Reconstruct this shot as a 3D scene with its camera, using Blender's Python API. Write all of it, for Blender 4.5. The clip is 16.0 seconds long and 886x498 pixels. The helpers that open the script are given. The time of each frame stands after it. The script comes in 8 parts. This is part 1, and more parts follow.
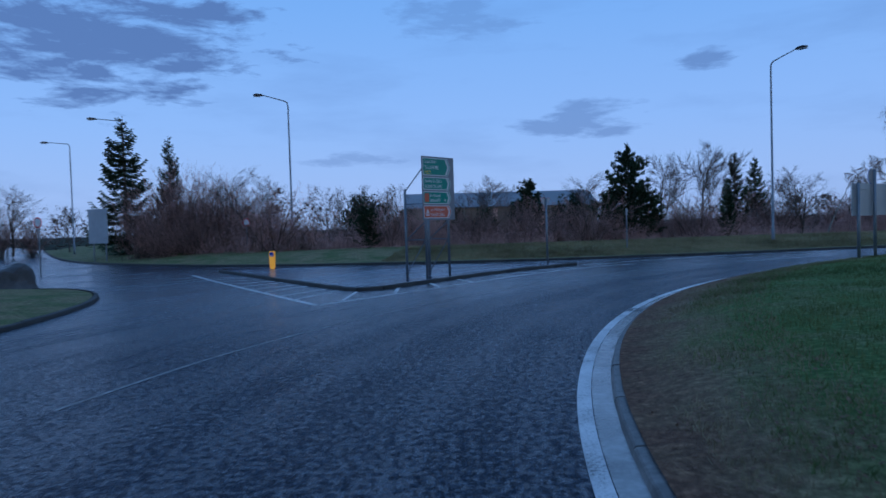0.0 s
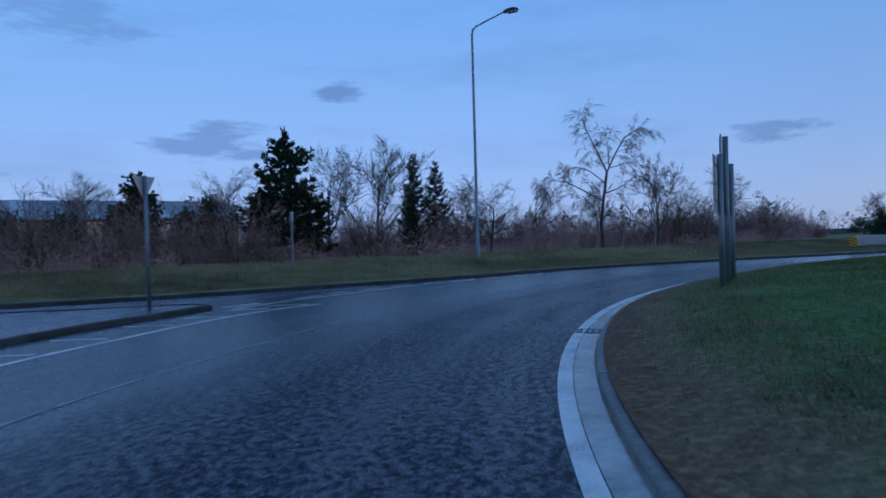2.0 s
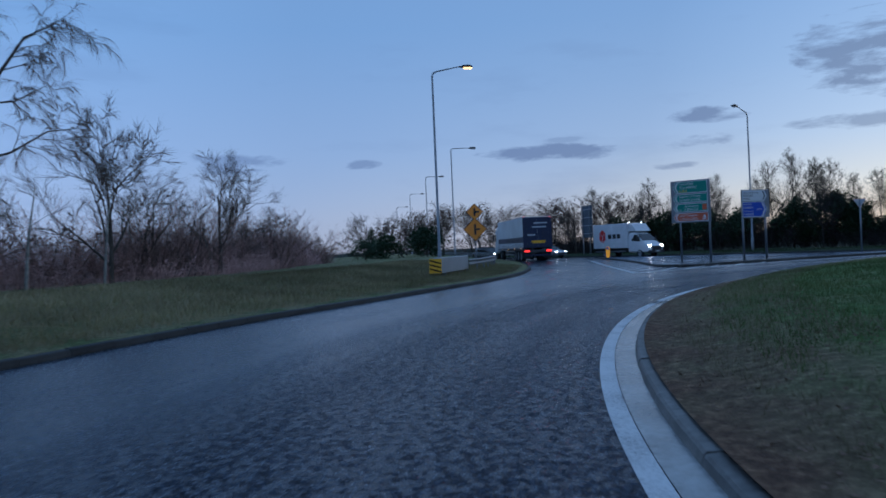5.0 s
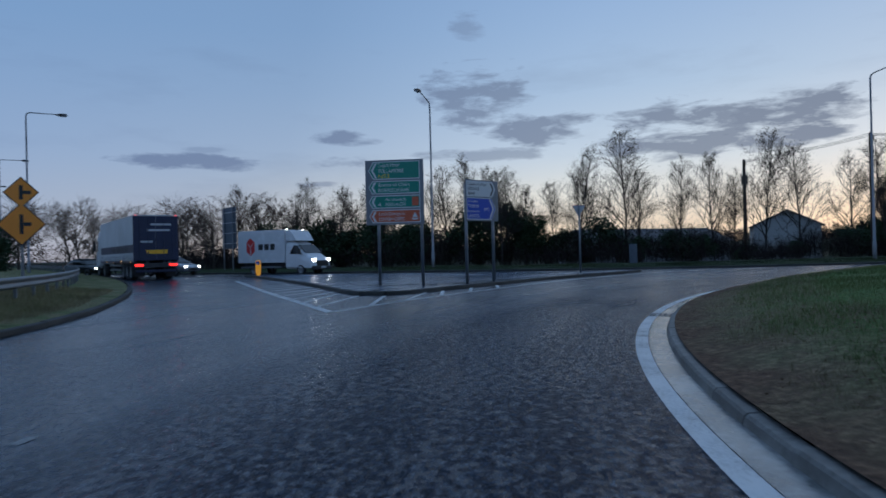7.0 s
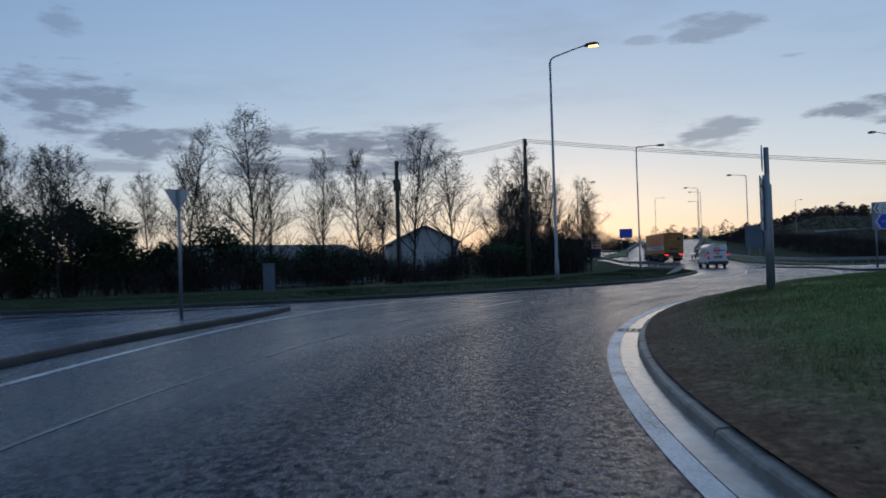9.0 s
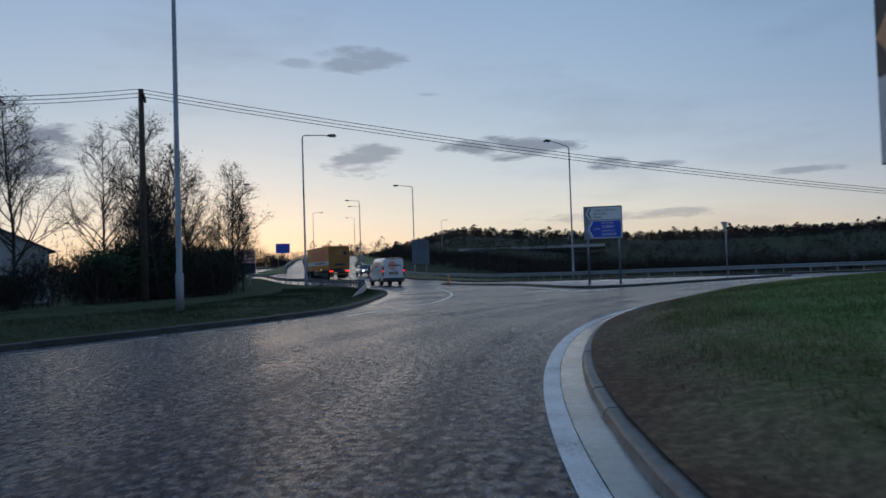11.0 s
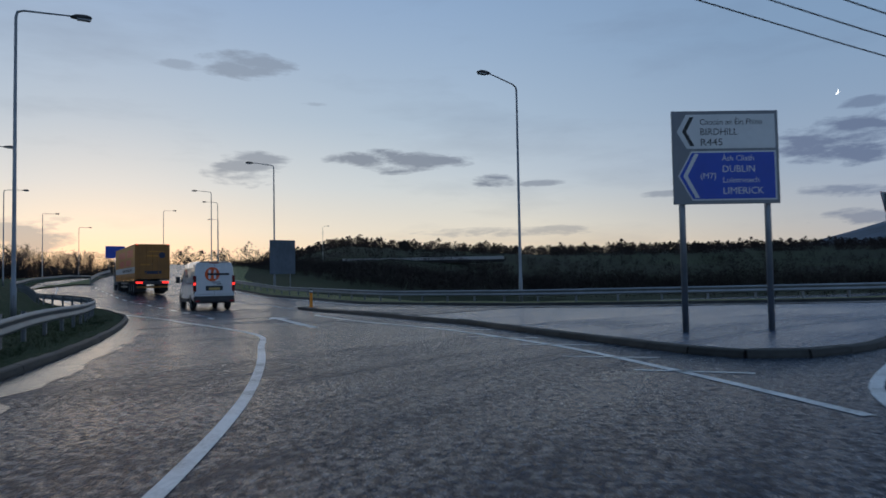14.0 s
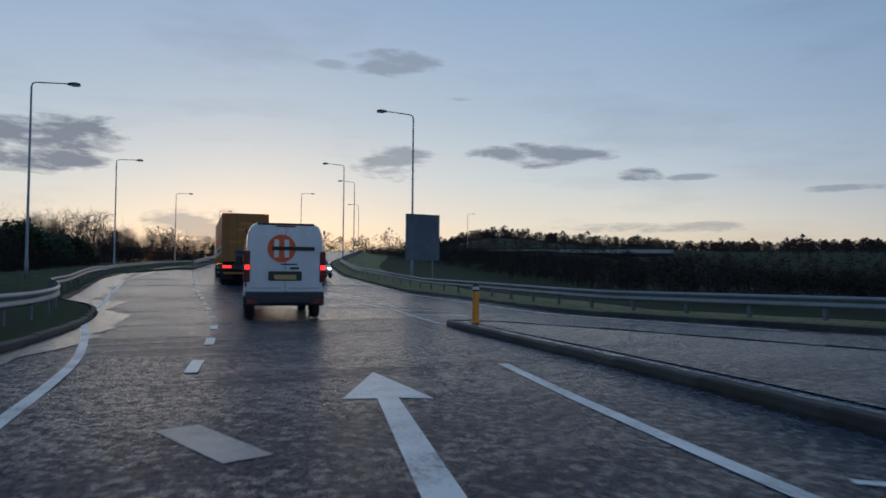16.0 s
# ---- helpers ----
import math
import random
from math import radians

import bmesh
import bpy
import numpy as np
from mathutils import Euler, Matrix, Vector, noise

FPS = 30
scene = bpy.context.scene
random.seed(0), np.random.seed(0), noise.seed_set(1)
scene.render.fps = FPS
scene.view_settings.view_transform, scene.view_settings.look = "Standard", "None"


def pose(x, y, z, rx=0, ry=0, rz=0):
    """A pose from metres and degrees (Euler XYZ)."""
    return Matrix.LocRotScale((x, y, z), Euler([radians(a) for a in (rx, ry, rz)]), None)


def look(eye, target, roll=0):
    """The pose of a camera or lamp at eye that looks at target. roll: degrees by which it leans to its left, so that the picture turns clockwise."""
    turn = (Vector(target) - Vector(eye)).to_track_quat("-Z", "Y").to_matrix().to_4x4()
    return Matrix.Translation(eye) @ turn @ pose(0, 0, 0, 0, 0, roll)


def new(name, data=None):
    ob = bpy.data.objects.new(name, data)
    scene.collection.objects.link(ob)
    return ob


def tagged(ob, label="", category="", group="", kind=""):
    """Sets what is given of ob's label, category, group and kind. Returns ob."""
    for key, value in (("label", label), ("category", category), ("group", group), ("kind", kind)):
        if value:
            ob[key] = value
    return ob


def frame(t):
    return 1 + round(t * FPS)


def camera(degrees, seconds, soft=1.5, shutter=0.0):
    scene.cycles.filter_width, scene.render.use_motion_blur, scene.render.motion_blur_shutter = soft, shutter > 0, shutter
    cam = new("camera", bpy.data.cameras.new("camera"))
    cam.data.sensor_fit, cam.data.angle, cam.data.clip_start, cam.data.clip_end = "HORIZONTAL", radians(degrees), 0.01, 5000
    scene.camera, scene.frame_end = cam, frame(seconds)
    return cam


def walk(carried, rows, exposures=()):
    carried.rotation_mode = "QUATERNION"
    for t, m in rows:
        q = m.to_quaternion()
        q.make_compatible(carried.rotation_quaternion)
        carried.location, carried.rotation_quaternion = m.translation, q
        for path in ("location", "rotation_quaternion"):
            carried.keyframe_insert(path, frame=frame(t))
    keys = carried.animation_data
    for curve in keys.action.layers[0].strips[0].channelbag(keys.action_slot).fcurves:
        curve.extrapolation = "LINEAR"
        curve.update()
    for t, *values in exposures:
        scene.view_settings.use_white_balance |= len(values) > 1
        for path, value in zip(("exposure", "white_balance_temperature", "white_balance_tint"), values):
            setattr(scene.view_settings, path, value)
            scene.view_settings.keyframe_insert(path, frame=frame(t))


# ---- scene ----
# ---- camera ----
cam = camera(64.3, 16.0, soft=1.6, shutter=0.15)
PATH = [
    (0, (0.052, -0.361, 2.122), (0.073, 1.638, 2.056), -1.75),
    (0.5, (0.13, 3.707, 1.941), (0.397, 5.688, 1.883), -1.61),
    (1, (0.694, 7.864, 1.816), (1.214, 9.795, 1.765), -1.50),
    (1.5, (1.689, 11.791, 1.686), (2.45, 13.64, 1.645), -1.58),
    (2, (3.395, 15.745, 1.609), (4.375, 17.488, 1.581), -1.59),
    (2.5, (5.548, 19.441, 1.552), (6.727, 21.057, 1.528), -1.92),
    (3, (8.115, 22.82, 1.534), (9.473, 24.288, 1.521), -2.26),
    (3.5, (10.994, 25.925, 1.538), (12.517, 27.221, 1.537), -2.36),
    (4, (14.189, 28.649, 1.502), (15.862, 29.744, 1.5), -2.55),
    (4.5, (17.743, 30.902, 1.459), (19.539, 31.781, 1.458), -2.58),
    (5, (21.591, 32.671, 1.422), (23.481, 33.326, 1.423), -2.43),
    (5.5, (25.637, 33.963, 1.388), (27.592, 34.384, 1.392), -2.15),
    (6, (29.786, 34.781, 1.353), (31.778, 34.959, 1.361), -1.84),
    (6.5, (33.944, 35.129, 1.316), (35.943, 35.056, 1.326), -1.55),
    (7, (38.009, 34.975, 1.275), (39.981, 34.646, 1.285), -1.37),
    (7.5, (41.945, 34.228, 1.232), (43.857, 33.644, 1.243), -1.38),
    (8, (45.891, 33.03, 1.202), (47.709, 32.195, 1.221), -1.59),
    (8.5, (49.595, 31.29, 1.268), (51.289, 30.226, 1.301), -1.50),
    (9, (53.165, 28.938, 1.357), (54.699, 27.655, 1.394), -1.82),
    (9.5, (56.242, 26.338, 1.357), (57.577, 24.849, 1.398), -1.58),
    (10, (58.787, 23.39, 1.331), (59.907, 21.733, 1.376), -1.58),
    (10.5, (60.967, 20.096, 1.286), (61.892, 18.324, 1.334), -1.71),
    (11, (62.876, 16.529, 1.213), (63.64, 14.681, 1.269), -1.86),
    (11.5, (64.578, 12.748, 1.136), (65.218, 10.854, 1.2), -1.98),
    (12, (66.134, 8.812, 1.077), (66.686, 6.89, 1.149), -1.98),
    (12.5, (67.608, 4.781, 1.06), (68.105, 2.845, 1.137), -1.80),
    (13, (68.997, 0.742, 1.149), (69.469, -1.2, 1.228), -1.60),
    (13.5, (70.334, -3.595, 1.192), (70.792, -5.54, 1.273), -1.40),
    (14, (71.696, -7.99, 1.208), (72.151, -9.935, 1.293), -1.00),
    (14.5, (73.176, -12.493, 1.242), (73.638, -14.438, 1.326), -0.80),
    (15, (75.044, -16.852, 1.181), (75.55, -18.786, 1.26), -0.20),
    (15.5, (77.329, -21.248, 1.151), (77.973, -23.141, 1.222), 0.40),
    (16, (80.023, -25.533, 1.043), (80.855, -27.351, 1.113), 0.50),
]
EXPOSURES = [(0.0, 0.0, 4820, 9), (4.0, 0.0, 5050, 9), (6.5, -0.10, 5700, 9), (9.0, -0.15, 6000, 9), (13.0, -0.18, 6350, 9), (16.0, -0.18, 6350, 9)]
walk(cam, [(t, look(eye, target, roll)) for t, eye, target, roll in PATH], EXPOSURES)

# ---- world and light ----
SUN_AZ = 140.0          # degrees clockwise from +y: where the dusk glow stands
world = bpy.data.worlds.new("dusk_sky")
scene.world = world
world.use_nodes = True


def graph(tree):
    """A tiny helper: adds nodes by type with inputs set by name or index, and links sockets."""
    def add(kind, at=None, **inputs):
        n = tree.nodes.new(kind)
        for k, v in (at or {}).items():
            setattr_safe(n, k, v)
        for k, v in inputs.items():
            put(n, k, v)
        return n

    def put(n, k, v):
        key = int(k[1:]) if k[0] == "i" and k[1:].isdigit() else k.replace("_", " ")
        if isinstance(v, bpy.types.NodeSocket):
            tree.links.new(v, n.inputs[key])
        else:
            n.inputs[key].default_value = v
    return add


def setattr_safe(n, k, v):
    if k == "operation":
        n.operation = v
    elif k == "blend_type":
        n.blend_type = v
    elif k == "data_type":
        n.data_type = v
    elif k == "noise_dimensions":
        n.noise_dimensions = v
    elif k == "feature":
        n.feature = v
    elif k == "vector_type":
        n.vector_type = v
    elif k == "clamp":
        n.clamp = v


def ramp(tree, fac, stops):
    n = tree.nodes.new("ShaderNodeValToRGB")
    tree.links.new(fac, n.inputs[0])
    while len(n.color_ramp.elements) < len(stops):
        n.color_ramp.elements.new(0.5)
    for e, (p, col) in zip(n.color_ramp.elements, stops):
        e.position = p
        e.color = (col, col, col, 1) if isinstance(col, (int, float)) else (*col, 1)
    return n.outputs[0]


CLOUDS_NORTH = [  # bearing from +y, height, half width, half depth (degrees), weight
    (-24, 14.5, 11, 5.2, 0.85), (1, 16.3, 6, 1.8, 0.35), (21.3, 11.9, 2.5, 0.9, 0.6), (12, 7.9, 5.2, 1.6, 0.5), (55, 7.1, 4, 0.9, 0.5), (80.8, 7.3, 5.2, 0.7, 0.6), (-6, 5.5, 5, 0.6, 0.35)]
CLOUDS_EAST = [
    (102.3, 12.5, 4.2, 2.5, 0.7), (107.9, 9.8, 4.0, 1.4, 0.75), (119.3, 8.7, 7.6, 2.2, 0.8), (91.6, 9.3, 2.8, 0.7, 0.7), (80.1, 7.4, 5.3, 0.7, 0.7), (91.6, 7.4, 2.8, 0.5, 0.5), (103.0, 7.8, 4.9, 0.6, 0.55), (88.9, 5.7, 2.0, 0.3, 0.5), (102.0, 17.7, 1.6, 1.2, 0.4), (64.9, 7.0, 1.4, 0.4, 0.5), (82.1, 8.3, 2.9, 0.3, 0.35)]
CLOUDS_SOUTH = [
    (125.8, 9.1, 4.8, 2.3, 0.85), (135.8, 3.7, 3.6, 1.4, 0.5), (151.5, 8.8, 3.0, 1.3, 0.6), (163.4, 9.6, 5.0, 1.0, 0.75), (170.5, 7.8, 2.5, 0.6, 0.8), (174.9, 7.6, 2.0, 0.3, 0.6), (-174.7, 6.3, 2.9, 0.3, 0.5), (150.9, 16.7, 3.5, 1.0, 0.5), (146.6, 16.4, 1.7, 0.4, 0.35), (-163.4, 9.4, 5.0, 1.5, 0.85), (-163.1, 5.8, 3.6, 0.5, 0.6), (-163.6, 3.9, 3.8, 0.6, 0.6), (172.2, 3.7, 6.5, 0.5, 0.45), (-161.9, 11.8, 1.9, 0.4, 0.6), (169.6, 3.8, 5.2, 0.4, 0.4), (156.3, 14.0, 1.3, 0.2, 0.3)]


def build_sky():
    """Dusk: blue overhead and opposite the glow, pale low down, peach where the sun has set, with small broken clouds."""
    t = world.node_tree
    t.nodes.clear()
    add = graph(t)

    def calc(op, x, y=0.0, z=0.0):
        n = add("ShaderNodeMath", {"operation": op}, i0=x, i1=y)
        if op == "MULTIPLY_ADD":
            if isinstance(z, bpy.types.NodeSocket):
                t.links.new(z, n.inputs[2])
            else:
                n.inputs[2].default_value = z
        return n.outputs[0]

    def blend(f, x, y):
        n = add("ShaderNodeMix", {"data_type": "RGBA"}, Factor=f)
        t.links.new(x, n.inputs[6])
        t.links.new(y, n.inputs[7])
        return n.outputs[2]

    sky = t.nodes.new("ShaderNodeTexSky")
    sky.sky_type, sky.sun_disc = "NISHITA", False
    sky.sun_elevation, sky.sun_rotation = radians(3.0), radians(SUN_AZ)
    way = add("ShaderNodeTexCoord").outputs["Generated"]
    up = calc("MAXIMUM", add("ShaderNodeSeparateXYZ", i0=way).outputs[2], 0.0)
    az = radians(SUN_AZ)
    near = add("ShaderNodeVectorMath", {"operation": "DOT_PRODUCT"}, i0=way, i1=(math.sin(az), math.cos(az), 0.0)).outputs[1]
    low = add("ShaderNodeMapRange", Value=up, From_Min=0.0, From_Max=0.15, To_Min=0.12, To_Max=0.0).outputs[0]
    warm = ramp(t, calc("ADD", calc("MULTIPLY_ADD", near, 0.5, 0.5), low), [(0.0, 0.0), (0.40, 0.0), (0.62, 0.08), (0.80, 0.33), (0.91, 0.76), (0.97, 1.0), (1.0, 1.0)])
    cold = ramp(t, up, [(0.0, (0.400, 0.462, 0.591)), (0.05, (0.400, 0.473, 0.630)), (0.14, (0.340, 0.452, 0.650)), (0.30, (0.250, 0.399, 0.630)), (0.6, (0.220, 0.357, 0.571)), (1.0, (0.200, 0.326, 0.532))])
    glow = ramp(t, up, [(0.0, (0.80, 0.56, 0.36)), (0.03, (0.84, 0.68, 0.50)), (0.07, (0.76, 0.71, 0.62)), (0.13, (0.60, 0.65, 0.68)), (0.22, (0.43, 0.53, 0.64)), (0.38, (0.29, 0.41, 0.60)), (1.0, (0.20, 0.31, 0.50))])
    # the sky is darkest at right angles to the glow
    dim = ramp(t, calc("MULTIPLY_ADD", near, 0.5, 0.5), [(0.0, 1.0), (0.38, 1.0), (0.58, 0.86), (0.80, 0.86), (0.92, 1.04), (1.0, 1.08)])
    lit = add("ShaderNodeVectorMath", {"operation": "SCALE"}, i0=blend(warm, cold, glow))
    t.links.new(dim, lit.inputs["Scale"])
    clear = lit.outputs[0]
    mixed = add("ShaderNodeMix", {"data_type": "RGBA", "blend_type": "ADD"}, Factor=0.012)
    t.links.new(clear, mixed.inputs[6])
    t.links.new(sky.outputs[0], mixed.inputs[7])
    clear = mixed.outputs[2]
    # broken clouds: each a ragged lens
    rough = add("ShaderNodeTexNoise", Vector=add("ShaderNodeVectorMath", {"operation": "MULTIPLY"}, i0=way, i1=(1, 1, 4.0)).outputs[0], Scale=12.0, Detail=8.0, Roughness=0.62, Distortion=0.25).outputs[0]
    ragged = calc("MULTIPLY_ADD", rough, 5.2, -2.6)
    total = None
    for bearing, high, wide, deep, weight in CLOUDS_NORTH + CLOUDS_EAST + CLOUDS_SOUTH:
        b, h = radians(bearing), radians(high)
        d = Vector((math.sin(b) * math.cos(h), math.cos(b) * math.cos(h), math.sin(h)))
        side = Vector((math.cos(b), -math.sin(b), 0))
        over = side.cross(d)
        off = add("ShaderNodeVectorMath", {"operation": "SUBTRACT"}, i0=way, i1=d).outputs[0]
        u = add("ShaderNodeVectorMath", {"operation": "DOT_PRODUCT"}, i0=off, i1=side / math.tan(radians(wide))).outputs[1]
        v = add("ShaderNodeVectorMath", {"operation": "DOT_PRODUCT"}, i0=off, i1=over / math.tan(radians(deep))).outputs[1]
        w = add("ShaderNodeVectorMath", {"operation": "DOT_PRODUCT"}, i0=off, i1=d * 6).outputs[1]
        flat = add("ShaderNodeCombineXYZ", i0=u, i1=v, i2=w).outputs[0]
        r2 = add("ShaderNodeVectorMath", {"operation": "DOT_PRODUCT"}, i0=flat, i1=flat).outputs[1]
        body = calc("SUBTRACT", calc("ADD", ragged, 0.95), r2)
        m = add("ShaderNodeMapRange", Value=body, From_Min=-0.05, From_Max=0.75, To_Min=0.0, To_Max=weight).outputs[0]
        total = m if total is None else calc("MAXIMUM", total, m)
    # thin streaks and mottling everywhere
    thin = add("ShaderNodeTexNoise", Vector=add("ShaderNodeVectorMath", {"operation": "MULTIPLY"}, i0=way, i1=(1, 1, 4.5)).outputs[0], Scale=3.2, Detail=6.0, Roughness=0.6).outputs[0]
    veil = add("ShaderNodeMapRange", Value=thin, From_Min=0.52, From_Max=0.75, To_Min=0.0, To_Max=0.22).outputs[0]
    total = calc("MAXIMUM", total, veil)
    cloud = add("ShaderNodeMix", {"data_type": "RGBA"}, Factor=warm)
    cloud.inputs[6].default_value = (0.115, 0.165, 0.30, 1)
    cloud.inputs[7].default_value = (0.19, 0.215, 0.275, 1)
    bg = add("ShaderNodeBackground", Color=blend(total, clear, cloud.outputs[2]), Strength=SKY_STRENGTH)
    add("ShaderNodeOutputWorld", Surface=bg.outputs[0])


SKY_STRENGTH = 1.0
build_sky()

sun = bpy.data.lights.new("low_sun", "SUN")
sun.energy, sun.angle, sun.color = 0.10, radians(30), (1.0, 0.80, 0.62)
a = radians(SUN_AZ)
new("low_sun", sun).matrix_basis = look((0, 0, 50), (-50 * math.sin(a), -50 * math.cos(a), 50 - 50 * math.tan(radians(4.0))))

# ---- materials ----
def material(name, base, rough=0.6, metal=0.0, vary=0.25, scale=6.0, bump=0.15, bump_scale=60.0, second=None, random_tint=0.0, spec=0.5, coat=0.0, emit=None, emit_power=0.0, dist=0.01):
    """A surface with two scales of variation in colour, a varied gloss and fine relief, at real-world size."""
    m = bpy.data.materials.new(name)
    m.use_nodes = True
    t = m.node_tree
    add = graph(t)
    b = t.nodes["Principled BSDF"]
    pos = add("ShaderNodeTexCoord").outputs["Object"]
    large = add("ShaderNodeTexNoise", Vector=pos, Scale=scale * 0.12, Detail=4.0, Roughness=0.6).outputs[0]
    small = add("ShaderNodeTexNoise", Vector=pos, Scale=scale, Detail=6.0, Roughness=0.65).outputs[0]
    both = add("ShaderNodeMath", {"operation": "MULTIPLY_ADD"}, i0=large, i1=0.6, i2=add("ShaderNodeMath", {"operation": "MULTIPLY"}, i0=small, i1=0.4).outputs[0]).outputs[0]
    dark = tuple(c * (1 - vary) for c in base)
    light = second or tuple(min(1, c * (1 + vary)) for c in base)
    col = ramp(t, both, [(0.0, dark), (0.38, dark), (0.62, light), (1.0, light)])
    if random_tint:
        r = add("ShaderNodeObjectInfo").outputs["Random"]
        v = add("ShaderNodeMapRange", Value=r, To_Min=1 - random_tint, To_Max=1 + random_tint).outputs[0]
        col = add("ShaderNodeHueSaturation", Color=col, Value=v).outputs[0]
    t.links.new(col, b.inputs["Base Color"])
    gloss = add("ShaderNodeMapRange", Value=small, To_Min=max(0.02, rough - 0.15), To_Max=min(1, rough + 0.15)).outputs[0]
    t.links.new(gloss, b.inputs["Roughness"])
    b.inputs["Metallic"].default_value = metal
    b.inputs["Specular IOR Level"].default_value = spec
    b.inputs["Coat Weight"].default_value = coat
    if bump:
        fine = add("ShaderNodeTexNoise", Vector=pos, Scale=bump_scale, Detail=3.0).outputs[0]
        bm_ = add("ShaderNodeBump", Strength=bump, Distance=dist, Height=fine)
        t.links.new(bm_.outputs[0], b.inputs["Normal"])
    if emit:
        b.inputs["Emission Color"].default_value = (*emit, 1)
        b.inputs["Emission Strength"].default_value = emit_power
    return m


def wet_asphalt(name="wet_asphalt", tint=1.0, relief=1.0):
    """Coarse chippings under a thin film of water: wet lanes shine, the worn wheel tracks differ."""
    m = bpy.data.materials.new(name)
    m.use_nodes = True
    t = m.node_tree
    add = graph(t)
    b = t.nodes["Principled BSDF"]
    pos = add("ShaderNodeTexCoord").outputs["Object"]
    stones = add("ShaderNodeTexVoronoi", Vector=pos, Scale=29.0, Randomness=1.0).outputs[0]
    clumps = add("ShaderNodeTexNoise", Vector=pos, Scale=33.0, Detail=4.0, Roughness=0.72).outputs[0]
    patch = add("ShaderNodeTexNoise", Vector=pos, Scale=0.22, Detail=5.0, Roughness=0.55, Distortion=0.4).outputs[0]
    # tracks run round the island: streaks by distance from its middle
    off = add("ShaderNodeVectorMath", {"operation": "SUBTRACT"}, i0=pos, i1=(33.38, 1.53, 0.0)).outputs[0]
    far = add("ShaderNodeVectorMath", {"operation": "LENGTH"}, i0=off).outputs[1]
    lane = add("ShaderNodeCombineXYZ", i0=add("ShaderNodeMath", {"operation": "MULTIPLY"}, i0=far, i1=1.3).outputs[0], i1=patch, i2=0.0).outputs[0]
    streak = add("ShaderNodeTexNoise", Vector=lane, Scale=1.0, Detail=4.0, Roughness=0.6).outputs[0]
    wet = add("ShaderNodeMath", {"operation": "MULTIPLY_ADD"}, i0=streak, i1=0.5, i2=add("ShaderNodeMath", {"operation": "MULTIPLY"}, i0=patch, i1=0.5).outputs[0]).outputs[0]
    mix = add("ShaderNodeMath", {"operation": "MULTIPLY_ADD"}, i0=stones, i1=0.35, i2=add("ShaderNodeMath", {"operation": "MULTIPLY"}, i0=clumps, i1=0.75).outputs[0]).outputs[0]
    lumps = add("ShaderNodeTexNoise", Vector=pos, Scale=11.0, Detail=3.0, Roughness=0.6).outputs[0]
    col = ramp(t, mix, [(0.0, (0.008, 0.010, 0.013)), (0.44, (0.015, 0.018, 0.024)), (0.52, (0.028, 0.033, 0.042)), (0.60, (0.056, 0.064, 0.078)), (0.74, (0.100, 0.111, 0.128)), (1.0, (0.16, 0.175, 0.195))])
    col = add("ShaderNodeHueSaturation", Color=col, Saturation=1.9, Value=tint).outputs[0]
    t.links.new(col, b.inputs["Base Color"])
    film = add("ShaderNodeMapRange", Value=wet, From_Min=0.38, From_Max=0.60, To_Min=0.16, To_Max=0.28).outputs[0]
    dry = ramp(t, mix, [(0.0, 0.0), (0.60, 0.0), (0.70, 0.10), (1.0, 0.20)])
    rough = add("ShaderNodeMath", {"operation": "ADD"}, i0=film, i1=dry).outputs[0]
    t.links.new(rough, b.inputs["Roughness"])
    b.inputs["IOR"].default_value = 1.36
    # water stands in the pores and shines; the chippings between them stay dull
    grain = add("ShaderNodeTexNoise", Vector=pos, Scale=10.0, Detail=3.5, Roughness=0.65).outputs[0]
    pool = add("ShaderNodeMath", {"operation": "MULTIPLY_ADD"}, i0=wet, i1=-0.55, i2=add("ShaderNodeMath", {"operation": "ADD"}, i0=grain, i1=0.27).outputs[0]).outputs[0]
    gleam = ramp(t, pool, [(0.0, 0.03), (0.47, 0.06), (0.56, 1.0), (1.0, 1.0)])
    # the outer lane of the northern half is worn smooth
    north = add("ShaderNodeMapRange", Value=add("ShaderNodeSeparateXYZ", i0=pos).outputs[1], From_Min=12.0, From_Max=22.0).outputs[0]
    outer = add("ShaderNodeMapRange", Value=add("ShaderNodeMath", {"operation": "MULTIPLY_ADD"}, i0=patch, i1=2.4, i2=far).outputs[0], From_Min=36.4, From_Max=38.2).outputs[0]
    smooth = add("ShaderNodeMath", {"operation": "MULTIPLY"}, i0=north, i1=outer).outputs[0]
    even = add("ShaderNodeMix", {"data_type": "FLOAT"}, i0=add("ShaderNodeMath", {"operation": "MULTIPLY"}, i0=smooth, i1=0.7).outputs[0], i2=gleam, i3=0.6).outputs[0]
    t.links.new(even, b.inputs["Specular IOR Level"])
    deep = add("ShaderNodeMapRange", Value=smooth, To_Min=1.0, To_Max=0.3).outputs[0]
    flat_pool = add("ShaderNodeMapRange", Value=pool, From_Min=0.46, From_Max=0.58, To_Min=1.0, To_Max=0.5).outputs[0]
    deep = add("ShaderNodeMath", {"operation": "MULTIPLY"}, i0=deep, i1=flat_pool).outputs[0]
    height = add("ShaderNodeMath", {"operation": "MULTIPLY_ADD"}, i0=lumps, i1=1.2, i2=mix).outputs[0]
    bump_node = add("ShaderNodeBump", Strength=deep, Distance=0.037 * relief, Height=height)
    t.links.new(bump_node.outputs[0], b.inputs["Normal"])
    return m


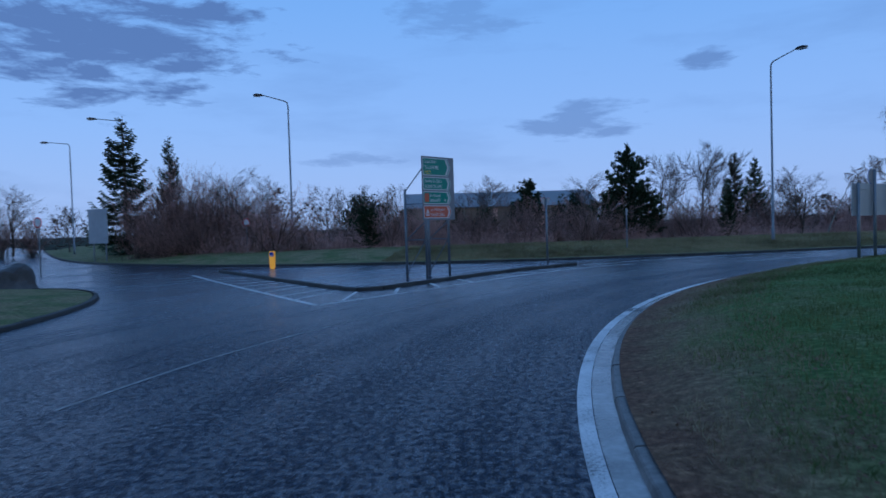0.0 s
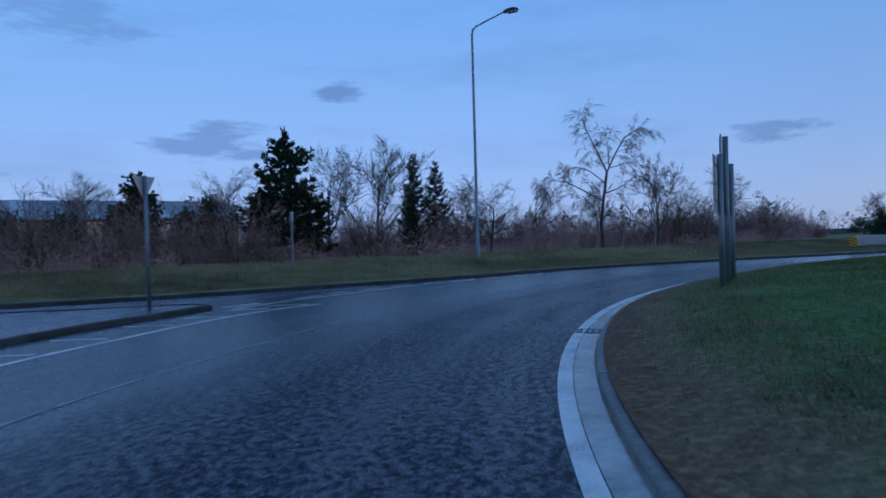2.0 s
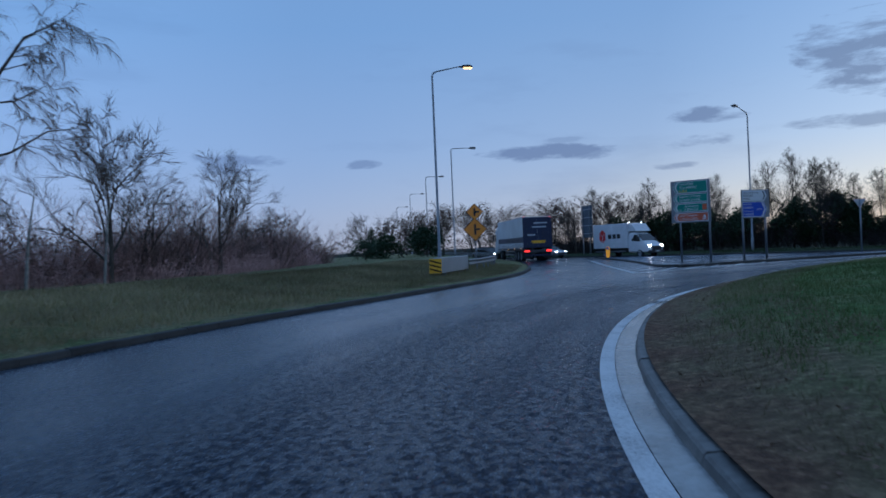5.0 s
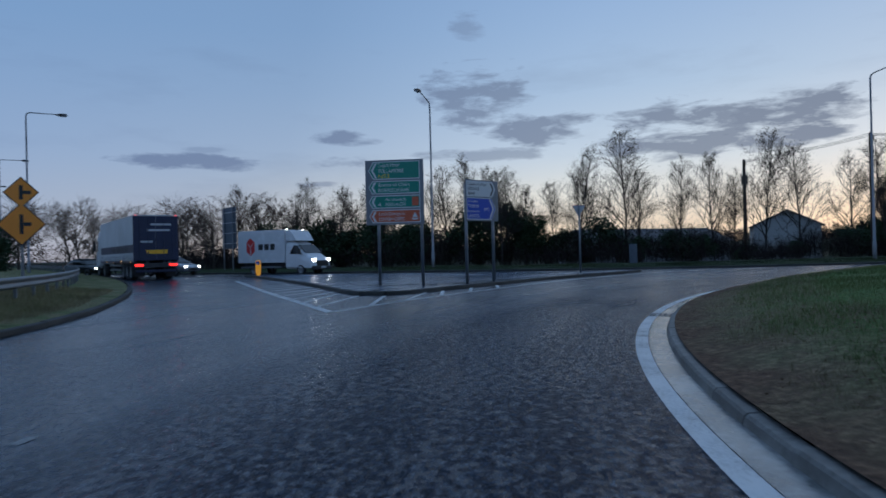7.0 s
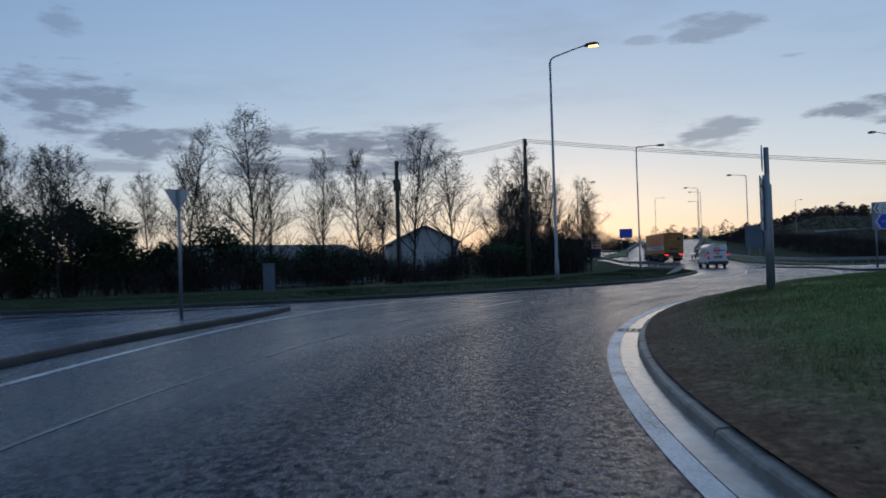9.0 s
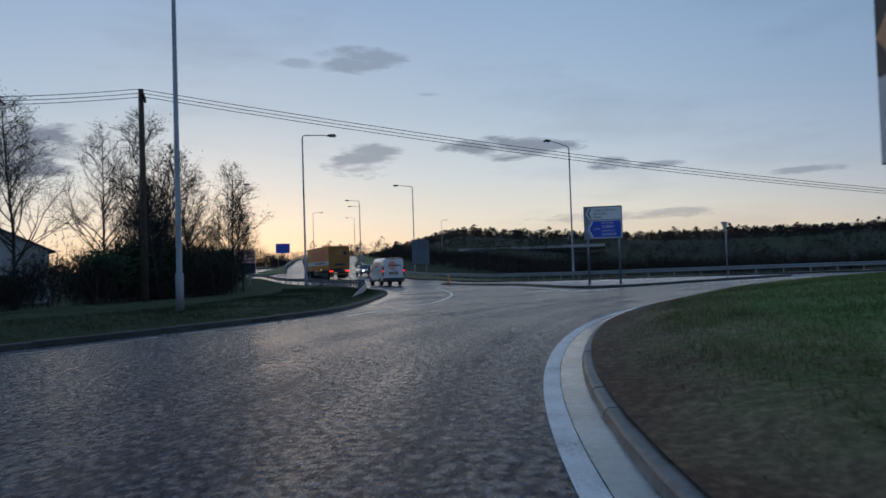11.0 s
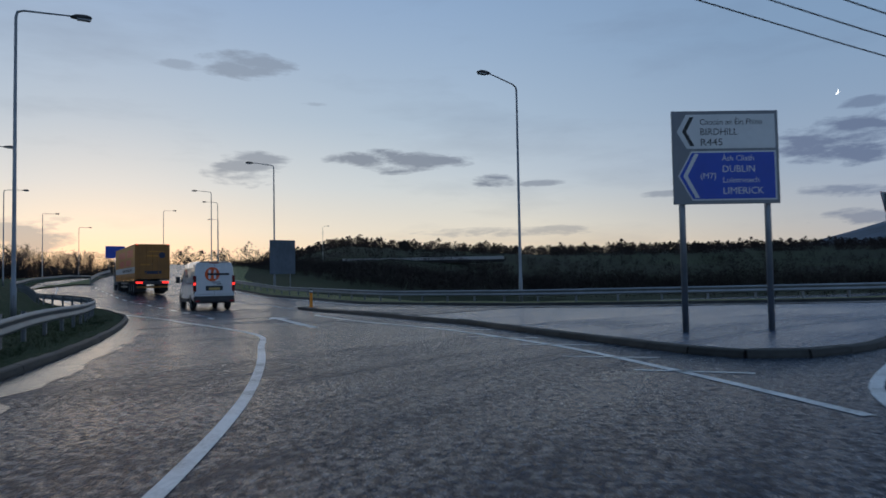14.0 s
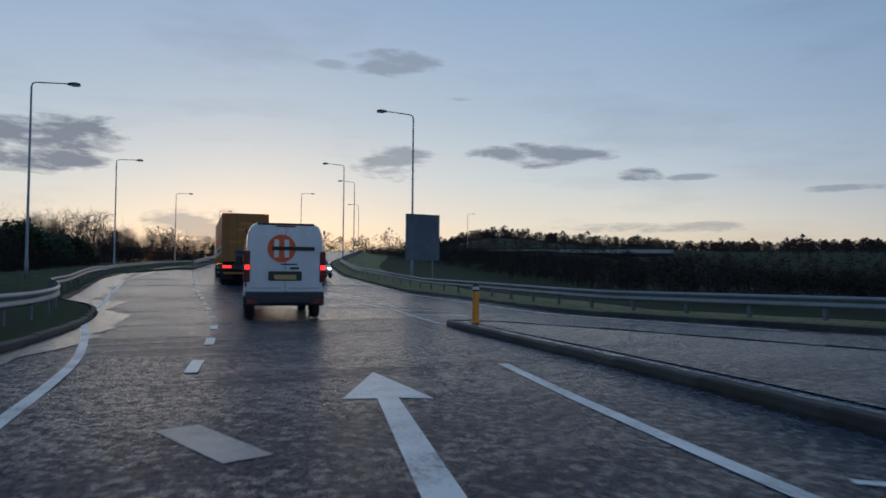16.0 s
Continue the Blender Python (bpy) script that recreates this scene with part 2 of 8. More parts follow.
def grass_ground(name, ring=False, backlit=False):
    """Turf: green, straw and bare earth in patches; round the island the edge is bare soil. One variant has the gloom
    of a backlit verge in its greens.
    """
    m = bpy.data.materials.new(name)
    m.use_nodes = True
    t = m.node_tree
    add = graph(t)
    b = t.nodes["Principled BSDF"]
    pos = add("ShaderNodeTexCoord").outputs["Object"]
    fine = add("ShaderNodeTexNoise", Vector=pos, Scale=9.0, Detail=6.0, Roughness=0.75).outputs[0]
    fine = add("ShaderNodeMapRange", Value=fine, From_Min=0.28, From_Max=0.72).outputs[0]
    mid = add("ShaderNodeTexNoise", Vector=pos, Scale=0.9, Detail=5.0, Roughness=0.6).outputs[0]
    green = ramp(t, fine, [(0.0, (0.026, 0.050, 0.012)), (0.45, (0.062, 0.112, 0.028)), (0.7, (0.125, 0.180, 0.056)), (1.0, (0.24, 0.26, 0.10))])
    if ring:
        green = ramp(t, fine, [(0.0, (0.032, 0.062, 0.014)), (0.45, (0.080, 0.146, 0.034)), (0.7, (0.145, 0.215, 0.062)), (1.0, (0.25, 0.28, 0.10))])
    # greens darkened to paint in how turf looks against the glow
    if backlit:
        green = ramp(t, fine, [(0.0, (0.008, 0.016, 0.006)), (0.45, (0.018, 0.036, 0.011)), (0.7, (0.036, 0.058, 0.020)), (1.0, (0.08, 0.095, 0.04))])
    straw = ramp(t, fine, [(0.0, (0.100, 0.078, 0.042)), (0.5, (0.250, 0.205, 0.112)), (1.0, (0.46, 0.385, 0.23))])
    soil = ramp(t, fine, [(0.0, (0.052, 0.030, 0.019)), (0.45, (0.140, 0.080, 0.050)), (0.7, (0.235, 0.138, 0.082)), (1.0, (0.38, 0.24, 0.145))])
    a1 = add("ShaderNodeMix", {"data_type": "RGBA"}, Factor=ramp(t, mid, [(0.0, 0.0), (0.56, 0.0), (0.75, 0.25), (1.0, 0.4)] if backlit else [(0.0, 0.0), (0.48, 0.0), (0.68, 0.4), (1.0, 0.6)] if ring else [(0.0, 0.1), (0.38, 0.2), (0.56, 0.75), (1.0, 0.9)]))
    t.links.new(green, a1.inputs[6])
    t.links.new(straw, a1.inputs[7])
    last = a1.outputs[2]
    if ring:
        off = add("ShaderNodeVectorMath", {"operation": "SUBTRACT"}, i0=pos, i1=(33.38, 1.53, 0.0)).outputs[0]
        flat = add("ShaderNodeVectorMath", {"operation": "MULTIPLY"}, i0=off, i1=(1, 1, 0)).outputs[0]
        far = add("ShaderNodeVectorMath", {"operation": "LENGTH"}, i0=flat).outputs[1]
        wob = add("ShaderNodeMath", {"operation": "MULTIPLY_ADD"}, i0=mid, i1=2.6, i2=far).outputs[0]
        to_straw = add("ShaderNodeMapRange", Value=wob, From_Min=31.0, From_Max=32.3).outputs[0]
        to_soil = add("ShaderNodeMapRange", Value=wob, From_Min=32.1, From_Max=33.1).outputs[0]
        a2 = add("ShaderNodeMix", {"data_type": "RGBA"}, Factor=to_straw)
        t.links.new(last, a2.inputs[6])
        t.links.new(ramp(t, fine, [(0.0, (0.075, 0.055, 0.030)), (0.5, (0.21, 0.165, 0.090)), (1.0, (0.42, 0.34, 0.20))]), a2.inputs[7])
        a3 = add("ShaderNodeMix", {"data_type": "RGBA"}, Factor=to_soil)
        t.links.new(a2.outputs[2], a3.inputs[6])
        t.links.new(soil, a3.inputs[7])
        last = a3.outputs[2]
    t.links.new(last, b.inputs["Base Color"])
    b.inputs["Roughness"].default_value = 0.9
    b.inputs["Specular IOR Level"].default_value = 0.2
    bump_node = add("ShaderNodeBump", Strength=0.8, Distance=0.06, Height=fine)
    t.links.new(bump_node.outputs[0], b.inputs["Normal"])
    return m


ASPHALT = wet_asphalt()
TURF = grass_ground("verge_turf")
TURF_RING = grass_ground("island_turf", ring=True)
TURF_BACKLIT = grass_ground("backlit_turf", backlit=True)
FIELD = material("far_field", (0.016, 0.023, 0.010), rough=0.95, vary=0.5, scale=0.05, bump=0, spec=0.1)
CONCRETE = material("kerb_concrete", (0.040, 0.039, 0.037), rough=0.6, spec=0.15, vary=0.35, scale=9, bump=0.3, bump_scale=120, random_tint=0.25)
GUTTER = material("gutter_concrete", (0.19, 0.19, 0.185), rough=0.2, vary=0.65, scale=9, bump=0.2, bump_scale=40, spec=0.6)
PAVING = wet_asphalt("wet_paving", 2.0, 0.45)


def worn_paint(name, bright, worn):
    """Road paint rubbed through to the tarmac in fine grains and in larger bare patches."""
    m = bpy.data.materials.new(name)
    m.use_nodes = True
    t = m.node_tree
    add = graph(t)
    b = t.nodes["Principled BSDF"]
    pos = add("ShaderNodeTexCoord").outputs["Object"]
    grain = add("ShaderNodeTexNoise", Vector=pos, Scale=30.0, Detail=4.0, Roughness=0.7).outputs[0]
    bare_ = add("ShaderNodeTexNoise", Vector=pos, Scale=1.3, Detail=5.0, Roughness=0.65).outputs[0]
    both = add("ShaderNodeMath", {"operation": "MULTIPLY_ADD"}, i0=grain, i1=0.5, i2=add("ShaderNodeMath", {"operation": "MULTIPLY"}, i0=bare_, i1=0.5).outputs[0]).outputs[0]
    left = ramp(t, both, [(0.0, (0.035, 0.036, 0.04)), (worn - 0.05, (0.05, 0.052, 0.056)), (worn, (bright * 0.6, bright * 0.61, bright * 0.62)), (worn + 0.12, (bright, bright, bright))])
    t.links.new(left, b.inputs["Base Color"])
    t.links.new(add("ShaderNodeMapRange", Value=grain, To_Min=0.2, To_Max=0.55).outputs[0], b.inputs["Roughness"])
    t.links.new(add("ShaderNodeBump", Strength=0.6, Distance=0.012, Height=both).outputs[0], b.inputs["Normal"])
    return m


LINE = worn_paint("worn_white_line", 0.62, 0.44)
FAINT = worn_paint("faded_line", 0.26, 0.50)
GALV = material("galvanised_steel", (0.205, 0.22, 0.24), rough=0.5, metal=0.7, vary=0.18, scale=8, bump=0.05)
POLE = material("grey_lamp_steel", (0.22, 0.23, 0.25), rough=0.5, metal=0.5, vary=0.2, scale=5, bump=0.05)
SIGNDARK = material("dark_sign_back", (0.085, 0.105, 0.135), rough=0.55, metal=0.2, vary=0.25, scale=3, bump=0.03)
DARKSTEEL = material("dark_steel", (0.05, 0.05, 0.055), rough=0.5, metal=0.5, vary=0.2)
SIGNBACK = material("sign_aluminium", (0.36, 0.38, 0.40), rough=0.4, metal=0.4, vary=0.12, scale=3, bump=0.03)
SIGNGREY = material("sign_face_grey", (0.17, 0.18, 0.20), rough=0.4, vary=0.08, bump=0.02)
GREEN = material("sign_green", (0.008, 0.20, 0.145), rough=0.35, vary=0.08, bump=0.02)
BROWN = material("sign_brown", (0.47, 0.095, 0.04), rough=0.35, vary=0.08, bump=0.02)
BLUE = material("sign_blue", (0.010, 0.055, 0.40), rough=0.35, vary=0.08, bump=0.02)
WHITE = material("sign_white", (0.60, 0.60, 0.60), rough=0.4, vary=0.06, bump=0.02)
YELLOW = material("sign_yellow", (0.75, 0.52, 0.04), rough=0.4, vary=0.06, bump=0.02)
ORANGE = material("sign_orange", (0.80, 0.27, 0.02), rough=0.4, vary=0.06, bump=0.02)
BLACK = material("sign_black", (0.015, 0.015, 0.017), rough=0.5, vary=0.1, bump=0.02)
RED = material("sign_red", (0.55, 0.03, 0.03), rough=0.4, vary=0.06, bump=0.02)
BARK = material("dark_bark", (0.085, 0.072, 0.062), rough=0.9, vary=0.4, scale=12, bump=0.5, bump_scale=40, spec=0.2)
BIRCH = material("birch_bark", (0.26, 0.24, 0.21), rough=0.8, vary=0.6, scale=7, bump=0.4, bump_scale=30, spec=0.2)
TWIG = material("brown_twigs", (0.10, 0.074, 0.064), rough=0.95, vary=0.35, scale=2, bump=0, spec=0.1, random_tint=0.3)
NEEDLE = material("conifer_needles", (0.031, 0.052, 0.026), rough=0.85, vary=0.45, scale=3, bump=0, spec=0.2, random_tint=0.2)
LEAF = material("dull_leaves", (0.045, 0.050, 0.020), rough=0.8, vary=0.5, scale=2, bump=0, spec=0.2, random_tint=0.3)
BLADE = material("grass_blades", (0.165, 0.170, 0.066), rough=0.8, vary=0.4, second=(0.32, 0.28, 0.14), scale=0.8, bump=0, spec=0.2)
BLADE_GREEN = material("island_grass_blades", (0.082, 0.142, 0.036), rough=0.8, vary=0.4, second=(0.18, 0.205, 0.075), scale=0.8, bump=0, spec=0.2)
# blade colour darkened to match the backlit look painted into the east turf
BLADE_BACKLIT = material("backlit_grass_blades", (0.022, 0.040, 0.014), rough=0.8, vary=0.4, second=(0.055, 0.065, 0.026), scale=0.8, bump=0, spec=0.2)
STRAW = material("dry_grass_blades", (0.21, 0.17, 0.09), rough=0.85, vary=0.5, second=(0.38, 0.32, 0.19), scale=0.8, bump=0, spec=0.2)
WOOD = material("tarred_pole_wood", (0.05, 0.036, 0.026), rough=0.85, vary=0.35, scale=10, bump=0.4)
PAINT_WHITE = material("white_vehicle_paint", (0.60, 0.61, 0.63), rough=0.25, vary=0.06, scale=1.5, bump=0, coat=0.5)
PAINT_GREY = material("silver_vehicle_paint", (0.35, 0.36, 0.38), rough=0.25, metal=0.4, vary=0.06, scale=1.5, bump=0, coat=0.5)
PAINT_RED = material("red_vehicle_paint", (0.30, 0.02, 0.02), rough=0.25, vary=0.06, scale=1.5, bump=0, coat=0.5)
CURTAIN_Y = material("yellow_trailer_curtain", (0.46, 0.18, 0.02), rough=0.5, vary=0.18, scale=1.2, bump=0.15, bump_scale=12)
# darker copy of CURTAIN_Y: the shade on the lorry's rear is in the colour
DOOR_Y_SHADED = material("shaded_amber_doors", (0.27, 0.11, 0.018), rough=0.5, vary=0.25, scale=1.2, bump=0.1, bump_scale=12)
CURTAIN_B = material("dark_blue_trailer", (0.012, 0.018, 0.055), rough=0.45, vary=0.2, scale=1.2, bump=0.1, bump_scale=12)
CURTAIN_W = material("pale_trailer_curtain", (0.45, 0.47, 0.50), rough=0.5, vary=0.15, scale=1.2, bump=0.15, bump_scale=12)
RUBBER = material("tyre_rubber", (0.02, 0.02, 0.021), rough=0.8, vary=0.2, scale=20, bump=0.2)
PLASTIC = material("black_plastic_trim", (0.025, 0.025, 0.027), rough=0.5, vary=0.15, bump=0.05)
GLASS = material("dark_tinted_glass", (0.012, 0.014, 0.016), rough=0.05, vary=0.05, bump=0)
TAIL = material("lit_tail_lamp", (0.5, 0.01, 0.01), rough=0.3, vary=0.05, bump=0, emit=(1.0, 0.03, 0.02), emit_power=2.2)
LAMP_RED = material("dark_red_lens", (0.12, 0.008, 0.008), rough=0.2, vary=0.05, bump=0)
TAIL_OFF = material("red_lens", (0.28, 0.01, 0.01), rough=0.25, vary=0.05, bump=0)
HEAD = material("lit_headlamp", (0.8, 0.8, 0.8), rough=0.2, vary=0.05, bump=0, emit=(1.0, 0.93, 0.8), emit_power=12.0)
AMBER = material("lit_sodium_lamp", (0.8, 0.5, 0.2), rough=0.3, vary=0.05, bump=0, emit=(1.0, 0.52, 0.16), emit_power=3.2)
LENS = material("unlit_lamp_lens", (0.35, 0.35, 0.36), rough=0.25, vary=0.05, bump=0)
# amber shell with a faint emission of its own added
BOLLARD_AMBER = material("glowing_amber_bollard", (0.80, 0.36, 0.02), rough=0.4, vary=0.08, bump=0.02, emit=(1.0, 0.40, 0.03), emit_power=0.35)
HIVIS = material("hazard_yellow", (0.80, 0.42, 0.02), rough=0.4, vary=0.08, bump=0.02)
HIRE_ORANGE = material("van_graphic_orange", (0.70, 0.10, 0.02), rough=0.35, vary=0.05, bump=0)
SHED_ROOF = material("grey_sheet_roof", (0.16, 0.17, 0.19), rough=0.45, vary=0.2, scale=1, bump=0.1)
SHED_WALL = material("brown_sheet_wall", (0.22, 0.17, 0.11), rough=0.6, vary=0.2, scale=1, bump=0.1)
RENDER_WALL = material("grey_render_wall", (0.22, 0.22, 0.23), rough=0.8, vary=0.15, scale=2, bump=0.1)
PALE_WALL = material("white_render_wall", (0.30, 0.30, 0.30), rough=0.8, vary=0.12, scale=2, bump=0.1)
SLATE = material("dark_roof_slate", (0.06, 0.06, 0.065), rough=0.6, vary=0.25, scale=4, bump=0.2)
WIRE = material("dark_cable", (0.02, 0.02, 0.022), rough=0.6, vary=0.1, bump=0)
MOON = material("moonlit_limb", (0.8, 0.8, 0.75), rough=1.0, vary=0.02, bump=0, emit=(1.0, 0.98, 0.92), emit_power=1.6)
PLATE = material("rear_number_plate", (0.42, 0.30, 0.10), rough=0.5, vary=0.05, bump=0)
CHEVRON = material("faded_chevron_orange", (0.62, 0.27, 0.10), rough=0.45, vary=0.1, bump=0.02)
BOARD = material("salmon_pink_board", (0.78, 0.44, 0.33), rough=0.5, vary=0.08, bump=0.02)
WATER = material("standing_water", (0.020, 0.022, 0.025), rough=0.22, vary=0.3, scale=3, bump=0.6, bump_scale=11, spec=0.5, dist=0.02)
ROCK = material("dark_weathered_stone", (0.06, 0.06, 0.062), rough=0.8, vary=0.4, scale=5, bump=0.6, bump_scale=14, dist=0.03)
# dark counterpart of BRUSH: the silhouette against the glow is in the colour
SCRUB_BACKLIT = material("backlit_scrub_twigs", (0.027, 0.022, 0.021), rough=0.95, vary=0.4, scale=2, bump=0, spec=0.1, random_tint=0.3)
# bark and twigs coloured near black, as a silhouette before the bright sky
ALDER_BACKLIT = material("backlit_alder_bark", (0.040, 0.034, 0.032), rough=0.9, vary=0.4, scale=4, bump=0, spec=0.15, random_tint=0.25)
BRUSH = material("pale_brown_brush", (0.35, 0.215, 0.185), rough=0.95, vary=0.45, scale=1.2, bump=0, spec=0.1, random_tint=0.3)
LITTER = material("dead_leaf_litter", (0.13, 0.070, 0.045), rough=0.85, vary=0.4, second=(0.24, 0.15, 0.10), scale=3.0, bump=0, spec=0.2)
# blue-grey base colour paints distance haze onto the far hill
HILL_HAZE = material("hazy_hill", (0.085, 0.105, 0.135), rough=0.95, vary=0.35, scale=0.02, bump=0, spec=0.1)
PALE_KERB = material("pale_island_kerb", (0.13, 0.125, 0.118), rough=0.5, vary=0.6, scale=11, bump=0.3, bump_scale=120, random_tint=0.25)

# ---- building helpers ----
MID = Vector((33.38, 1.53, 0.0))
RAD = 31.85


def mesh_from(name, verts, faces, mat, smooth=False):
    me = bpy.data.meshes.new(name)
    me.from_pydata([tuple(v) for v in verts], [], faces)
    me.materials.append(mat)
    if smooth:
        me.polygons.foreach_set("use_smooth", [True] * len(me.polygons))
    me.update()
    return me


def part(name, data, mat, parent=None, label="", m=None, smooth=False):
    """Links a bmesh (or a ready mesh) as ONE mesh object under a thing or a part."""
    if isinstance(data, bmesh.types.BMesh):
        me = bpy.data.meshes.new(name)
        bmesh.ops.recalc_face_normals(data, faces=data.faces[:])
        data.to_mesh(me)
        data.free()
        me.materials.append(mat)
        if smooth:
            me.polygons.foreach_set("use_smooth", [True] * len(me.polygons))
    else:
        me = data
    ob = new(name, me)
    ob.parent = parent
    if m is not None:
        ob.matrix_basis = m
    if label:
        tagged(ob, label)
    return ob


def thing(name, label, category, m=None, group="", kind=""):
    ob = new(name)
    ob.empty_display_size = 0.3
    if m is not None:
        ob.matrix_basis = m
    return tagged(ob, label, category, group, kind)


def box(bm, x0, x1, y0, y1, z0, z1, bevel=0.0):
    r = bmesh.ops.create_cube(bm, size=1.0)
    for v in r["verts"]:
        v.co = Vector((x0 + (v.co.x + 0.5) * (x1 - x0), y0 + (v.co.y + 0.5) * (y1 - y0), z0 + (v.co.z + 0.5) * (z1 - z0)))
    if bevel:
        edges = list({e for v in r["verts"] for e in v.link_edges})
        bmesh.ops.bevel(bm, geom=edges, offset=bevel, segments=2, affect="EDGES", profile=0.5)
    return bm


def boxes(*some, bevel=0.0):
    bm = bmesh.new()
    for s in some:
        box(bm, *s, bevel=bevel)
    return bm


def tube(bm, points, radii, sides=8, cap=True):
    """A tube through points with a radius at each."""
    pts = [Vector(p) for p in points]
    rings = []
    for i, p in enumerate(pts):
        d = (pts[min(i + 1, len(pts) - 1)] - pts[max(i - 1, 0)]).normalized()
        side = d.cross(Vector((0, 0, 1)) if abs(d.z) < 0.9 else Vector((1, 0, 0))).normalized()
        up = side.cross(d)
        r = radii[i] if isinstance(radii, (list, tuple)) else radii
        rings.append([bm.verts.new(p + side * math.cos(2 * math.pi * k / sides) * r + up * math.sin(2 * math.pi * k / sides) * r) for k in range(sides)])
    for r0, r1 in zip(rings, rings[1:]):
        for k in range(sides):
            bm.faces.new((r0[k], r0[(k + 1) % sides], r1[(k + 1) % sides], r1[k]))
    if cap:
        bm.faces.new(rings[0][::-1])
        bm.faces.new(rings[-1])
    return bm


def prism(bm, outline, y0, y1, at=(0, 0)):
    """An outline in x and z, drawn out along y."""
    a_ = [bm.verts.new((x + at[0], y0, z + at[1])) for x, z in outline]
    b_ = [bm.verts.new((x + at[0], y1, z + at[1])) for x, z in outline]
    n = len(outline)
    bm.faces.new(a_)
    bm.faces.new(b_[::-1])
    for i in range(n):
        bm.faces.new((a_[i], b_[i], b_[(i + 1) % n], a_[(i + 1) % n]))
    return bm


def smooth_line(points, step=1.0):
    """A curve through plan points (Catmull-Rom), at even steps of about that length."""
    p = [np.array(q[:2], float) for q in points]
    p = [2 * p[0] - p[1]] + p + [2 * p[-1] - p[-2]]
    fine = []
    for i in range(1, len(p) - 2):
        n = max(2, int(np.linalg.norm(p[i + 1] - p[i]) / 0.25))
        for k in range(n):
            s = k / n
            fine.append(0.5 * (2 * p[i] + (p[i + 1] - p[i - 1]) * s + (2 * p[i - 1] - 5 * p[i] + 4 * p[i + 1] - p[i + 2]) * s * s + (3 * p[i] - p[i - 1] - 3 * p[i + 1] + p[i + 2]) * s ** 3))
    fine.append(p[-2])
    fine = np.array(fine)
    run = np.r_[0, np.cumsum(np.hypot(*np.diff(fine, axis=0).T))]
    at = np.linspace(0, run[-1], max(2, int(round(run[-1] / step)) + 1))
    return np.c_[np.interp(at, run, fine[:, 0]), np.interp(at, run, fine[:, 1])]


def normals_of(line):
    d = np.gradient(line, axis=0)
    d /= np.linalg.norm(d, axis=1)[:, None]
    return np.c_[-d[:, 1], d[:, 0]]          # to the left of the line


EXIT_R = [0, 50, 62, 72, 90, 101, 110, 139, 166, 202, 260, 9000]
EXIT_Z = [0, 0, -0.15, -0.2, 0.05, 0.5, 0.85, 2.4, 3.8, 5.6, 6.4, 6.4]
PARTING = [(123.3, -70.6), (130.6, -80.8), (137.7, -91.8), (145.3, -104), (153.5, -117.5), (166, -140)]   # left edge of the climbing road, where the slip road leaves it


def land(x, y):
    """Height of the made ground: level round the roundabout, with a dip and a climb on the way out to the south-east."""
    dx, dy = x - MID.x, y - MID.y
    r, ang = math.hypot(dx, dy), math.degrees(math.atan2(dy, dx))
    w = max(0.0, min(1.0, (ang + 80) / 15, (8 - ang) / 22))
    climb = float(np.interp(r, EXIT_R, EXIT_Z))
    low = climb * 0.47 if climb > 0 else climb
    f = max(0.0, min(1.0, (7.0 - ((x - 128) * 0.856 + (y + 77) * 0.516)) / 6.0))
    return (low + (climb - low) * f) * w


def ribbon(line, lo, hi, z, mat, name, across=2):
    """A strip along a plan line between two offsets to its left."""
    n = normals_of(line)
    offs = np.linspace(lo, hi, across)
    verts = [(*(p + q * o), 0) for p, q in zip(line, n) for o in offs]
    verts = [(x, y, land(x, y) + z) for x, y, _ in verts]
    faces = [(i * across + k, i * across + k + 1, (i + 1) * across + k + 1, (i + 1) * across + k) for i in range(len(line) - 1) for k in range(across - 1)]
    return mesh_from(name, verts, faces, mat)


# ---- ground, road, verges ----
def far_height(x, y):
    """The countryside: falls away beyond the exit, then climbs to wooded rises and one long hill."""
    dx, dy = x - MID.x, y - MID.y
    r, ang = math.hypot(dx, dy), math.degrees(math.atan2(dy, dx))
    base = land(x, y) - 0.25
    south = max(0.0, min(1.0, (ang + 178) / 20, (-57 - ang) / 7)) if r > 50 else 0.0
    rise = float(np.interp(r, [0, 55, 75, 120, 200, 330, 520, 900, 4800], [0, 0, -1.6, -3.0, -1.0, 8.5, 18.5, 26, 36])) * south
    hill = 218 * math.exp(-((ang + 118) / 14) ** 2) * float(np.interp(r, [0, 1500, 2600, 4800], [0, 0, 1, 1]))
    lump = 2.0 * noise.noise(Vector((x * 0.012, y * 0.012, 0))) * float(np.interp(r, [0, 110, 300], [0, 0, 1]))
    return base + rise + hill + lump


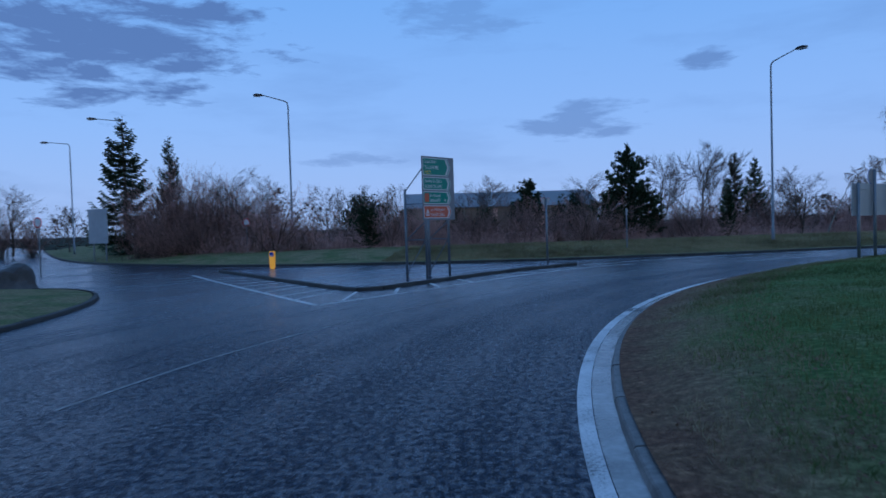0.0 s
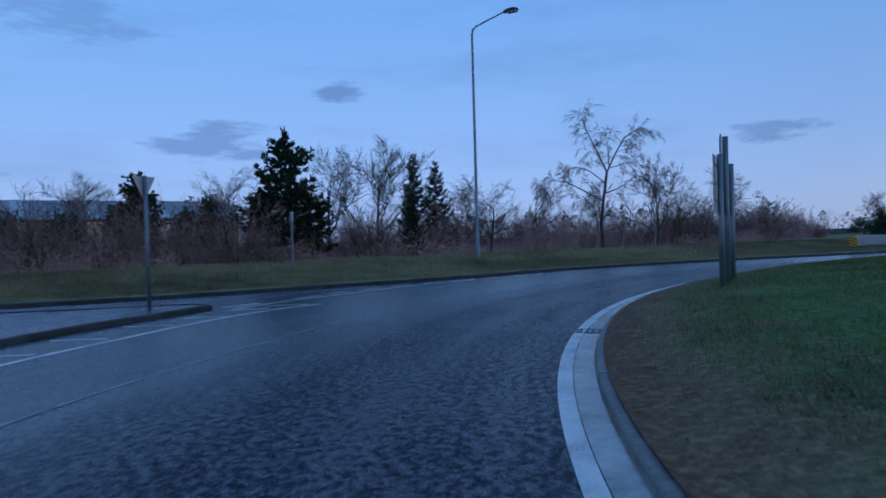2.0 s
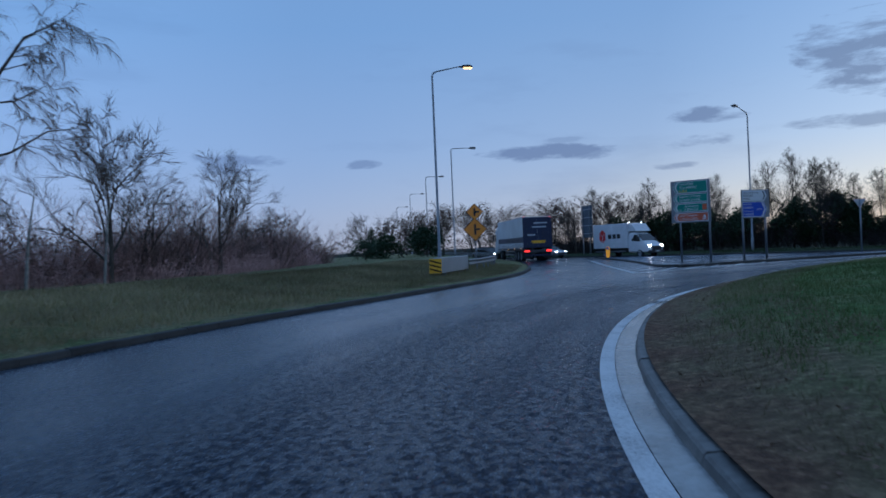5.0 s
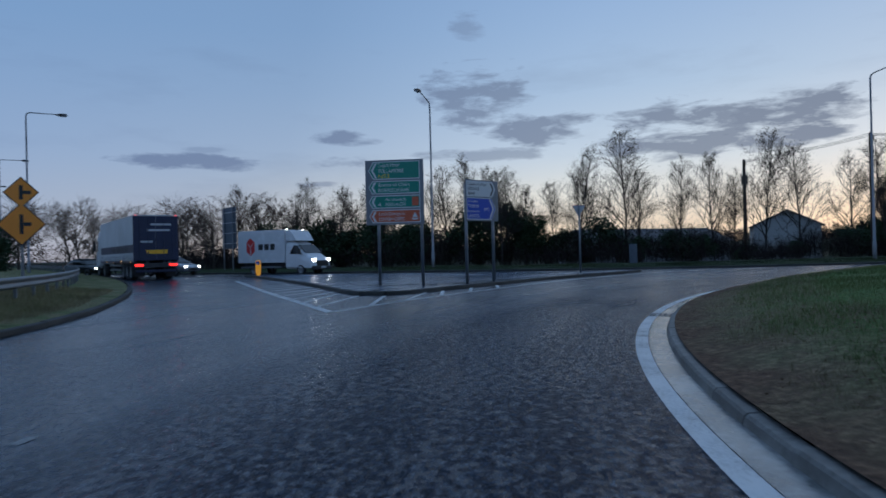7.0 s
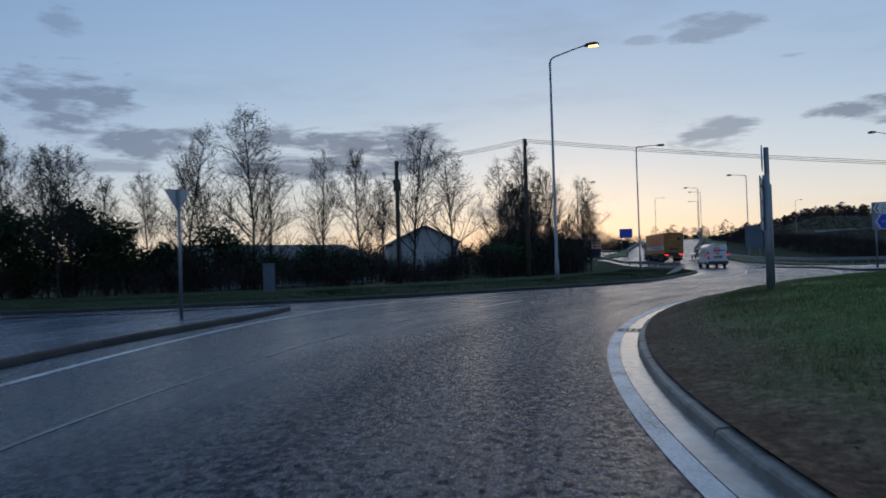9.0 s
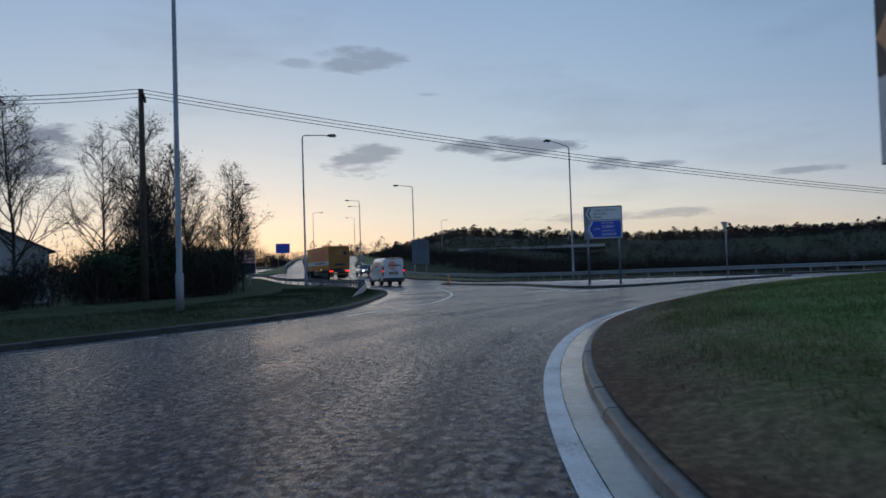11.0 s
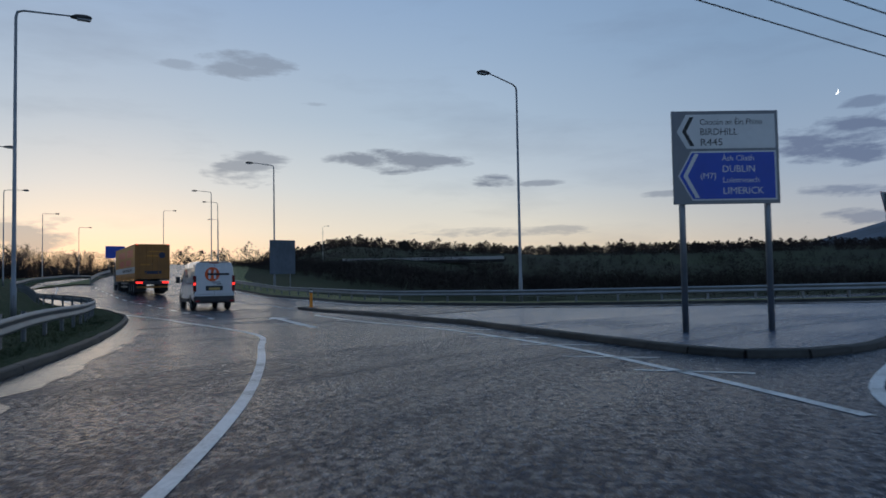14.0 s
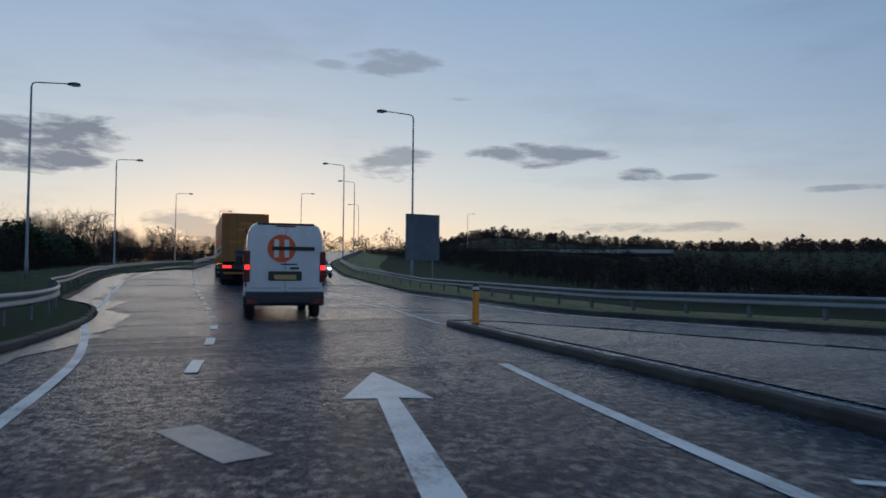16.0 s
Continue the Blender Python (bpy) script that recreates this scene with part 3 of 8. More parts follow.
def build_ground():
    radii = [0, 20, 40, 55, 65, 75, 85, 95, 110, 130, 155, 185, 220, 260, 310, 370, 440, 520, 640, 800, 1000, 1300, 1700, 2200, 2700, 3300, 4000, 4800]
    na = 180
    verts = [(MID.x, MID.y, far_height(MID.x, MID.y))]
    for r in radii[1:]:
        for k in range(na):
            x, y = MID.x + r * math.cos(2 * math.pi * k / na), MID.y + r * math.sin(2 * math.pi * k / na)
            verts.append((x, y, far_height(x, y)))
    faces = [(0, 1 + k, 1 + (k + 1) % na) for k in range(na)]
    for i in range(len(radii) - 2):
        for k in range(na):
            a_, b_ = 1 + i * na, 1 + (i + 1) * na
            faces.append((a_ + k, b_ + k, b_ + (k + 1) % na, a_ + (k + 1) % na))
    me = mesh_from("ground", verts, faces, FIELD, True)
    me.materials.append(HILL_HAZE)
    # ground past 1500 m takes the colour with haze painted in
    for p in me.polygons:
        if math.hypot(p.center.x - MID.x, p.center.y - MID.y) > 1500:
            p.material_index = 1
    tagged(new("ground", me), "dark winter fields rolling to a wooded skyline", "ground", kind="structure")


build_ground()


def build_road():
    """The circulating carriageway and its arms, as one sheet of tarmac under the raised verges and islands."""
    verts, faces = [], []
    rr, na = [31.0, 33, 35, 37, 39, 41, 43, 46, 50, 54, 58, 62], 240
    for r in rr:
        for k in range(na):
            x, y = MID.x + r * math.cos(2 * math.pi * k / na), MID.y + r * math.sin(2 * math.pi * k / na)
            verts.append((x, y, land(x, y)))
    for i in range(len(rr) - 1):
        for k in range(na):
            faces.append((i * na + k, (i + 1) * na + k, (i + 1) * na + (k + 1) % na, i * na + (k + 1) % na))
    tagged(new("road", mesh_from("road", verts, faces, ASPHALT, True)), "wet dark asphalt roundabout carriageway with coarse chippings", "road", kind="structure")
    for name, line, lo, hi in (
            ("road_west", [(-14, 36), (-22, 44), (-32, 56), (-46, 76), (-70, 110), (-120, 180)], -9, 9),
            ("road_north_east", [(78, 38), (90, 44), (106, 52), (130, 64), (170, 84), (260, 128)], -10, 10)):
        ob = new(name, ribbon(smooth_line(line, 2.0), lo, hi, -0.008, ASPHALT, name, 31))
        tagged(ob, "wet asphalt approach road", "road", kind="structure")


build_road()

KERB_N = [(-62, 112), (-40, 74), (-28, 56), (-17, 46), (-9, 41.6), (-3.3, 40.2), (1, 39.3), (6.1, 38.9), (11, 39.3), (17, 39.9), (21.7, 41.0), (25, 41.6), (29, 41.8), (34.3, 41.8), (41.3, 41.2), (46, 40.8), (50, 40.5), (56.4, 40.6), (66.6, 42.4), (80, 46.2), (96, 52), (112, 58.5), (150, 76), (200, 100)]
KERB_E = [(220, 118), (150, 83), (120, 67), (104, 53.5), (95, 43.5), (88.5, 35), (83.5, 27.8), (79, 20.2), (76.2, 14), (75, 8), (74.3, 3), (74.2, -1.6), (75.1, -5), (76.6, -9), (78.9, -14.6), (81.5, -19.4), (84.8, -24.6), (88.5, -29.9), (91.1, -33.3), (94.1, -36.6), (97.4, -39.7), (99.8, -41.3), (102.4, -42.5), (104.8, -44.5), (110.7, -49.9), (120.5, -59.4), (135, -73.9), (147.5, -88.5), (160.3, -104), (175, -126), (190, -150), (206, -182), (222, -245)]
KERB_S = [(262, -330), (205, -235), (172, -176), (152, -142), (139, -118.5), (131.5, -104.5), (124.7, -92.6), (117.2, -82.2), (110, -73.0), (100.2, -62.4), (92, -54.2), (86.3, -48.6), (81.2, -45.2), (76.5, -42.6), (72, -41.2), (64.4, -40.6), (56, -42.8), (46, -47.6), (36, -54), (20, -70)]
KERB_W = [(-70, 70), (-45, 46), (-30, 35), (-20.5, 29.4), (-17, 28.2), (-14.4, 27.3), (-12.2, 25), (-10.6, 21), (-9.9, 15.6), (-9.6, 8), (-10, 0), (-12, -10), (-20, -25)]


def verge(name, points, profile, label, seed=0, mat=TURF):
    """Raised turf behind a kerb line; profile rows are (metres behind the kerb, height)."""
    line = smooth_line(points, 1.2)
    n = normals_of(line)
    offs = [o for o, _ in profile]
    verts, k = [], len(profile)
    for i, (p, q) in enumerate(zip(line, n)):
        for o, z in profile:
            x, y = p + q * o
            bump = 0.0 if o < 0.4 else 0.10 * noise.noise(Vector((x * 0.35, y * 0.35, seed))) * min(1, o / 3)
            verts.append((x, y, land(x, y) + z + bump))
    faces = [(i * k + j, i * k + j + 1, (i + 1) * k + j + 1, (i + 1) * k + j) for i in range(len(line) - 1) for j in range(k - 1)]
    return tagged(new(name, mesh_from(name, verts, faces, mat, True)), label, "verge", kind="structure")


verge("verge_north", KERB_N, [(0.13, 0.10), (0.5, 0.13), (1.2, 0.16), (2.2, 0.26), (3.4, 0.42), (5, 0.56), (7, 0.66), (10, 0.70), (16, 0.6), (24, 0.3), (36, -0.4)], "grassy roadside bank with a worn edge", 1)
verge("verge_east", KERB_E, [(0.13, 0.10), (0.5, 0.12), (1.2, 0.14), (2.5, 0.18), (5, 0.22), (9, 0.2), (15, 0.1), (24, -0.4)], "low grass verge coloured as backlit, in front of a tree belt", 2, TURF_BACKLIT)
verge("verge_south", KERB_S, [(0.13, 0.10), (0.5, 0.12), (1.2, 0.13), (2.5, 0.1), (4.5, 0.0), (8, -0.9), (14, -2.2), (22, -3.4)], "grass strip behind the crash barrier", 3)
verge("verge_west", [p for p in KERB_W[::-1]], [(0.13, 0.10), (0.6, 0.13), (1.5, 0.2), (3, 0.28), (6, 0.35), (12, 0.3), (22, -0.3)], "grass nose beside the west arm", 4)


verge("verge_gore", [(p[0] + 1.2, p[1] - 1.2) for p in PARTING], [(0.3, 0.08), (0.9, 0.12), (2.0, 0.12), (3.5, 0.12), (5.0, 0.12), (6.2, 0.10), (6.6, -0.1)], "grass slope between the slip road and the climbing road", 5)


def island_mound():
    prof = [(31.80, 0.121), (31.6, 0.13), (31.3, 0.17), (30.7, 0.30), (30.0, 0.41), (29.0, 0.50), (27.5, 0.58), (25, 0.64), (21, 0.68), (15, 0.7), (8, 0.7)]
    na = 360
    verts = []
    for r, z in prof:
        for k in range(na):
            x, y = MID.x + r * math.cos(2 * math.pi * k / na), MID.y + r * math.sin(2 * math.pi * k / na)
            verts.append((x, y, z + (0.05 * noise.noise(Vector((x * 0.6, y * 0.6, 9))) if r < 31.5 else 0)))
    faces = [(i * na + k, i * na + (k + 1) % na, (i + 1) * na + (k + 1) % na, (i + 1) * na + k) for i in range(len(prof) - 1) for k in range(na)]
    verts.append((MID.x, MID.y, 0.71))
    top = (len(prof) - 1) * na
    faces += [(top + k, top + (k + 1) % na, len(verts) - 1) for k in range(na)]
    tagged(new("island_mound", mesh_from("island_mound", verts, faces, TURF_RING, True)), "central island of turf with a bare earth rim", "island", kind="structure")


island_mound()

def build_exit_road():
    """Tarmac of the exit and of the slip road, from kerb to kerb."""
    left, right = smooth_line(KERB_E[12:], 0.5), smooth_line(KERB_S[1:16][::-1], 0.5)
    n, across = 150, 26
    left, right = left[np.linspace(0, len(left) - 1, n).astype(int)], right[np.linspace(0, len(right) - 1, n).astype(int)]
    verts = []
    for a_, b_ in zip(left, right):
        side = (b_ - a_) / np.hypot(*(b_ - a_)) * 0.12
        for k in np.linspace(0, 1, across):
            x, y = (a_ - side) * (1 - k) + (b_ + side) * k
            verts.append((x, y, land(x, y) - 0.008))
    faces = [(i * across + k, i * across + k + 1, (i + 1) * across + k + 1, (i + 1) * across + k) for i in range(n - 1) for k in range(across - 1)]
    tagged(new("road_south_east", mesh_from("road_south_east", verts, faces, ASPHALT, True)), "wet asphalt exit road with a slip road", "road", kind="structure")


build_exit_road()

SPLIT_1 = [(6.9, 34.0), (4.2, 31.5), (2.0, 29.0), (-1.0, 24.9), (-1.9, 23.7), (-2.7, 23.5), (-3.4, 24.3), (-5.5, 27.6), (-8.8, 33.0), (-11.4, 37.2), (-11.2, 38.2), (-8, 37.6), (-3, 37.0), (0.4, 36.5), (4.0, 35.5), (6.6, 34.8)]
SPLIT_2 = [(86.4, 40.2), (76, 37.5), (68.4, 35.7), (61.6, 34.4), (60.0, 33.8), (59.7, 33.1), (60.2, 32.3), (61.9, 30.6), (67, 25.7), (70.8, 21.1), (73.2, 18.5), (74.0, 18.3), (74.2, 19.0), (75.4, 22.6), (78.2, 27.2), (82, 33), (86.6, 39.2)]
SPLIT_3 = [(86.9, -40.9), (84.6, -38.1), (82.4, -35.5), (80.2, -32.7), (77.6, -29.2), (75.2, -26.1), (73.3, -23.3), (71.6, -20.9), (70.5, -19.4), (69.6, -18.8), (68.6, -19.3), (67.2, -21.1), (63.6, -28), (59.6, -35), (59.8, -36.2), (61, -36.4), (66, -35.2), (71, -34.6), (75, -35.4), (78.5, -37.6), (82.5, -39.9), (86.2, -41.3)]


def closed_line(points, step):
    p = points + points[:1]
    q = smooth_line([points[-1]] + p + [points[1]], 0.12)
    a_ = np.argmin(np.hypot(*(q[:len(q) // 2] - np.array(points[0])).T))
    b_ = len(q) // 2 + np.argmin(np.hypot(*(q[len(q) // 2:] - np.array(points[0])).T))
    q = q[a_:b_ + 1]
    run = np.r_[0, np.cumsum(np.hypot(*np.diff(q, axis=0).T))]
    at = np.linspace(0, run[-1], int(round(run[-1] / step)) + 1)
    return np.c_[np.interp(at, run, q[:, 0]), np.interp(at, run, q[:, 1])]


def kerb_piece(length, name, mat=None):
    """One concrete kerb stone, its face battered and its top edge rounded; x runs along it, the road lies at -y."""
    bm = bmesh.new()
    h = length / 2
    out = [(-0.075, -0.06), (-0.07, 0.03), (-0.05, 0.095), (-0.03, 0.115), (0.075, 0.125), (0.075, -0.06)]
    a_ = [bm.verts.new((-h + 0.004, y, z)) for y, z in out]
    b_ = [bm.verts.new((h - 0.004, y, z)) for y, z in out]
    bm.faces.new(a_)
    bm.faces.new(b_[::-1])
    for i in range(len(out)):
        bm.faces.new((a_[i], b_[i], b_[(i + 1) % len(out)], a_[(i + 1) % len(out)]))
    bmesh.ops.recalc_face_normals(bm, faces=bm.faces[:])
    me = bpy.data.meshes.new(name)
    bm.to_mesh(me)
    bm.free()
    me.materials.append(mat or CONCRETE)
    return me


def kerb_run(name, line, label, keep=None, lower=0.0, mat=None):
    """Kerb stones laid end to end along a line that has the turf on its left; those past the kept stretch are joined."""
    owner = thing(name, label, "kerb", kind="structure")
    stone = kerb_piece(1.0, "kerb_stone", mat)
    rnd = random.Random(len(line))
    rest_v, rest_f = [], []
    base = [v.co.copy() for v in stone.vertices]
    polys = [tuple(p.vertices) for p in stone.polygons]
    for p, q in zip(line, line[1:]):
        mid, d = (p + q) / 2, q - p
        length = float(np.hypot(*d))
        z = land(*mid) + rnd.uniform(-0.008, 0.008) - lower
        m = Matrix.Translation((mid[0], mid[1], z)) @ Matrix.Rotation(math.atan2(d[1], d[0]) + rnd.uniform(-0.006, 0.006), 4, "Z") @ Matrix.Diagonal((length, 1, 1, 1))
        if keep is None or keep(*mid):
            ob = new("kerb_stone", stone)
            ob.parent = owner
            ob.matrix_basis = m
        else:
            k = len(rest_v)
            rest_v += [m @ v for v in base]
            rest_f += [tuple(i + k for i in f) for f in polys]
    if rest_v:
        tagged(part("kerb_rest", mesh_from("kerb_rest", rest_v, rest_f, CONCRETE), CONCRETE, owner), kind="stuff")
    return owner


def ring_line(r, a0, a1, step):
    n = max(2, int(abs(a1 - a0) * math.pi / 180 * r / step))
    ang = np.radians(np.linspace(a0, a1, n + 1))
    return np.c_[MID.x + r * np.cos(ang), MID.y + r * np.sin(ang)]


def raised_island(name, outline, label):
    line = closed_line(outline, 0.9)
    inner = [tuple(p) for p in line[:-1]]
    bm = bmesh.new()
    vs = [bm.verts.new((x, y, land(x, y) + 0.105)) for x, y in inner]
    f = bm.faces.new(vs)
    bmesh.ops.triangulate(bm, faces=[f])
    bmesh.ops.recalc_face_normals(bm, faces=bm.faces[:])
    if sum(fc.normal.z for fc in bm.faces) < 0:
        bmesh.ops.reverse_faces(bm, faces=bm.faces[:])
    me = bpy.data.meshes.new(name)
    bm.to_mesh(me)
    bm.free()
    me.materials.append(PAVING)
    return tagged(new(name, me), label, "traffic island", kind="structure"), line


ISLAND_LINES = []
for nm, out in (("pavement_island_north", SPLIT_1), ("pavement_island_east", SPLIT_2), ("pavement_island_south", SPLIT_3)):
    ob, ln = raised_island(nm, out, "pale wet concrete traffic island with a low kerb")
    area = sum(p[0] * q[1] - q[0] * p[1] for p, q in zip(ln, ln[1:]))
    ISLAND_LINES.append(ln if area > 0 else ln[::-1])


def infill(points, label):
    """Tarmac laid flush into an island's paving, 6 mm proud."""
    bm = bmesh.new()
    bmesh.ops.triangulate(bm, faces=[bm.faces.new([bm.verts.new((x, y, land(x, y) + 0.120)) for x, y in points])])
    tagged(part("pavement_infill", bm, ASPHALT), label, "pavement", kind="structure")


infill([(86.2, -40.55), (84.35, -38.3), (82.15, -35.75), (79.95, -32.95), (77.75, -30.0), (75.3, -35.2), (78.6, -37.3), (82.5, -39.55), (85.8, -40.95)], "dark wet tarmac on the nose of the traffic island")
for x0, y0, rx, ry in ((64.45, 32.6, 0.75, 0.95), (64.0, 31.35, 0.7, 0.6), (64.2, 29.65, 0.6, 0.6), (65.0, 28.5, 0.6, 0.55)):
    infill([(x0 + rx * math.cos(a_) * (1 + 0.15 * math.sin(3 * a_)), y0 + ry * math.sin(a_)) for a_ in np.linspace(0, 2 * math.pi, 17)[:-1]], "dark tarmac patch round a sign post")


# ---- road markings ----
def stripe(name, points, width, mat, label, dash=None, closed_end=False, z=0.005, step=0.5):
    """A painted line along plan points; dash = (mark, gap) lengths."""
    line = smooth_line(points, step) if len(points) > 2 else np.array([np.array(points[0]) + (np.array(points[1]) - np.array(points[0])) * s for s in np.linspace(0, 1, 9)])
    n = normals_of(line)
    run = np.r_[0, np.cumsum(np.hypot(*np.diff(line, axis=0).T))]
    spans = [(0, run[-1])] if not dash else [(s, min(s + dash[0], run[-1])) for s in np.arange(0, run[-1], sum(dash))]
    verts, faces = [], []
    for s0, s1 in spans:
        at = np.linspace(s0, s1, max(2, int((s1 - s0) / step) + 1))
        px, py = np.interp(at, run, line[:, 0]), np.interp(at, run, line[:, 1])
        nx, ny = np.interp(at, run, n[:, 0]), np.interp(at, run, n[:, 1])
        for i in range(len(at)):
            k = len(verts)
            for side in (-0.5, 0.5):
                x, y = px[i] + nx[i] * side * width, py[i] + ny[i] * side * width
                verts.append((x, y, land(x, y) + z))
            if i:
                faces.append((k - 2, k, k + 1, k - 1))
    me = mesh_from(name, verts, faces, mat)
    return tagged(new(name, me), label, "road marking", kind="structure")


def patch_shape(name, points, mat, label, z=0.005):
    verts = [(x, y, land(x, y) + z) for x, y in points]
    return tagged(new(name, mesh_from(name, verts, [tuple(range(len(verts)))], mat)), label, "road marking", kind="structure")


tagged(new("gutter", ribbon(ring_line(RAD + 0.05, 215, -60, 0.8), 0.0, 0.265, 0.004, GUTTER, "gutter")), "wet concrete gutter strip along the kerb", "gutter", kind="structure")
stripe("edge_line_island", [tuple(p) for p in ring_line(RAD + 0.41, 215, -60, 1.2)], 0.17, LINE, "worn white edge line round the central island")

HATCH_1A = [(-12.2, 35.2), (-9.4, 30), (-6.5, 24.9), (-3.3, 19.3)]
HATCH_1B = [(-3.3, 19.3), (-1.5, 21.7), (0.6, 24.4), (2.9, 27.6), (4.4, 29.3), (6.3, 31.3), (8.1, 32.7), (9.6, 33.4)]
HATCH_2A = [(77, 39.7), (70, 38.3), (64, 37.1), (57.2, 35.6), (53.9, 34.9)]
HATCH_2B = [(53.9, 34.9), (56.5, 33.2), (59.7, 30.7), (64.5, 26.6), (68.1, 23.0), (71.0, 19.4), (72.8, 16), (73.6, 11)]
HATCH_3A = [(69.6, -14.6), (71.0, -17.6), (72.7, -20.7), (75.4, -24.3), (78.7, -28.1), (81.3, -31.6), (83.2, -34.4)]
HATCH_3C = [(87.4, -41.4), (91.3, -46.1), (97, -51.3), (102.2, -56.9), (112, -68)]
HATCH_3B = [(69.4, -14.2), (68.8, -16.8), (66.4, -21.4), (61.3, -28.8), (57, -34.6)]
for nm, ln, w in (("hatch_line", HATCH_1A, 0.18), ("hatch_line", HATCH_1B, 0.15), ("hatch_line", HATCH_2A, 0.22), ("hatch_line", HATCH_2B, 0.16), ("hatch_line", HATCH_3A, 0.14), ("hatch_line", HATCH_3C, 0.14), ("hatch_line", HATCH_3B, 0.14)):
    stripe(nm, ln, w, LINE, "white painted border of a hatched area")


def hatch_bars(edge, island, n, lo, hi, width=0.12):
    """Slanting bars from a border line to the island's kerb."""
    line = smooth_line(edge, 0.3)
    for s in np.linspace(lo, hi, n):
        p = line[int(s * (len(line) - 1))]
        q = island[np.argmin(np.hypot(*(island - (p + (island.mean(0) - p) * 0.25)).T))]
        d = q - p
        if np.hypot(*d) > 0.4:
            stripe("hatch_bar", [tuple(p), tuple(p + d * 0.92)], width, LINE, "white hatching bar")


hatch_bars(HATCH_1A, ISLAND_LINES[0], 9, 0.15, 0.9)
hatch_bars(HATCH_1B, ISLAND_LINES[0], 4, 0.06, 0.42)
for q0, q1, w in (((2.5, 28.5), (3.2, 28.3), 0.12), ((3.4, 30.0), (4.3, 29.6), 0.12), ((4.7, 31.4), (5.6, 31.0), 0.12), ((6.0, 32.3), (6.9, 32.0), 0.12), ((7.1, 33.5), (8.2, 33.2), 0.12), ((8.3, 34.0), (9.3, 33.5), 0.10), ((7.3, 34.3), (8.4, 34.95), 0.2), ((9.6, 35.6), (10.6, 36.2), 0.14)):
    stripe("hatch_bar", [q0, q1], w, LINE, "white hatching bar")
hatch_bars(HATCH_2A, ISLAND_LINES[1], 12, 0.1, 0.93)
hatch_bars(HATCH_2B, ISLAND_LINES[1], 5, 0.06, 0.3)
along_c = smooth_line(HATCH_3C, 0.5)
for k in range(9):
    q = along_c[4 + k * 4]
    stripe("hatch_bar", [tuple(q), (q[0] - 1.75, q[1] - 0.45)], 0.10, LINE, "white hatching bar")
for q0, q1 in (((74.6, -22.4), (73.1, -22.2)), ((73.3, -20.8), (71.9, -20.7)), ((72.4, -18.9), (71.0, -18.8)), ((71.4, -17.4), (70.0, -17.2)), ((79.6, -30.0), (78.6, -30.1)), ((78.3, -28.7), (77.5, -28.7)), ((76.6, -26.2), (75.6, -26.1)), ((75.6, -24.5), (74.4, -24.4))):
    stripe("hatch_bar", [q0, q1], 0.09, LINE, "white hatching bar")
for pts in ([(170, 38.65), (165, 38.5), (160, 38.2), (155, 37.9), (150, 37.6), (142, 37.4), (132, 37.2)], [(58, 37.2), (48, 37.3), (40, 37.4), (32, 37.45), (24, 37.4), (16, 37.6)]):
    stripe("lane_line", [(MID.x + r * math.cos(radians(a_)), MID.y + r * math.sin(radians(a_))) for a_, r in pts], 0.07, FAINT, "faint worn lane line on wet asphalt")
stripe("lane_line", [tuple(q) for q in ring_line(37.0, 79, 74, 0.5)], 0.09, FAINT, "short remnant of a worn lane line", dash=(0.9, 0.6))
stripe("edge_line_north", [(7.4, 33.7), (9.0, 34.9), (10.5, 35.7), (12.6, 36.9), (15.4, 38.1), (17.8, 38.85)], 0.13, LINE, "solid white edge line")
stripe("edge_line_north", [(10.9, 36.7), (12.3, 37.4), (14, 38.05), (16.3, 38.8), (19, 39.45), (22, 40.1)], 0.10, LINE, "broken white edge line", dash=(1.0, 0.6))
stripe("edge_line_exit", [(72.8, -0.5), (72.9, -4), (73.1, -7.3), (74.0, -10.8), (75.2, -14.2), (76.6, -17.3), (78.0, -20.0), (79.5, -22.8), (81.9, -25.6), (84.9, -28.6), (88.2, -31.9), (91.5, -34.7), (95.6, -38), (101.1, -43.1), (107.4, -48.8), (116, -57.3), (125.5, -68), (140, -83)], 0.13, LINE, "solid white edge line sweeping into the exit")
stripe("edge_line_east", [(74.4, 12), (74.1, 8), (73.7, 4), (73.4, 1)], 0.10, FAINT, "faint edge line beside the kerb", dash=(3, 0.6))
stripe("centre_line_exit", [(86.2, -31.9), (89.3, -35.6), (93.4, -40.1), (98.5, -45.2), (104.5, -51.2), (110, -56.6), (118.5, -65.3), (122.6, -69.8)], 0.16, LINE, "broken white lane line", dash=(1.3, 2.2))
stripe("right_line_exit", [(79.6, -43.0), (86.4, -47.4), (92, -52.9), (100, -61.0), (109.6, -71.6), (117, -81)], 0.14, LINE, "white edge line by the barrier")
base, ahead, aside = Vector((79.45, -25.8)), Vector((0.564, -0.826)), Vector((0.826, 0.564))
patch_shape("turn_arrow", [tuple(base + ahead * u + aside * v) for u, v in ((0, -0.13), (6.7, -0.10), (6.6, -0.42), (8.6, 0.0), (6.7, 0.42), (6.7, 0.10), (0, 0.13))], LINE, "worn white painted lane arrow")
for (x0, y0), (x1, y1), w in (((84.0, -29.5), (82.9, -29.0), 0.34), ((82.1, -28.45), (81.2, -27.8), 0.22), ((81.0, -27.6), (79.9, -26.4), 0.10)):
    stripe("arrow_scrap", [(x0, y0), (x1, y1)], w, FAINT, "worn remains of an old lane arrow")
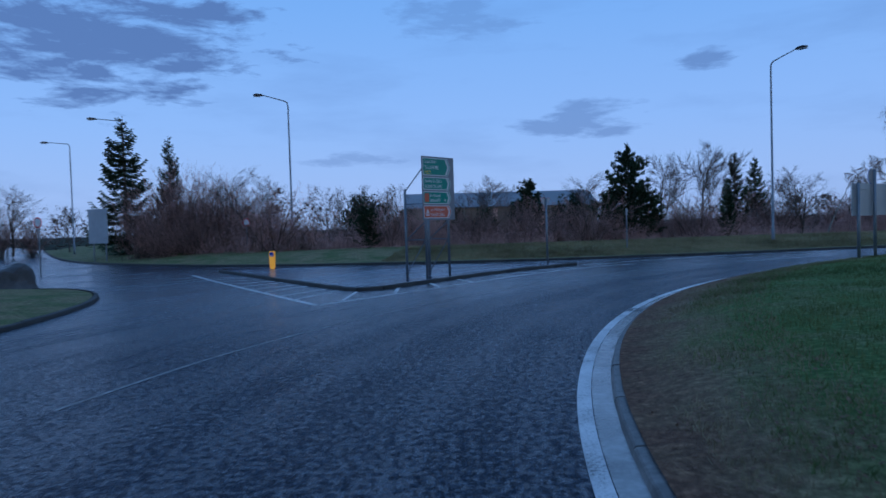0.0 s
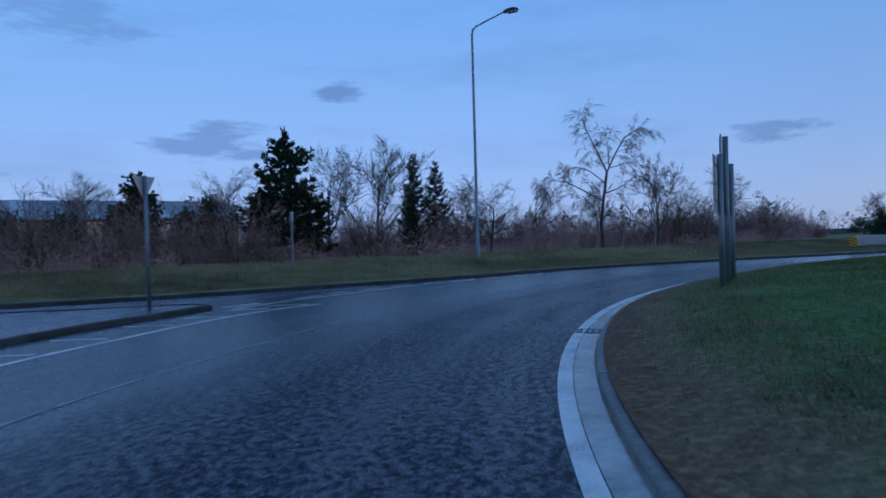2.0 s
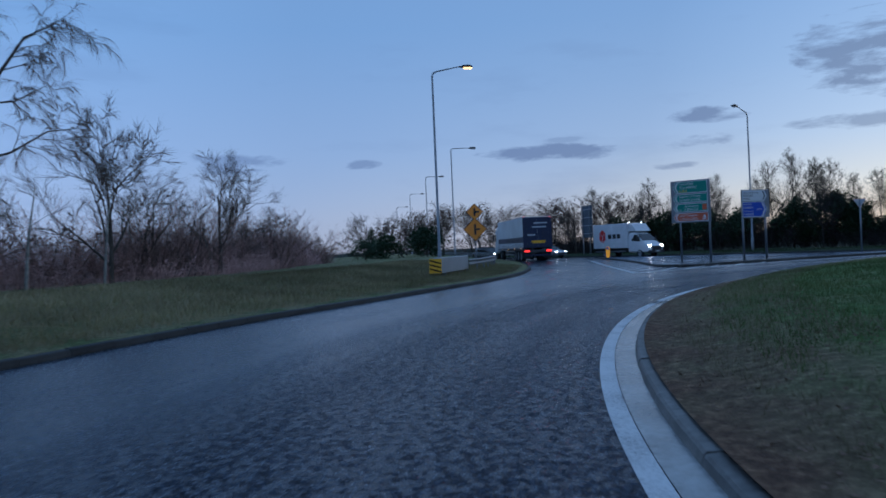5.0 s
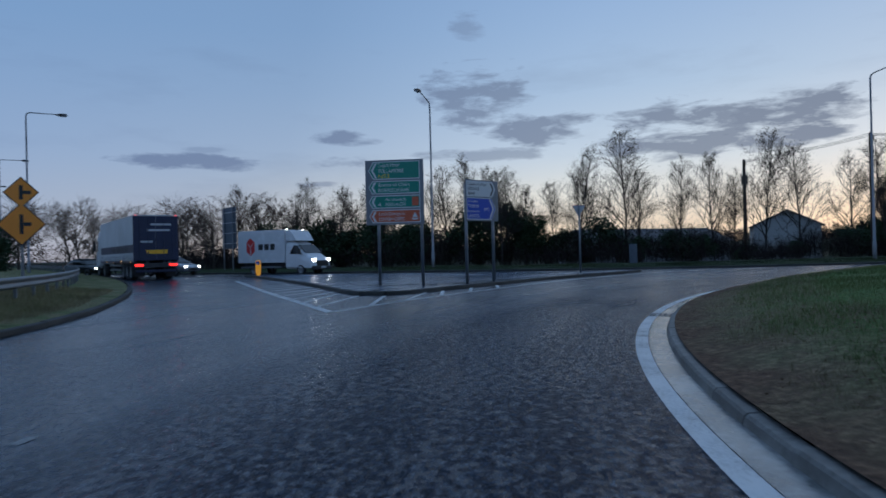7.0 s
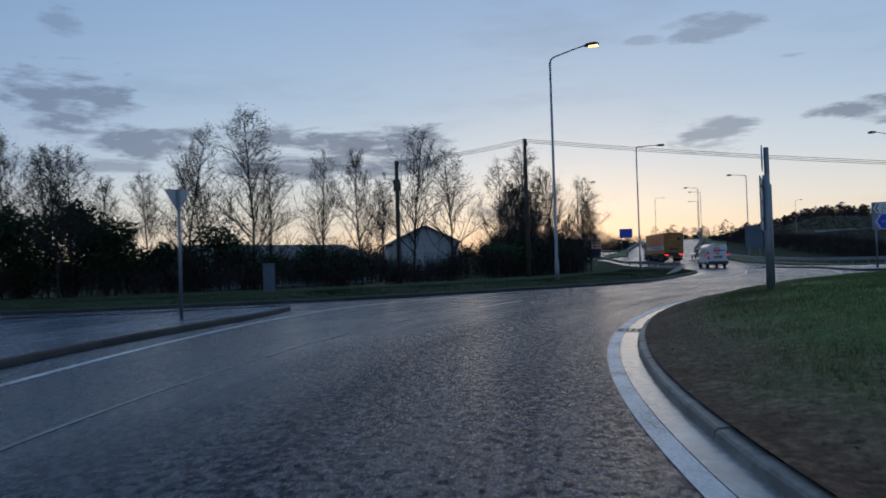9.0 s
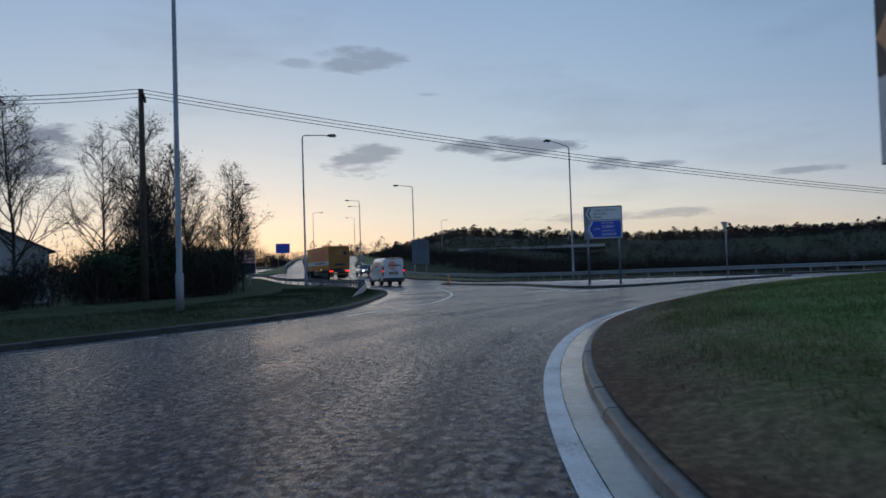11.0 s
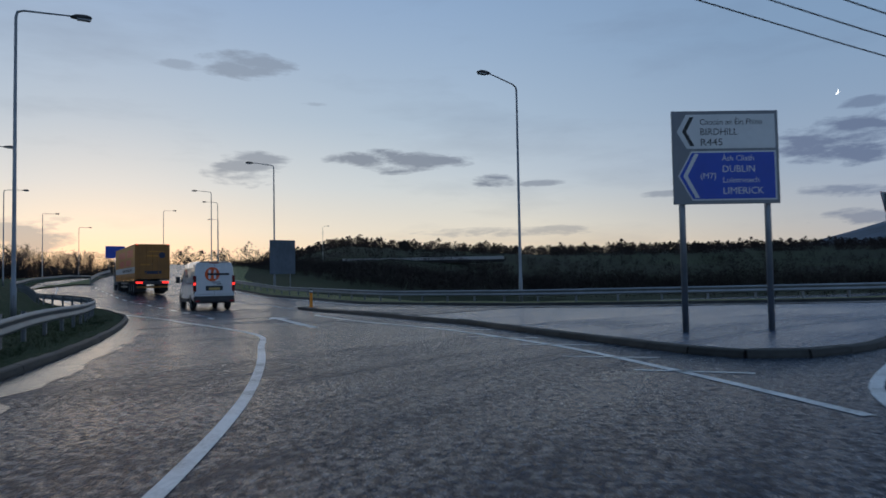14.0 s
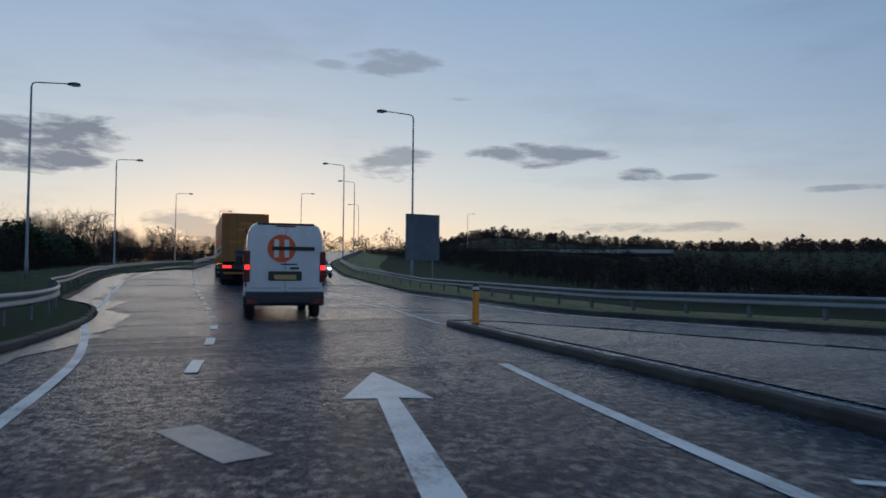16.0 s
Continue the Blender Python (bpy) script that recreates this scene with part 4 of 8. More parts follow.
for (x0, y0), (x1, y1), w in (((69.1, -6.3), (69.0, -6.8), 0.06), ((68.85, -7.6), (68.5, -9.2), 0.07), ((68.45, -11.5), (68.3, -13.0), 0.06), ((68.5, -14.6), (68.0, -16.2), 0.07)):
    stripe("paint_scrap", [(x0, y0), (x1, y1)], w, LINE, "scrap of old white road paint")
stripe("lane_scrap", [(67.3, -14.9), (65.2, -18.9), (63.2, -23.0)], 0.10, FAINT, "faint worn lane line")


def puddle(points, lo, hi, seed, label):
    """A film of water along a kerb with a ragged edge; lo and hi are metres to the right of the line."""
    line = smooth_line(points, 0.35)
    n = normals_of(line)
    verts = []
    for i, (q, d) in enumerate(zip(line, n)):
        w = noise.noise(Vector((i * 0.11, seed, 0))) + 0.5 * noise.noise(Vector((i * 0.45, seed, 3)))
        end = min(1.0, i / 12, (len(line) - 1 - i) / 12)
        for o in (lo, lo + (max(0.05, (hi - lo) * (0.7 + 0.6 * w))) * end):
            x, y = q - d * o
            verts.append((x, y, land(x, y) + 0.004))
    faces = [(2 * i, 2 * i + 1, 2 * i + 3, 2 * i + 2) for i in range(len(line) - 1)]
    return tagged(new("puddle", mesh_from("puddle", verts, faces, WATER, True)), label, "puddle", kind="structure")


puddle(KERB_E[12:22], 0.12, 1.0, 1, "shallow rainwater lying along the kerb")
puddle(KERB_E[20:27], 0.12, 1.9, 2, "broad film of rainwater beside the slip road kerb")
puddle(KERB_S[8:15], 0.12, 0.7, 3, "rainwater lying along the kerb")


def gully(x, y, turn):
    """A cast-iron road gully beside the kerb."""
    g_ = thing("road_gully", "black cast-iron gully grate set in the gutter", "gully", pose(x, y, 0.0, 0, 0, turn), "gullies")
    part("gully_rim", boxes((-0.28, 0.28, -0.24, -0.20, -0.03, 0.012), (-0.28, 0.28, 0.20, 0.24, -0.03, 0.012), (-0.28, -0.24, -0.2, 0.2, -0.03, 0.012), (0.24, 0.28, -0.2, 0.2, -0.03, 0.012)), DARKSTEEL, g_)
    for i in range(5):
        part("bar", boxes((-0.22 + i * 0.1, -0.17 + i * 0.1, -0.2, 0.2, -0.03, 0.010)), DARKSTEEL, g_)


for ang in (153.0, 133.5, 110.6, 81.0, 58.0, 31.0):
    r = RAD + 0.20
    gully(MID.x + r * math.cos(radians(ang)), MID.y + r * math.sin(radians(ang)), ang)

# ---- street lamps ----
def street_lamp(x, y, turn, reach=1.9, tilt=0.32, lit=False, height=12.0, label="", z=None):
    """A tapered steel column with a short bracket arm and a flat lantern; turn is the way the arm points."""
    z = land(x, y) + 0.02 if z is None else z
    s = thing("street_lamp", label or ("tall grey steel street lamp, lit orange" if lit else "tall unlit grey steel street lamp with a bracket arm"), "street lamp", pose(x, y, z, 0, 0, turn), "street lamps")
    top, height = height, height + tilt
    part("column", tube(bmesh.new(), [(0, 0, -0.3), (0, 0, 1.3), (0, 0, 1.32), (0, 0, top - 0.3), (0.06, 0, top - 0.05)], [0.115, 0.115, 0.085, 0.055, 0.045], 10), POLE, s, smooth=True)
    part("access_door", boxes((-0.05, 0.05, -0.125, -0.10, 0.5, 1.05), bevel=0.006), POLE, s)
    part("arm", tube(bmesh.new(), [(0.05, 0, top - 0.08), (0.25, 0, top + 0.10 * tilt), (reach * 0.6, 0, top + tilt * 0.6), (reach, 0, height)], [0.045, 0.042, 0.036, 0.032], 8), POLE, s, smooth=True)
    head = bmesh.new()
    prism(head, [(reach - 0.1, height - 0.05), (reach + 0.1, height + 0.07), (reach + 0.5, height + 0.10), (reach + 0.72, height + 0.03), (reach + 0.72, height - 0.04), (reach + 0.15, height - 0.08)], -0.15, 0.15)
    bmesh.ops.bevel(head, geom=head.edges[:], offset=0.03, segments=2, affect="EDGES")
    h_ = part("lantern", head, DARKSTEEL, s)
    part("lens", boxes((reach + 0.17, reach + 0.68, -0.12, 0.12, height - 0.13, height - 0.055), bevel=0.02), AMBER if lit else LENS, h_, "glowing orange lens" if lit else "")
    return s


LAMPS = [  # x, y, way of the arm, reach, tilt, lit
    (22.3, 45.8, -64, 1.9, 0.45, False), (61.7, 46.8, -52, 1.9, 0.45, True), (93.1, 56.1, -60, 2.0, 0.05, False),
    (88.4, 27.3, 150, 1.9, 0.45, False), (78.2, 0.1, -150, 1.9, 0.45, True), (94.43, -31.1, -140, 2.0, 0.05, False),
    (76.45, -47.05, 45, 1.9, 0.45, False), (103.4, -71.2, 40, 2.0, 0.15, False), (120.5, -53.7, -140, 2.0, 0.05, False),
    (128.1, -100.5, 42, 2.0, 0.12, False), (141.3, -124.3, 42, 2.0, 0.12, False), (144.6, -80.5, -140, 2.0, 0.05, False),
    (170.9, -115.1, -140, 2.0, 0.05, False), (193.4, -150.4, -140, 2.0, 0.05, False), (169.2, -148.2, -140, 2.0, 0.05, False),
    (-11.1, 55.0, 200, 1.9, 0.45, False), (-39, 76.3, -150, 2.0, 0.1, False), (-27.1, 62, -150, 2.0, 0.1, False),
    (118.5, 68.5, -60, 2.0, 0.05, False), (146, 82, -60, 2.0, 0.05, False), (180, 99, -60, 2.0, 0.05, False),
    (173, -177.5, 42, 2.0, 0.1, False), (159.4, -216.2, 160, 2.0, 0.1, False)]
for x, y, turn, reach, tilt, lit in LAMPS:
    street_lamp(x, y, turn, reach, tilt, lit, 12.4 if x == 94.43 else 12.1)


# ---- writing and sign faces ----
def words(text, size, mat, parent, m, width=None):
    """Flat lettering with the built-in font, as a mesh; its left foot at the pose's origin, in x and z."""
    cu = bpy.data.curves.new("words", "FONT")
    cu.body, cu.size, cu.resolution_u, cu.extrude = text, size, 2, 0.001
    ob = bpy.data.objects.new("words", cu)
    scene.collection.objects.link(ob)
    me = bpy.data.meshes.new_from_object(ob.evaluated_get(bpy.context.evaluated_depsgraph_get()))
    bpy.data.objects.remove(ob)
    xs = [v.co.x for v in me.vertices] or [0, 1]
    k = width / (max(xs) - min(xs)) if width else 1.0
    me.transform(Matrix.Rotation(radians(90), 4, "X") @ Matrix.Diagonal((k, 1, 1, 1)))
    me.materials.clear()
    me.materials.append(mat)
    return part("lettering", me, mat, parent, m=m)


def flag(w, h, tip, to_right):
    """The outline of a pointed direction panel, from 0,0 to w,h."""
    if to_right:
        return [(0, 0), (w - tip, 0), (w, h / 2), (w - tip, h), (0, h)]
    return [(tip, 0), (w, 0), (w, h), (tip, h), (0, h / 2)]


def direction_panel(parent, x, z, w, h, face, to_right, lines, ink, y=-0.02, chevron=WHITE):
    """One coloured panel of a sign with its border, its chevron point and its words; the face looks to -y."""
    edge = bmesh.new()
    prism(edge, flag(w, h, h * 0.28, to_right), y - 0.004, y, (x, z))
    p = part("panel", edge, WHITE, parent, "white border of the panel")
    inner = bmesh.new()
    prism(inner, flag(w - 0.06, h - 0.06, h * 0.26, to_right), y - 0.008, y - 0.0042, (x + 0.03, z + 0.03))
    part("panel_face", inner, face, p)
    if chevron is not None:
        c_ = bmesh.new()
        t_, g_ = h * 0.26, 0.07
        if to_right:
            o = [(w - t_ - 0.16, 0.05), (w - t_ - 0.08, 0.05), (w - 0.10, h / 2), (w - t_ - 0.08, h - 0.05), (w - t_ - 0.16, h - 0.05), (w - 0.18, h / 2)]
        else:
            o = [(t_ + 0.16, 0.05), (t_ + 0.08, 0.05), (0.10, h / 2), (t_ + 0.08, h - 0.05), (t_ + 0.16, h - 0.05), (0.18, h / 2)]
        prism(c_, o, y - 0.011, y - 0.0082, (x, z))
        part("chevron", c_, chevron, p)
    for text, tx, tz, size, width, col in lines:
        if text == "#":
            part("text_bar", boxes((x + tx, x + tx + width, y - 0.011, y - 0.0082, z + tz, z + tz + size)), col or ink, p)
        else:
            words(text, size * 1.35, col or ink, p, pose(x + tx, y - 0.0095, z + tz), width)
    return p


def sign_post(parent, x, y, z1, r=0.06):
    part("post", tube(bmesh.new(), [(x, y, -0.25), (x, y, z1)], [r, r], 10), GALV, parent, smooth=True)


def board(parent, w, z0, z1, face=SIGNGREY):
    b = part("board", boxes((0, w, -0.02, 0.0, z0, z1), bevel=0.004), face, parent)
    part("board_back", boxes((0.02, w - 0.02, 0.002, 0.006, z0 + 0.02, z1 - 0.02)), SIGNBACK, b)
    for k in (0.2, 0.5, 0.8):
        part("rail", boxes((0.03, w - 0.03, 0.0065, 0.04, z0 + (z1 - z0) * k - 0.025, z0 + (z1 - z0) * k + 0.025)), SIGNBACK, b)
    return b


def along(p, q):
    """Pose whose x runs from plan point p to q (the face then looks to the right of that way)."""
    return pose(p[0], p[1], land(*p) + 0.1, 0, 0, math.degrees(math.atan2(q[1] - p[1], q[0] - p[0])))


def big_sign(p, q, z0, z1, right):
    """Green town sign with four pointed panels."""
    w = math.dist(p, q)
    s = thing("direction_sign", "grey direction board with green and brown panels on steel posts", "road sign", along(p, q))
    board(s, w, z0, z1)
    h = z1 - z0
    o = 0.06 if right else 0.12
    pw = w - 0.26
    tx = 0.08 if right else 0.36
    direction_panel(s, o, z0 + h * 0.70, pw, h * 0.275, GREEN, right, [("Tulach Mhór", tx, h * 0.19, 0.15, pw * 0.42, None), ("TULLAMORE", tx, h * 0.10, 0.15, pw * 0.50, None), ("N52", tx, h * 0.02, 0.15, pw * 0.22, YELLOW)], WHITE)
    direction_panel(s, o, z0 + h * 0.475, pw, h * 0.20, GREEN, right, [("Buiríos Uí Chéin", tx, h * 0.115, 0.14, pw * 0.6, None), ("BORRISOKANE", tx, h * 0.03, 0.14, pw * 0.6, None)], WHITE)
    pic = direction_panel(s, o, z0 + h * 0.255, pw, h * 0.195, GREEN, right, [("An tAonach", tx + 0.26, h * 0.11, 0.13, pw * 0.4, None), ("NENAGH", tx + 0.26, h * 0.03, 0.14, pw * 0.38, None), ("4", tx + (pw * 0.68 if right else -0.02), h * 0.03, 0.14, pw * 0.06, None)], WHITE)
    ix = o + (0.06 if right else pw - 0.30)
    part("symbol", boxes((ix, ix + 0.24, -0.036, -0.031, z0 + h * 0.285, z0 + h * 0.42)), BROWN, pic)
    low = direction_panel(s, o, z0 + h * 0.03, pw, h * 0.20, BROWN, right, [("Loch Deirgeirt", tx + (0.3 if right else 0), h * 0.115, 0.13, pw * 0.5, None), ("LOUGH DERG", tx + (0.3 if right else 0), h * 0.03, 0.14, pw * 0.5, None)], WHITE)
    sx = o + (0.07 if right else pw - 0.34)
    sail = bmesh.new()
    prism(sail, [(0, 0.08), (0.26, 0.08), (0.2, 0.02), (0.06, 0.02)], -0.036, -0.031, (sx, z0 + h * 0.06))
    part("symbol", sail, WHITE, low)
    sail = bmesh.new()
    prism(sail, [(0.04, 0.11), (0.24, 0.11), (0.13, 0.30)], -0.036, -0.031, (sx, z0 + h * 0.06))
    part("symbol", sail, WHITE, low)
    return s, w


SIGN1 = ((-0.40, 26.45), (0.85, 27.90))
s1, w1 = big_sign(*SIGN1, 2.25, 4.70, True)
for x in (0.28, w1 - 0.28):
    sign_post(s1, x, 0.10, 4.4, 0.05)
    sign_post(s1, x, 1.15, 3.5, 0.05)
    for za, zb in ((0.2, 1.5), (2.2, 1.5), (3.4, 4.35)):
        part("brace", tube(bmesh.new(), [(x, 0.12, zb if zb > za else za), (x, 1.13, za if zb > za else zb)], 0.022, 6), GALV, s1)
    for zc in (1.5, 2.9):
        part("strut", tube(bmesh.new(), [(x, 0.12, zc), (x, 1.13, zc)], 0.02, 6), GALV, s1)

SIGN2 = ((64.3, 33.45), (63.7, 31.35))
s2, w2 = big_sign(*SIGN2, 2.25, 4.65, False)
for x in (0.45, w2 - 0.12):
    sign_post(s2, x, 0.10, 4.3)

SIGN3 = ((64.0, 29.75), (65.0, 28.25))
w3 = math.dist(*SIGN3)
s3 = thing("direction_sign", "grey board with white and blue town panels on two posts", "road sign", along(*SIGN3))
board(s3, w3, 2.35, 3.92)
direction_panel(s3, 0.05, 3.28, w3 - 0.2, 0.6, WHITE, True, [("Cnocán an Éin Fhinn", 0.08, 0.42, 0.11, 1.0, None), ("BIRDHILL", 0.08, 0.24, 0.13, 0.62, None), ("R445", 0.08, 0.06, 0.13, 0.36, None)], BLACK, chevron=BLACK)
direction_panel(s3, 0.05, 2.40, w3 - 0.2, 0.84, BLUE, True, [("Áth Cliath", 0.08, 0.66, 0.10, 0.5, None), ("DUBLIN", 0.08, 0.46, 0.13, 0.55, None), ("Luimneach", 0.08, 0.28, 0.10, 0.6, None), ("LIMERICK", 0.08, 0.08, 0.13, 0.62, None), ("(M7)", 0.92, 0.36, 0.11, 0.3, None)], WHITE)
sign_post(s3, 0.12, 0.10, 3.8)
sign_post(s3, w3 - 0.2, 0.10, 3.8)

SIGN4 = ((70.45, -22.1), (68.45, -22.6))
w4 = math.dist(*SIGN4)
s4 = thing("direction_sign", "tall-posted grey board with white and blue town panels", "road sign", along(*SIGN4))
board(s4, w4, 2.45, 4.25)
direction_panel(s4, 0.10, 3.52, w4 - 0.16, 0.66, WHITE, False, [("Cnocán an Éin Fhinn", 0.44, 0.46, 0.12, 1.2, None), ("BIRDHILL", 0.44, 0.26, 0.14, 0.72, None), ("R445", 0.44, 0.06, 0.14, 0.42, None)], BLACK, chevron=BLACK)
direction_panel(s4, 0.10, 2.52, w4 - 0.16, 0.95, BLUE, False, [("Áth Cliath", 0.85, 0.76, 0.11, 0.62, None), ("DUBLIN", 0.85, 0.54, 0.14, 0.62, None), ("(M7)", 0.42, 0.42, 0.12, 0.3, None), ("Luimneach", 0.85, 0.34, 0.11, 0.7, None), ("LIMERICK", 0.85, 0.12, 0.14, 0.78, None)], WHITE)
sign_post(s4, 0.2, 0.10, 4.15)
sign_post(s4, w4 - 0.2, 0.10, 4.15)


def plain_back_sign(x, y, turn, w, z0, z1, label, face=SIGNBACK, base=None, foot=0.3):
    """A large sign seen from behind or too far off to read."""
    s = thing("road_sign", label, "road sign", pose(x, y, land(x, y) + 0.05 if base is None else base, 0, 0, turn))
    part("board", boxes((-w / 2, w / 2, -0.03, 0.0, z0, z1), bevel=0.005), face, s)
    for k in range(4):
        zz = z0 + (z1 - z0) * (k + 0.5) / 4
        part("rail", boxes((-w / 2 + 0.03, w / 2 - 0.03, -0.07, -0.032, zz - 0.03, zz + 0.03)), SIGNBACK, s)
    for k in (-0.32, 0.32):
        part("post", tube(bmesh.new(), [(w * k, -0.13, -foot), (w * k, -0.13, z1 - 0.1)], 0.055, 8), GALV, s)
    return s


plain_back_sign(101.6, -69.3, 52, 2.6, 1.5, 4.7, "large dark slate-coloured back of a road sign behind the barrier", SIGNDARK)
plain_back_sign(101.8, 43.2, -150, 3.0, 2.0, 5.6, "large dark slate-coloured back of a road sign among trees", SIGNDARK)
plain_back_sign(-26.2, 54.9, 155, 2.1, 1.5, 4.2, "grey aluminium back of a large road sign")
b_ = plain_back_sign(157.5, -117.3, 50, 3.2, 1.4, 3.6, "blue motorway sign far down the road", BLUE, 4.5, 3.0)
c_ = plain_back_sign(111.2, -43.8, 35, 3.6, 0.3, 2.8, "salmon pink roadside board with dark blue panels", BOARD, 1.1, 1.5)
for px, pz, pw, ph in ((1.15, 1.2, 1.3, 1.5), (-1.0, 0.25, 1.5, 1.1)):
    part("panel", boxes((px - pw / 2, px + pw / 2, 0.002, 0.008, pz, pz + ph)), CURTAIN_B, c_)
for pz in (1.6, 1.95, 2.3, 0.5, 0.8):
    part("text_bar", boxes((-1.7, 0.2, 0.002, 0.006, pz, pz + 0.12) if pz > 1 else (0.3, 1.7, 0.002, 0.006, pz, pz + 0.12)), PLASTIC if pz > 1.5 else CURTAIN_B, c_)


def yield_sign(x, y, turn, top, z=None):
    """A give-way triangle, point down, on a steel post."""
    s = thing("yield_sign", "triangular give-way sign on a grey steel post", "road sign", pose(x, y, land(x, y) + 0.08 if z is None else z, 0, 0, turn), "yield signs")
    part("post", tube(bmesh.new(), [(0, 0.05, -0.25), (0, 0.05, top)], 0.045, 10), GALV, s, smooth=True)
    tri = bmesh.new()
    prism(tri, [(-0.36, top), (0.36, top), (0.0, top - 0.62)], -0.012, 0.0)
    f_ = part("plate", tri, RED, s, "red-bordered plate, grey behind")
    tri = bmesh.new()
    prism(tri, [(-0.24, top - 0.07), (0.24, top - 0.07), (0.0, top - 0.48)], -0.016, -0.0125)
    part("plate_face", tri, WHITE, f_)
    tri = bmesh.new()
    prism(tri, [(-0.35, top - 0.01), (0.35, top - 0.01), (0.0, top - 0.61)], 0.0005, 0.004)
    part("plate_back", tri, SIGNBACK, f_)
    return s


yield_sign(5.5, 34.2, -143, 3.25)
yield_sign(71.75, 22.4, 93, 3.4)
yield_sign(63.4, -32.0, 53, 3.55)


def small_sign(x, y, turn, top, round_plate=True):
    s = thing("round_sign", "round red-rimmed sign on a thin post", "road sign", pose(x, y, land(x, y) + 0.1, 0, 0, turn))
    part("post", tube(bmesh.new(), [(0, 0.04, -0.25), (0, 0.04, top)], 0.038, 8), GALV, s)
    for nm, r, y0, mat in (("plate", 0.30, 0.0, RED), ("plate_face", 0.23, -0.006, WHITE)):
        bm = bmesh.new()
        prism(bm, [(r * math.cos(k * math.pi / 12), top - 0.3 + r * math.sin(k * math.pi / 12)) for k in range(24)], y0 - 0.01, y0)
        part(nm, bm, mat, s)
    return s


small_sign(-13.7, 51.3, -20, 3.0)
small_sign(-22.4, 39.8, -20, 3.2)
post = thing("marker_post", "thin grey post on the grass bank", "post", pose(11.86, 42.93, 0.35))
part("pole", tube(bmesh.new(), [(0, 0, -0.5), (0, 0, 2.45)], 0.045, 8), GALV, post)
part("plate", boxes((-0.02, 0.02, -0.16, 0.16, 2.1, 2.5)), SIGNBACK, post)


def bollard(x, y, turn):
    """A flexible keep-left bollard: yellow flat body with a white disc."""
    s = thing("traffic_bollard", "yellow plastic traffic bollard with a round blue plate", "bollard", pose(x, y, land(x, y) + 0.105, 0, 0, turn), "bollards")
    body = bmesh.new()
    prism(body, [(-0.09, 0), (0.09, 0), (0.15, 0.12), (0.16, 0.7), (0.14, 0.95), (-0.14, 0.95), (-0.16, 0.7), (-0.15, 0.12)], -0.05, 0.05)
    bmesh.ops.bevel(body, geom=body.edges[:], offset=0.015, segments=1, affect="EDGES")
    b = part("body", body, BOLLARD_AMBER, s, "glowing amber shell")
    for r, y0, mat in ((0.125, -0.055, BLUE),):
        d = bmesh.new()
        prism(d, [(r * math.cos(k * math.pi / 10), 0.78 + r * math.sin(k * math.pi / 10)) for k in range(20)], y0 - 0.008, y0)
        part("disc", d, mat, b)
    d = bmesh.new()
    prism(d, [(-0.08, 0.72), (0.0, 0.72), (0.0, 0.68), (0.06, 0.74), (0.0, 0.8), (0.0, 0.76), (-0.08, 0.76)], -0.068, -0.0635)
    part("arrow", d, WHITE, b)
    return s


bollard(-8.6, 37.0, -15)
bollard(84.0, 39.2, -100)
slim = thing("traffic_bollard", "slim orange plastic post with a dark and white cap", "bollard", pose(86.0, -40.4, land(86.0, -40.4) + 0.105, 0, 0, 25), "bollards")
part("body", tube(bmesh.new(), [(0, 0, 0), (0, 0, 0.04), (0, 0, 0.05), (0, 0, 0.72)], [0.11, 0.11, 0.075, 0.07], 12), ORANGE, slim)
part("cap", tube(bmesh.new(), [(0, 0, 0.722), (0, 0, 0.86), (0, 0, 0.9)], [0.076, 0.074, 0.04], 12), BLACK, slim)
part("band", tube(bmesh.new(), [(0, 0, 0.76), (0, 0, 0.83)], 0.0775, 12), WHITE, slim)


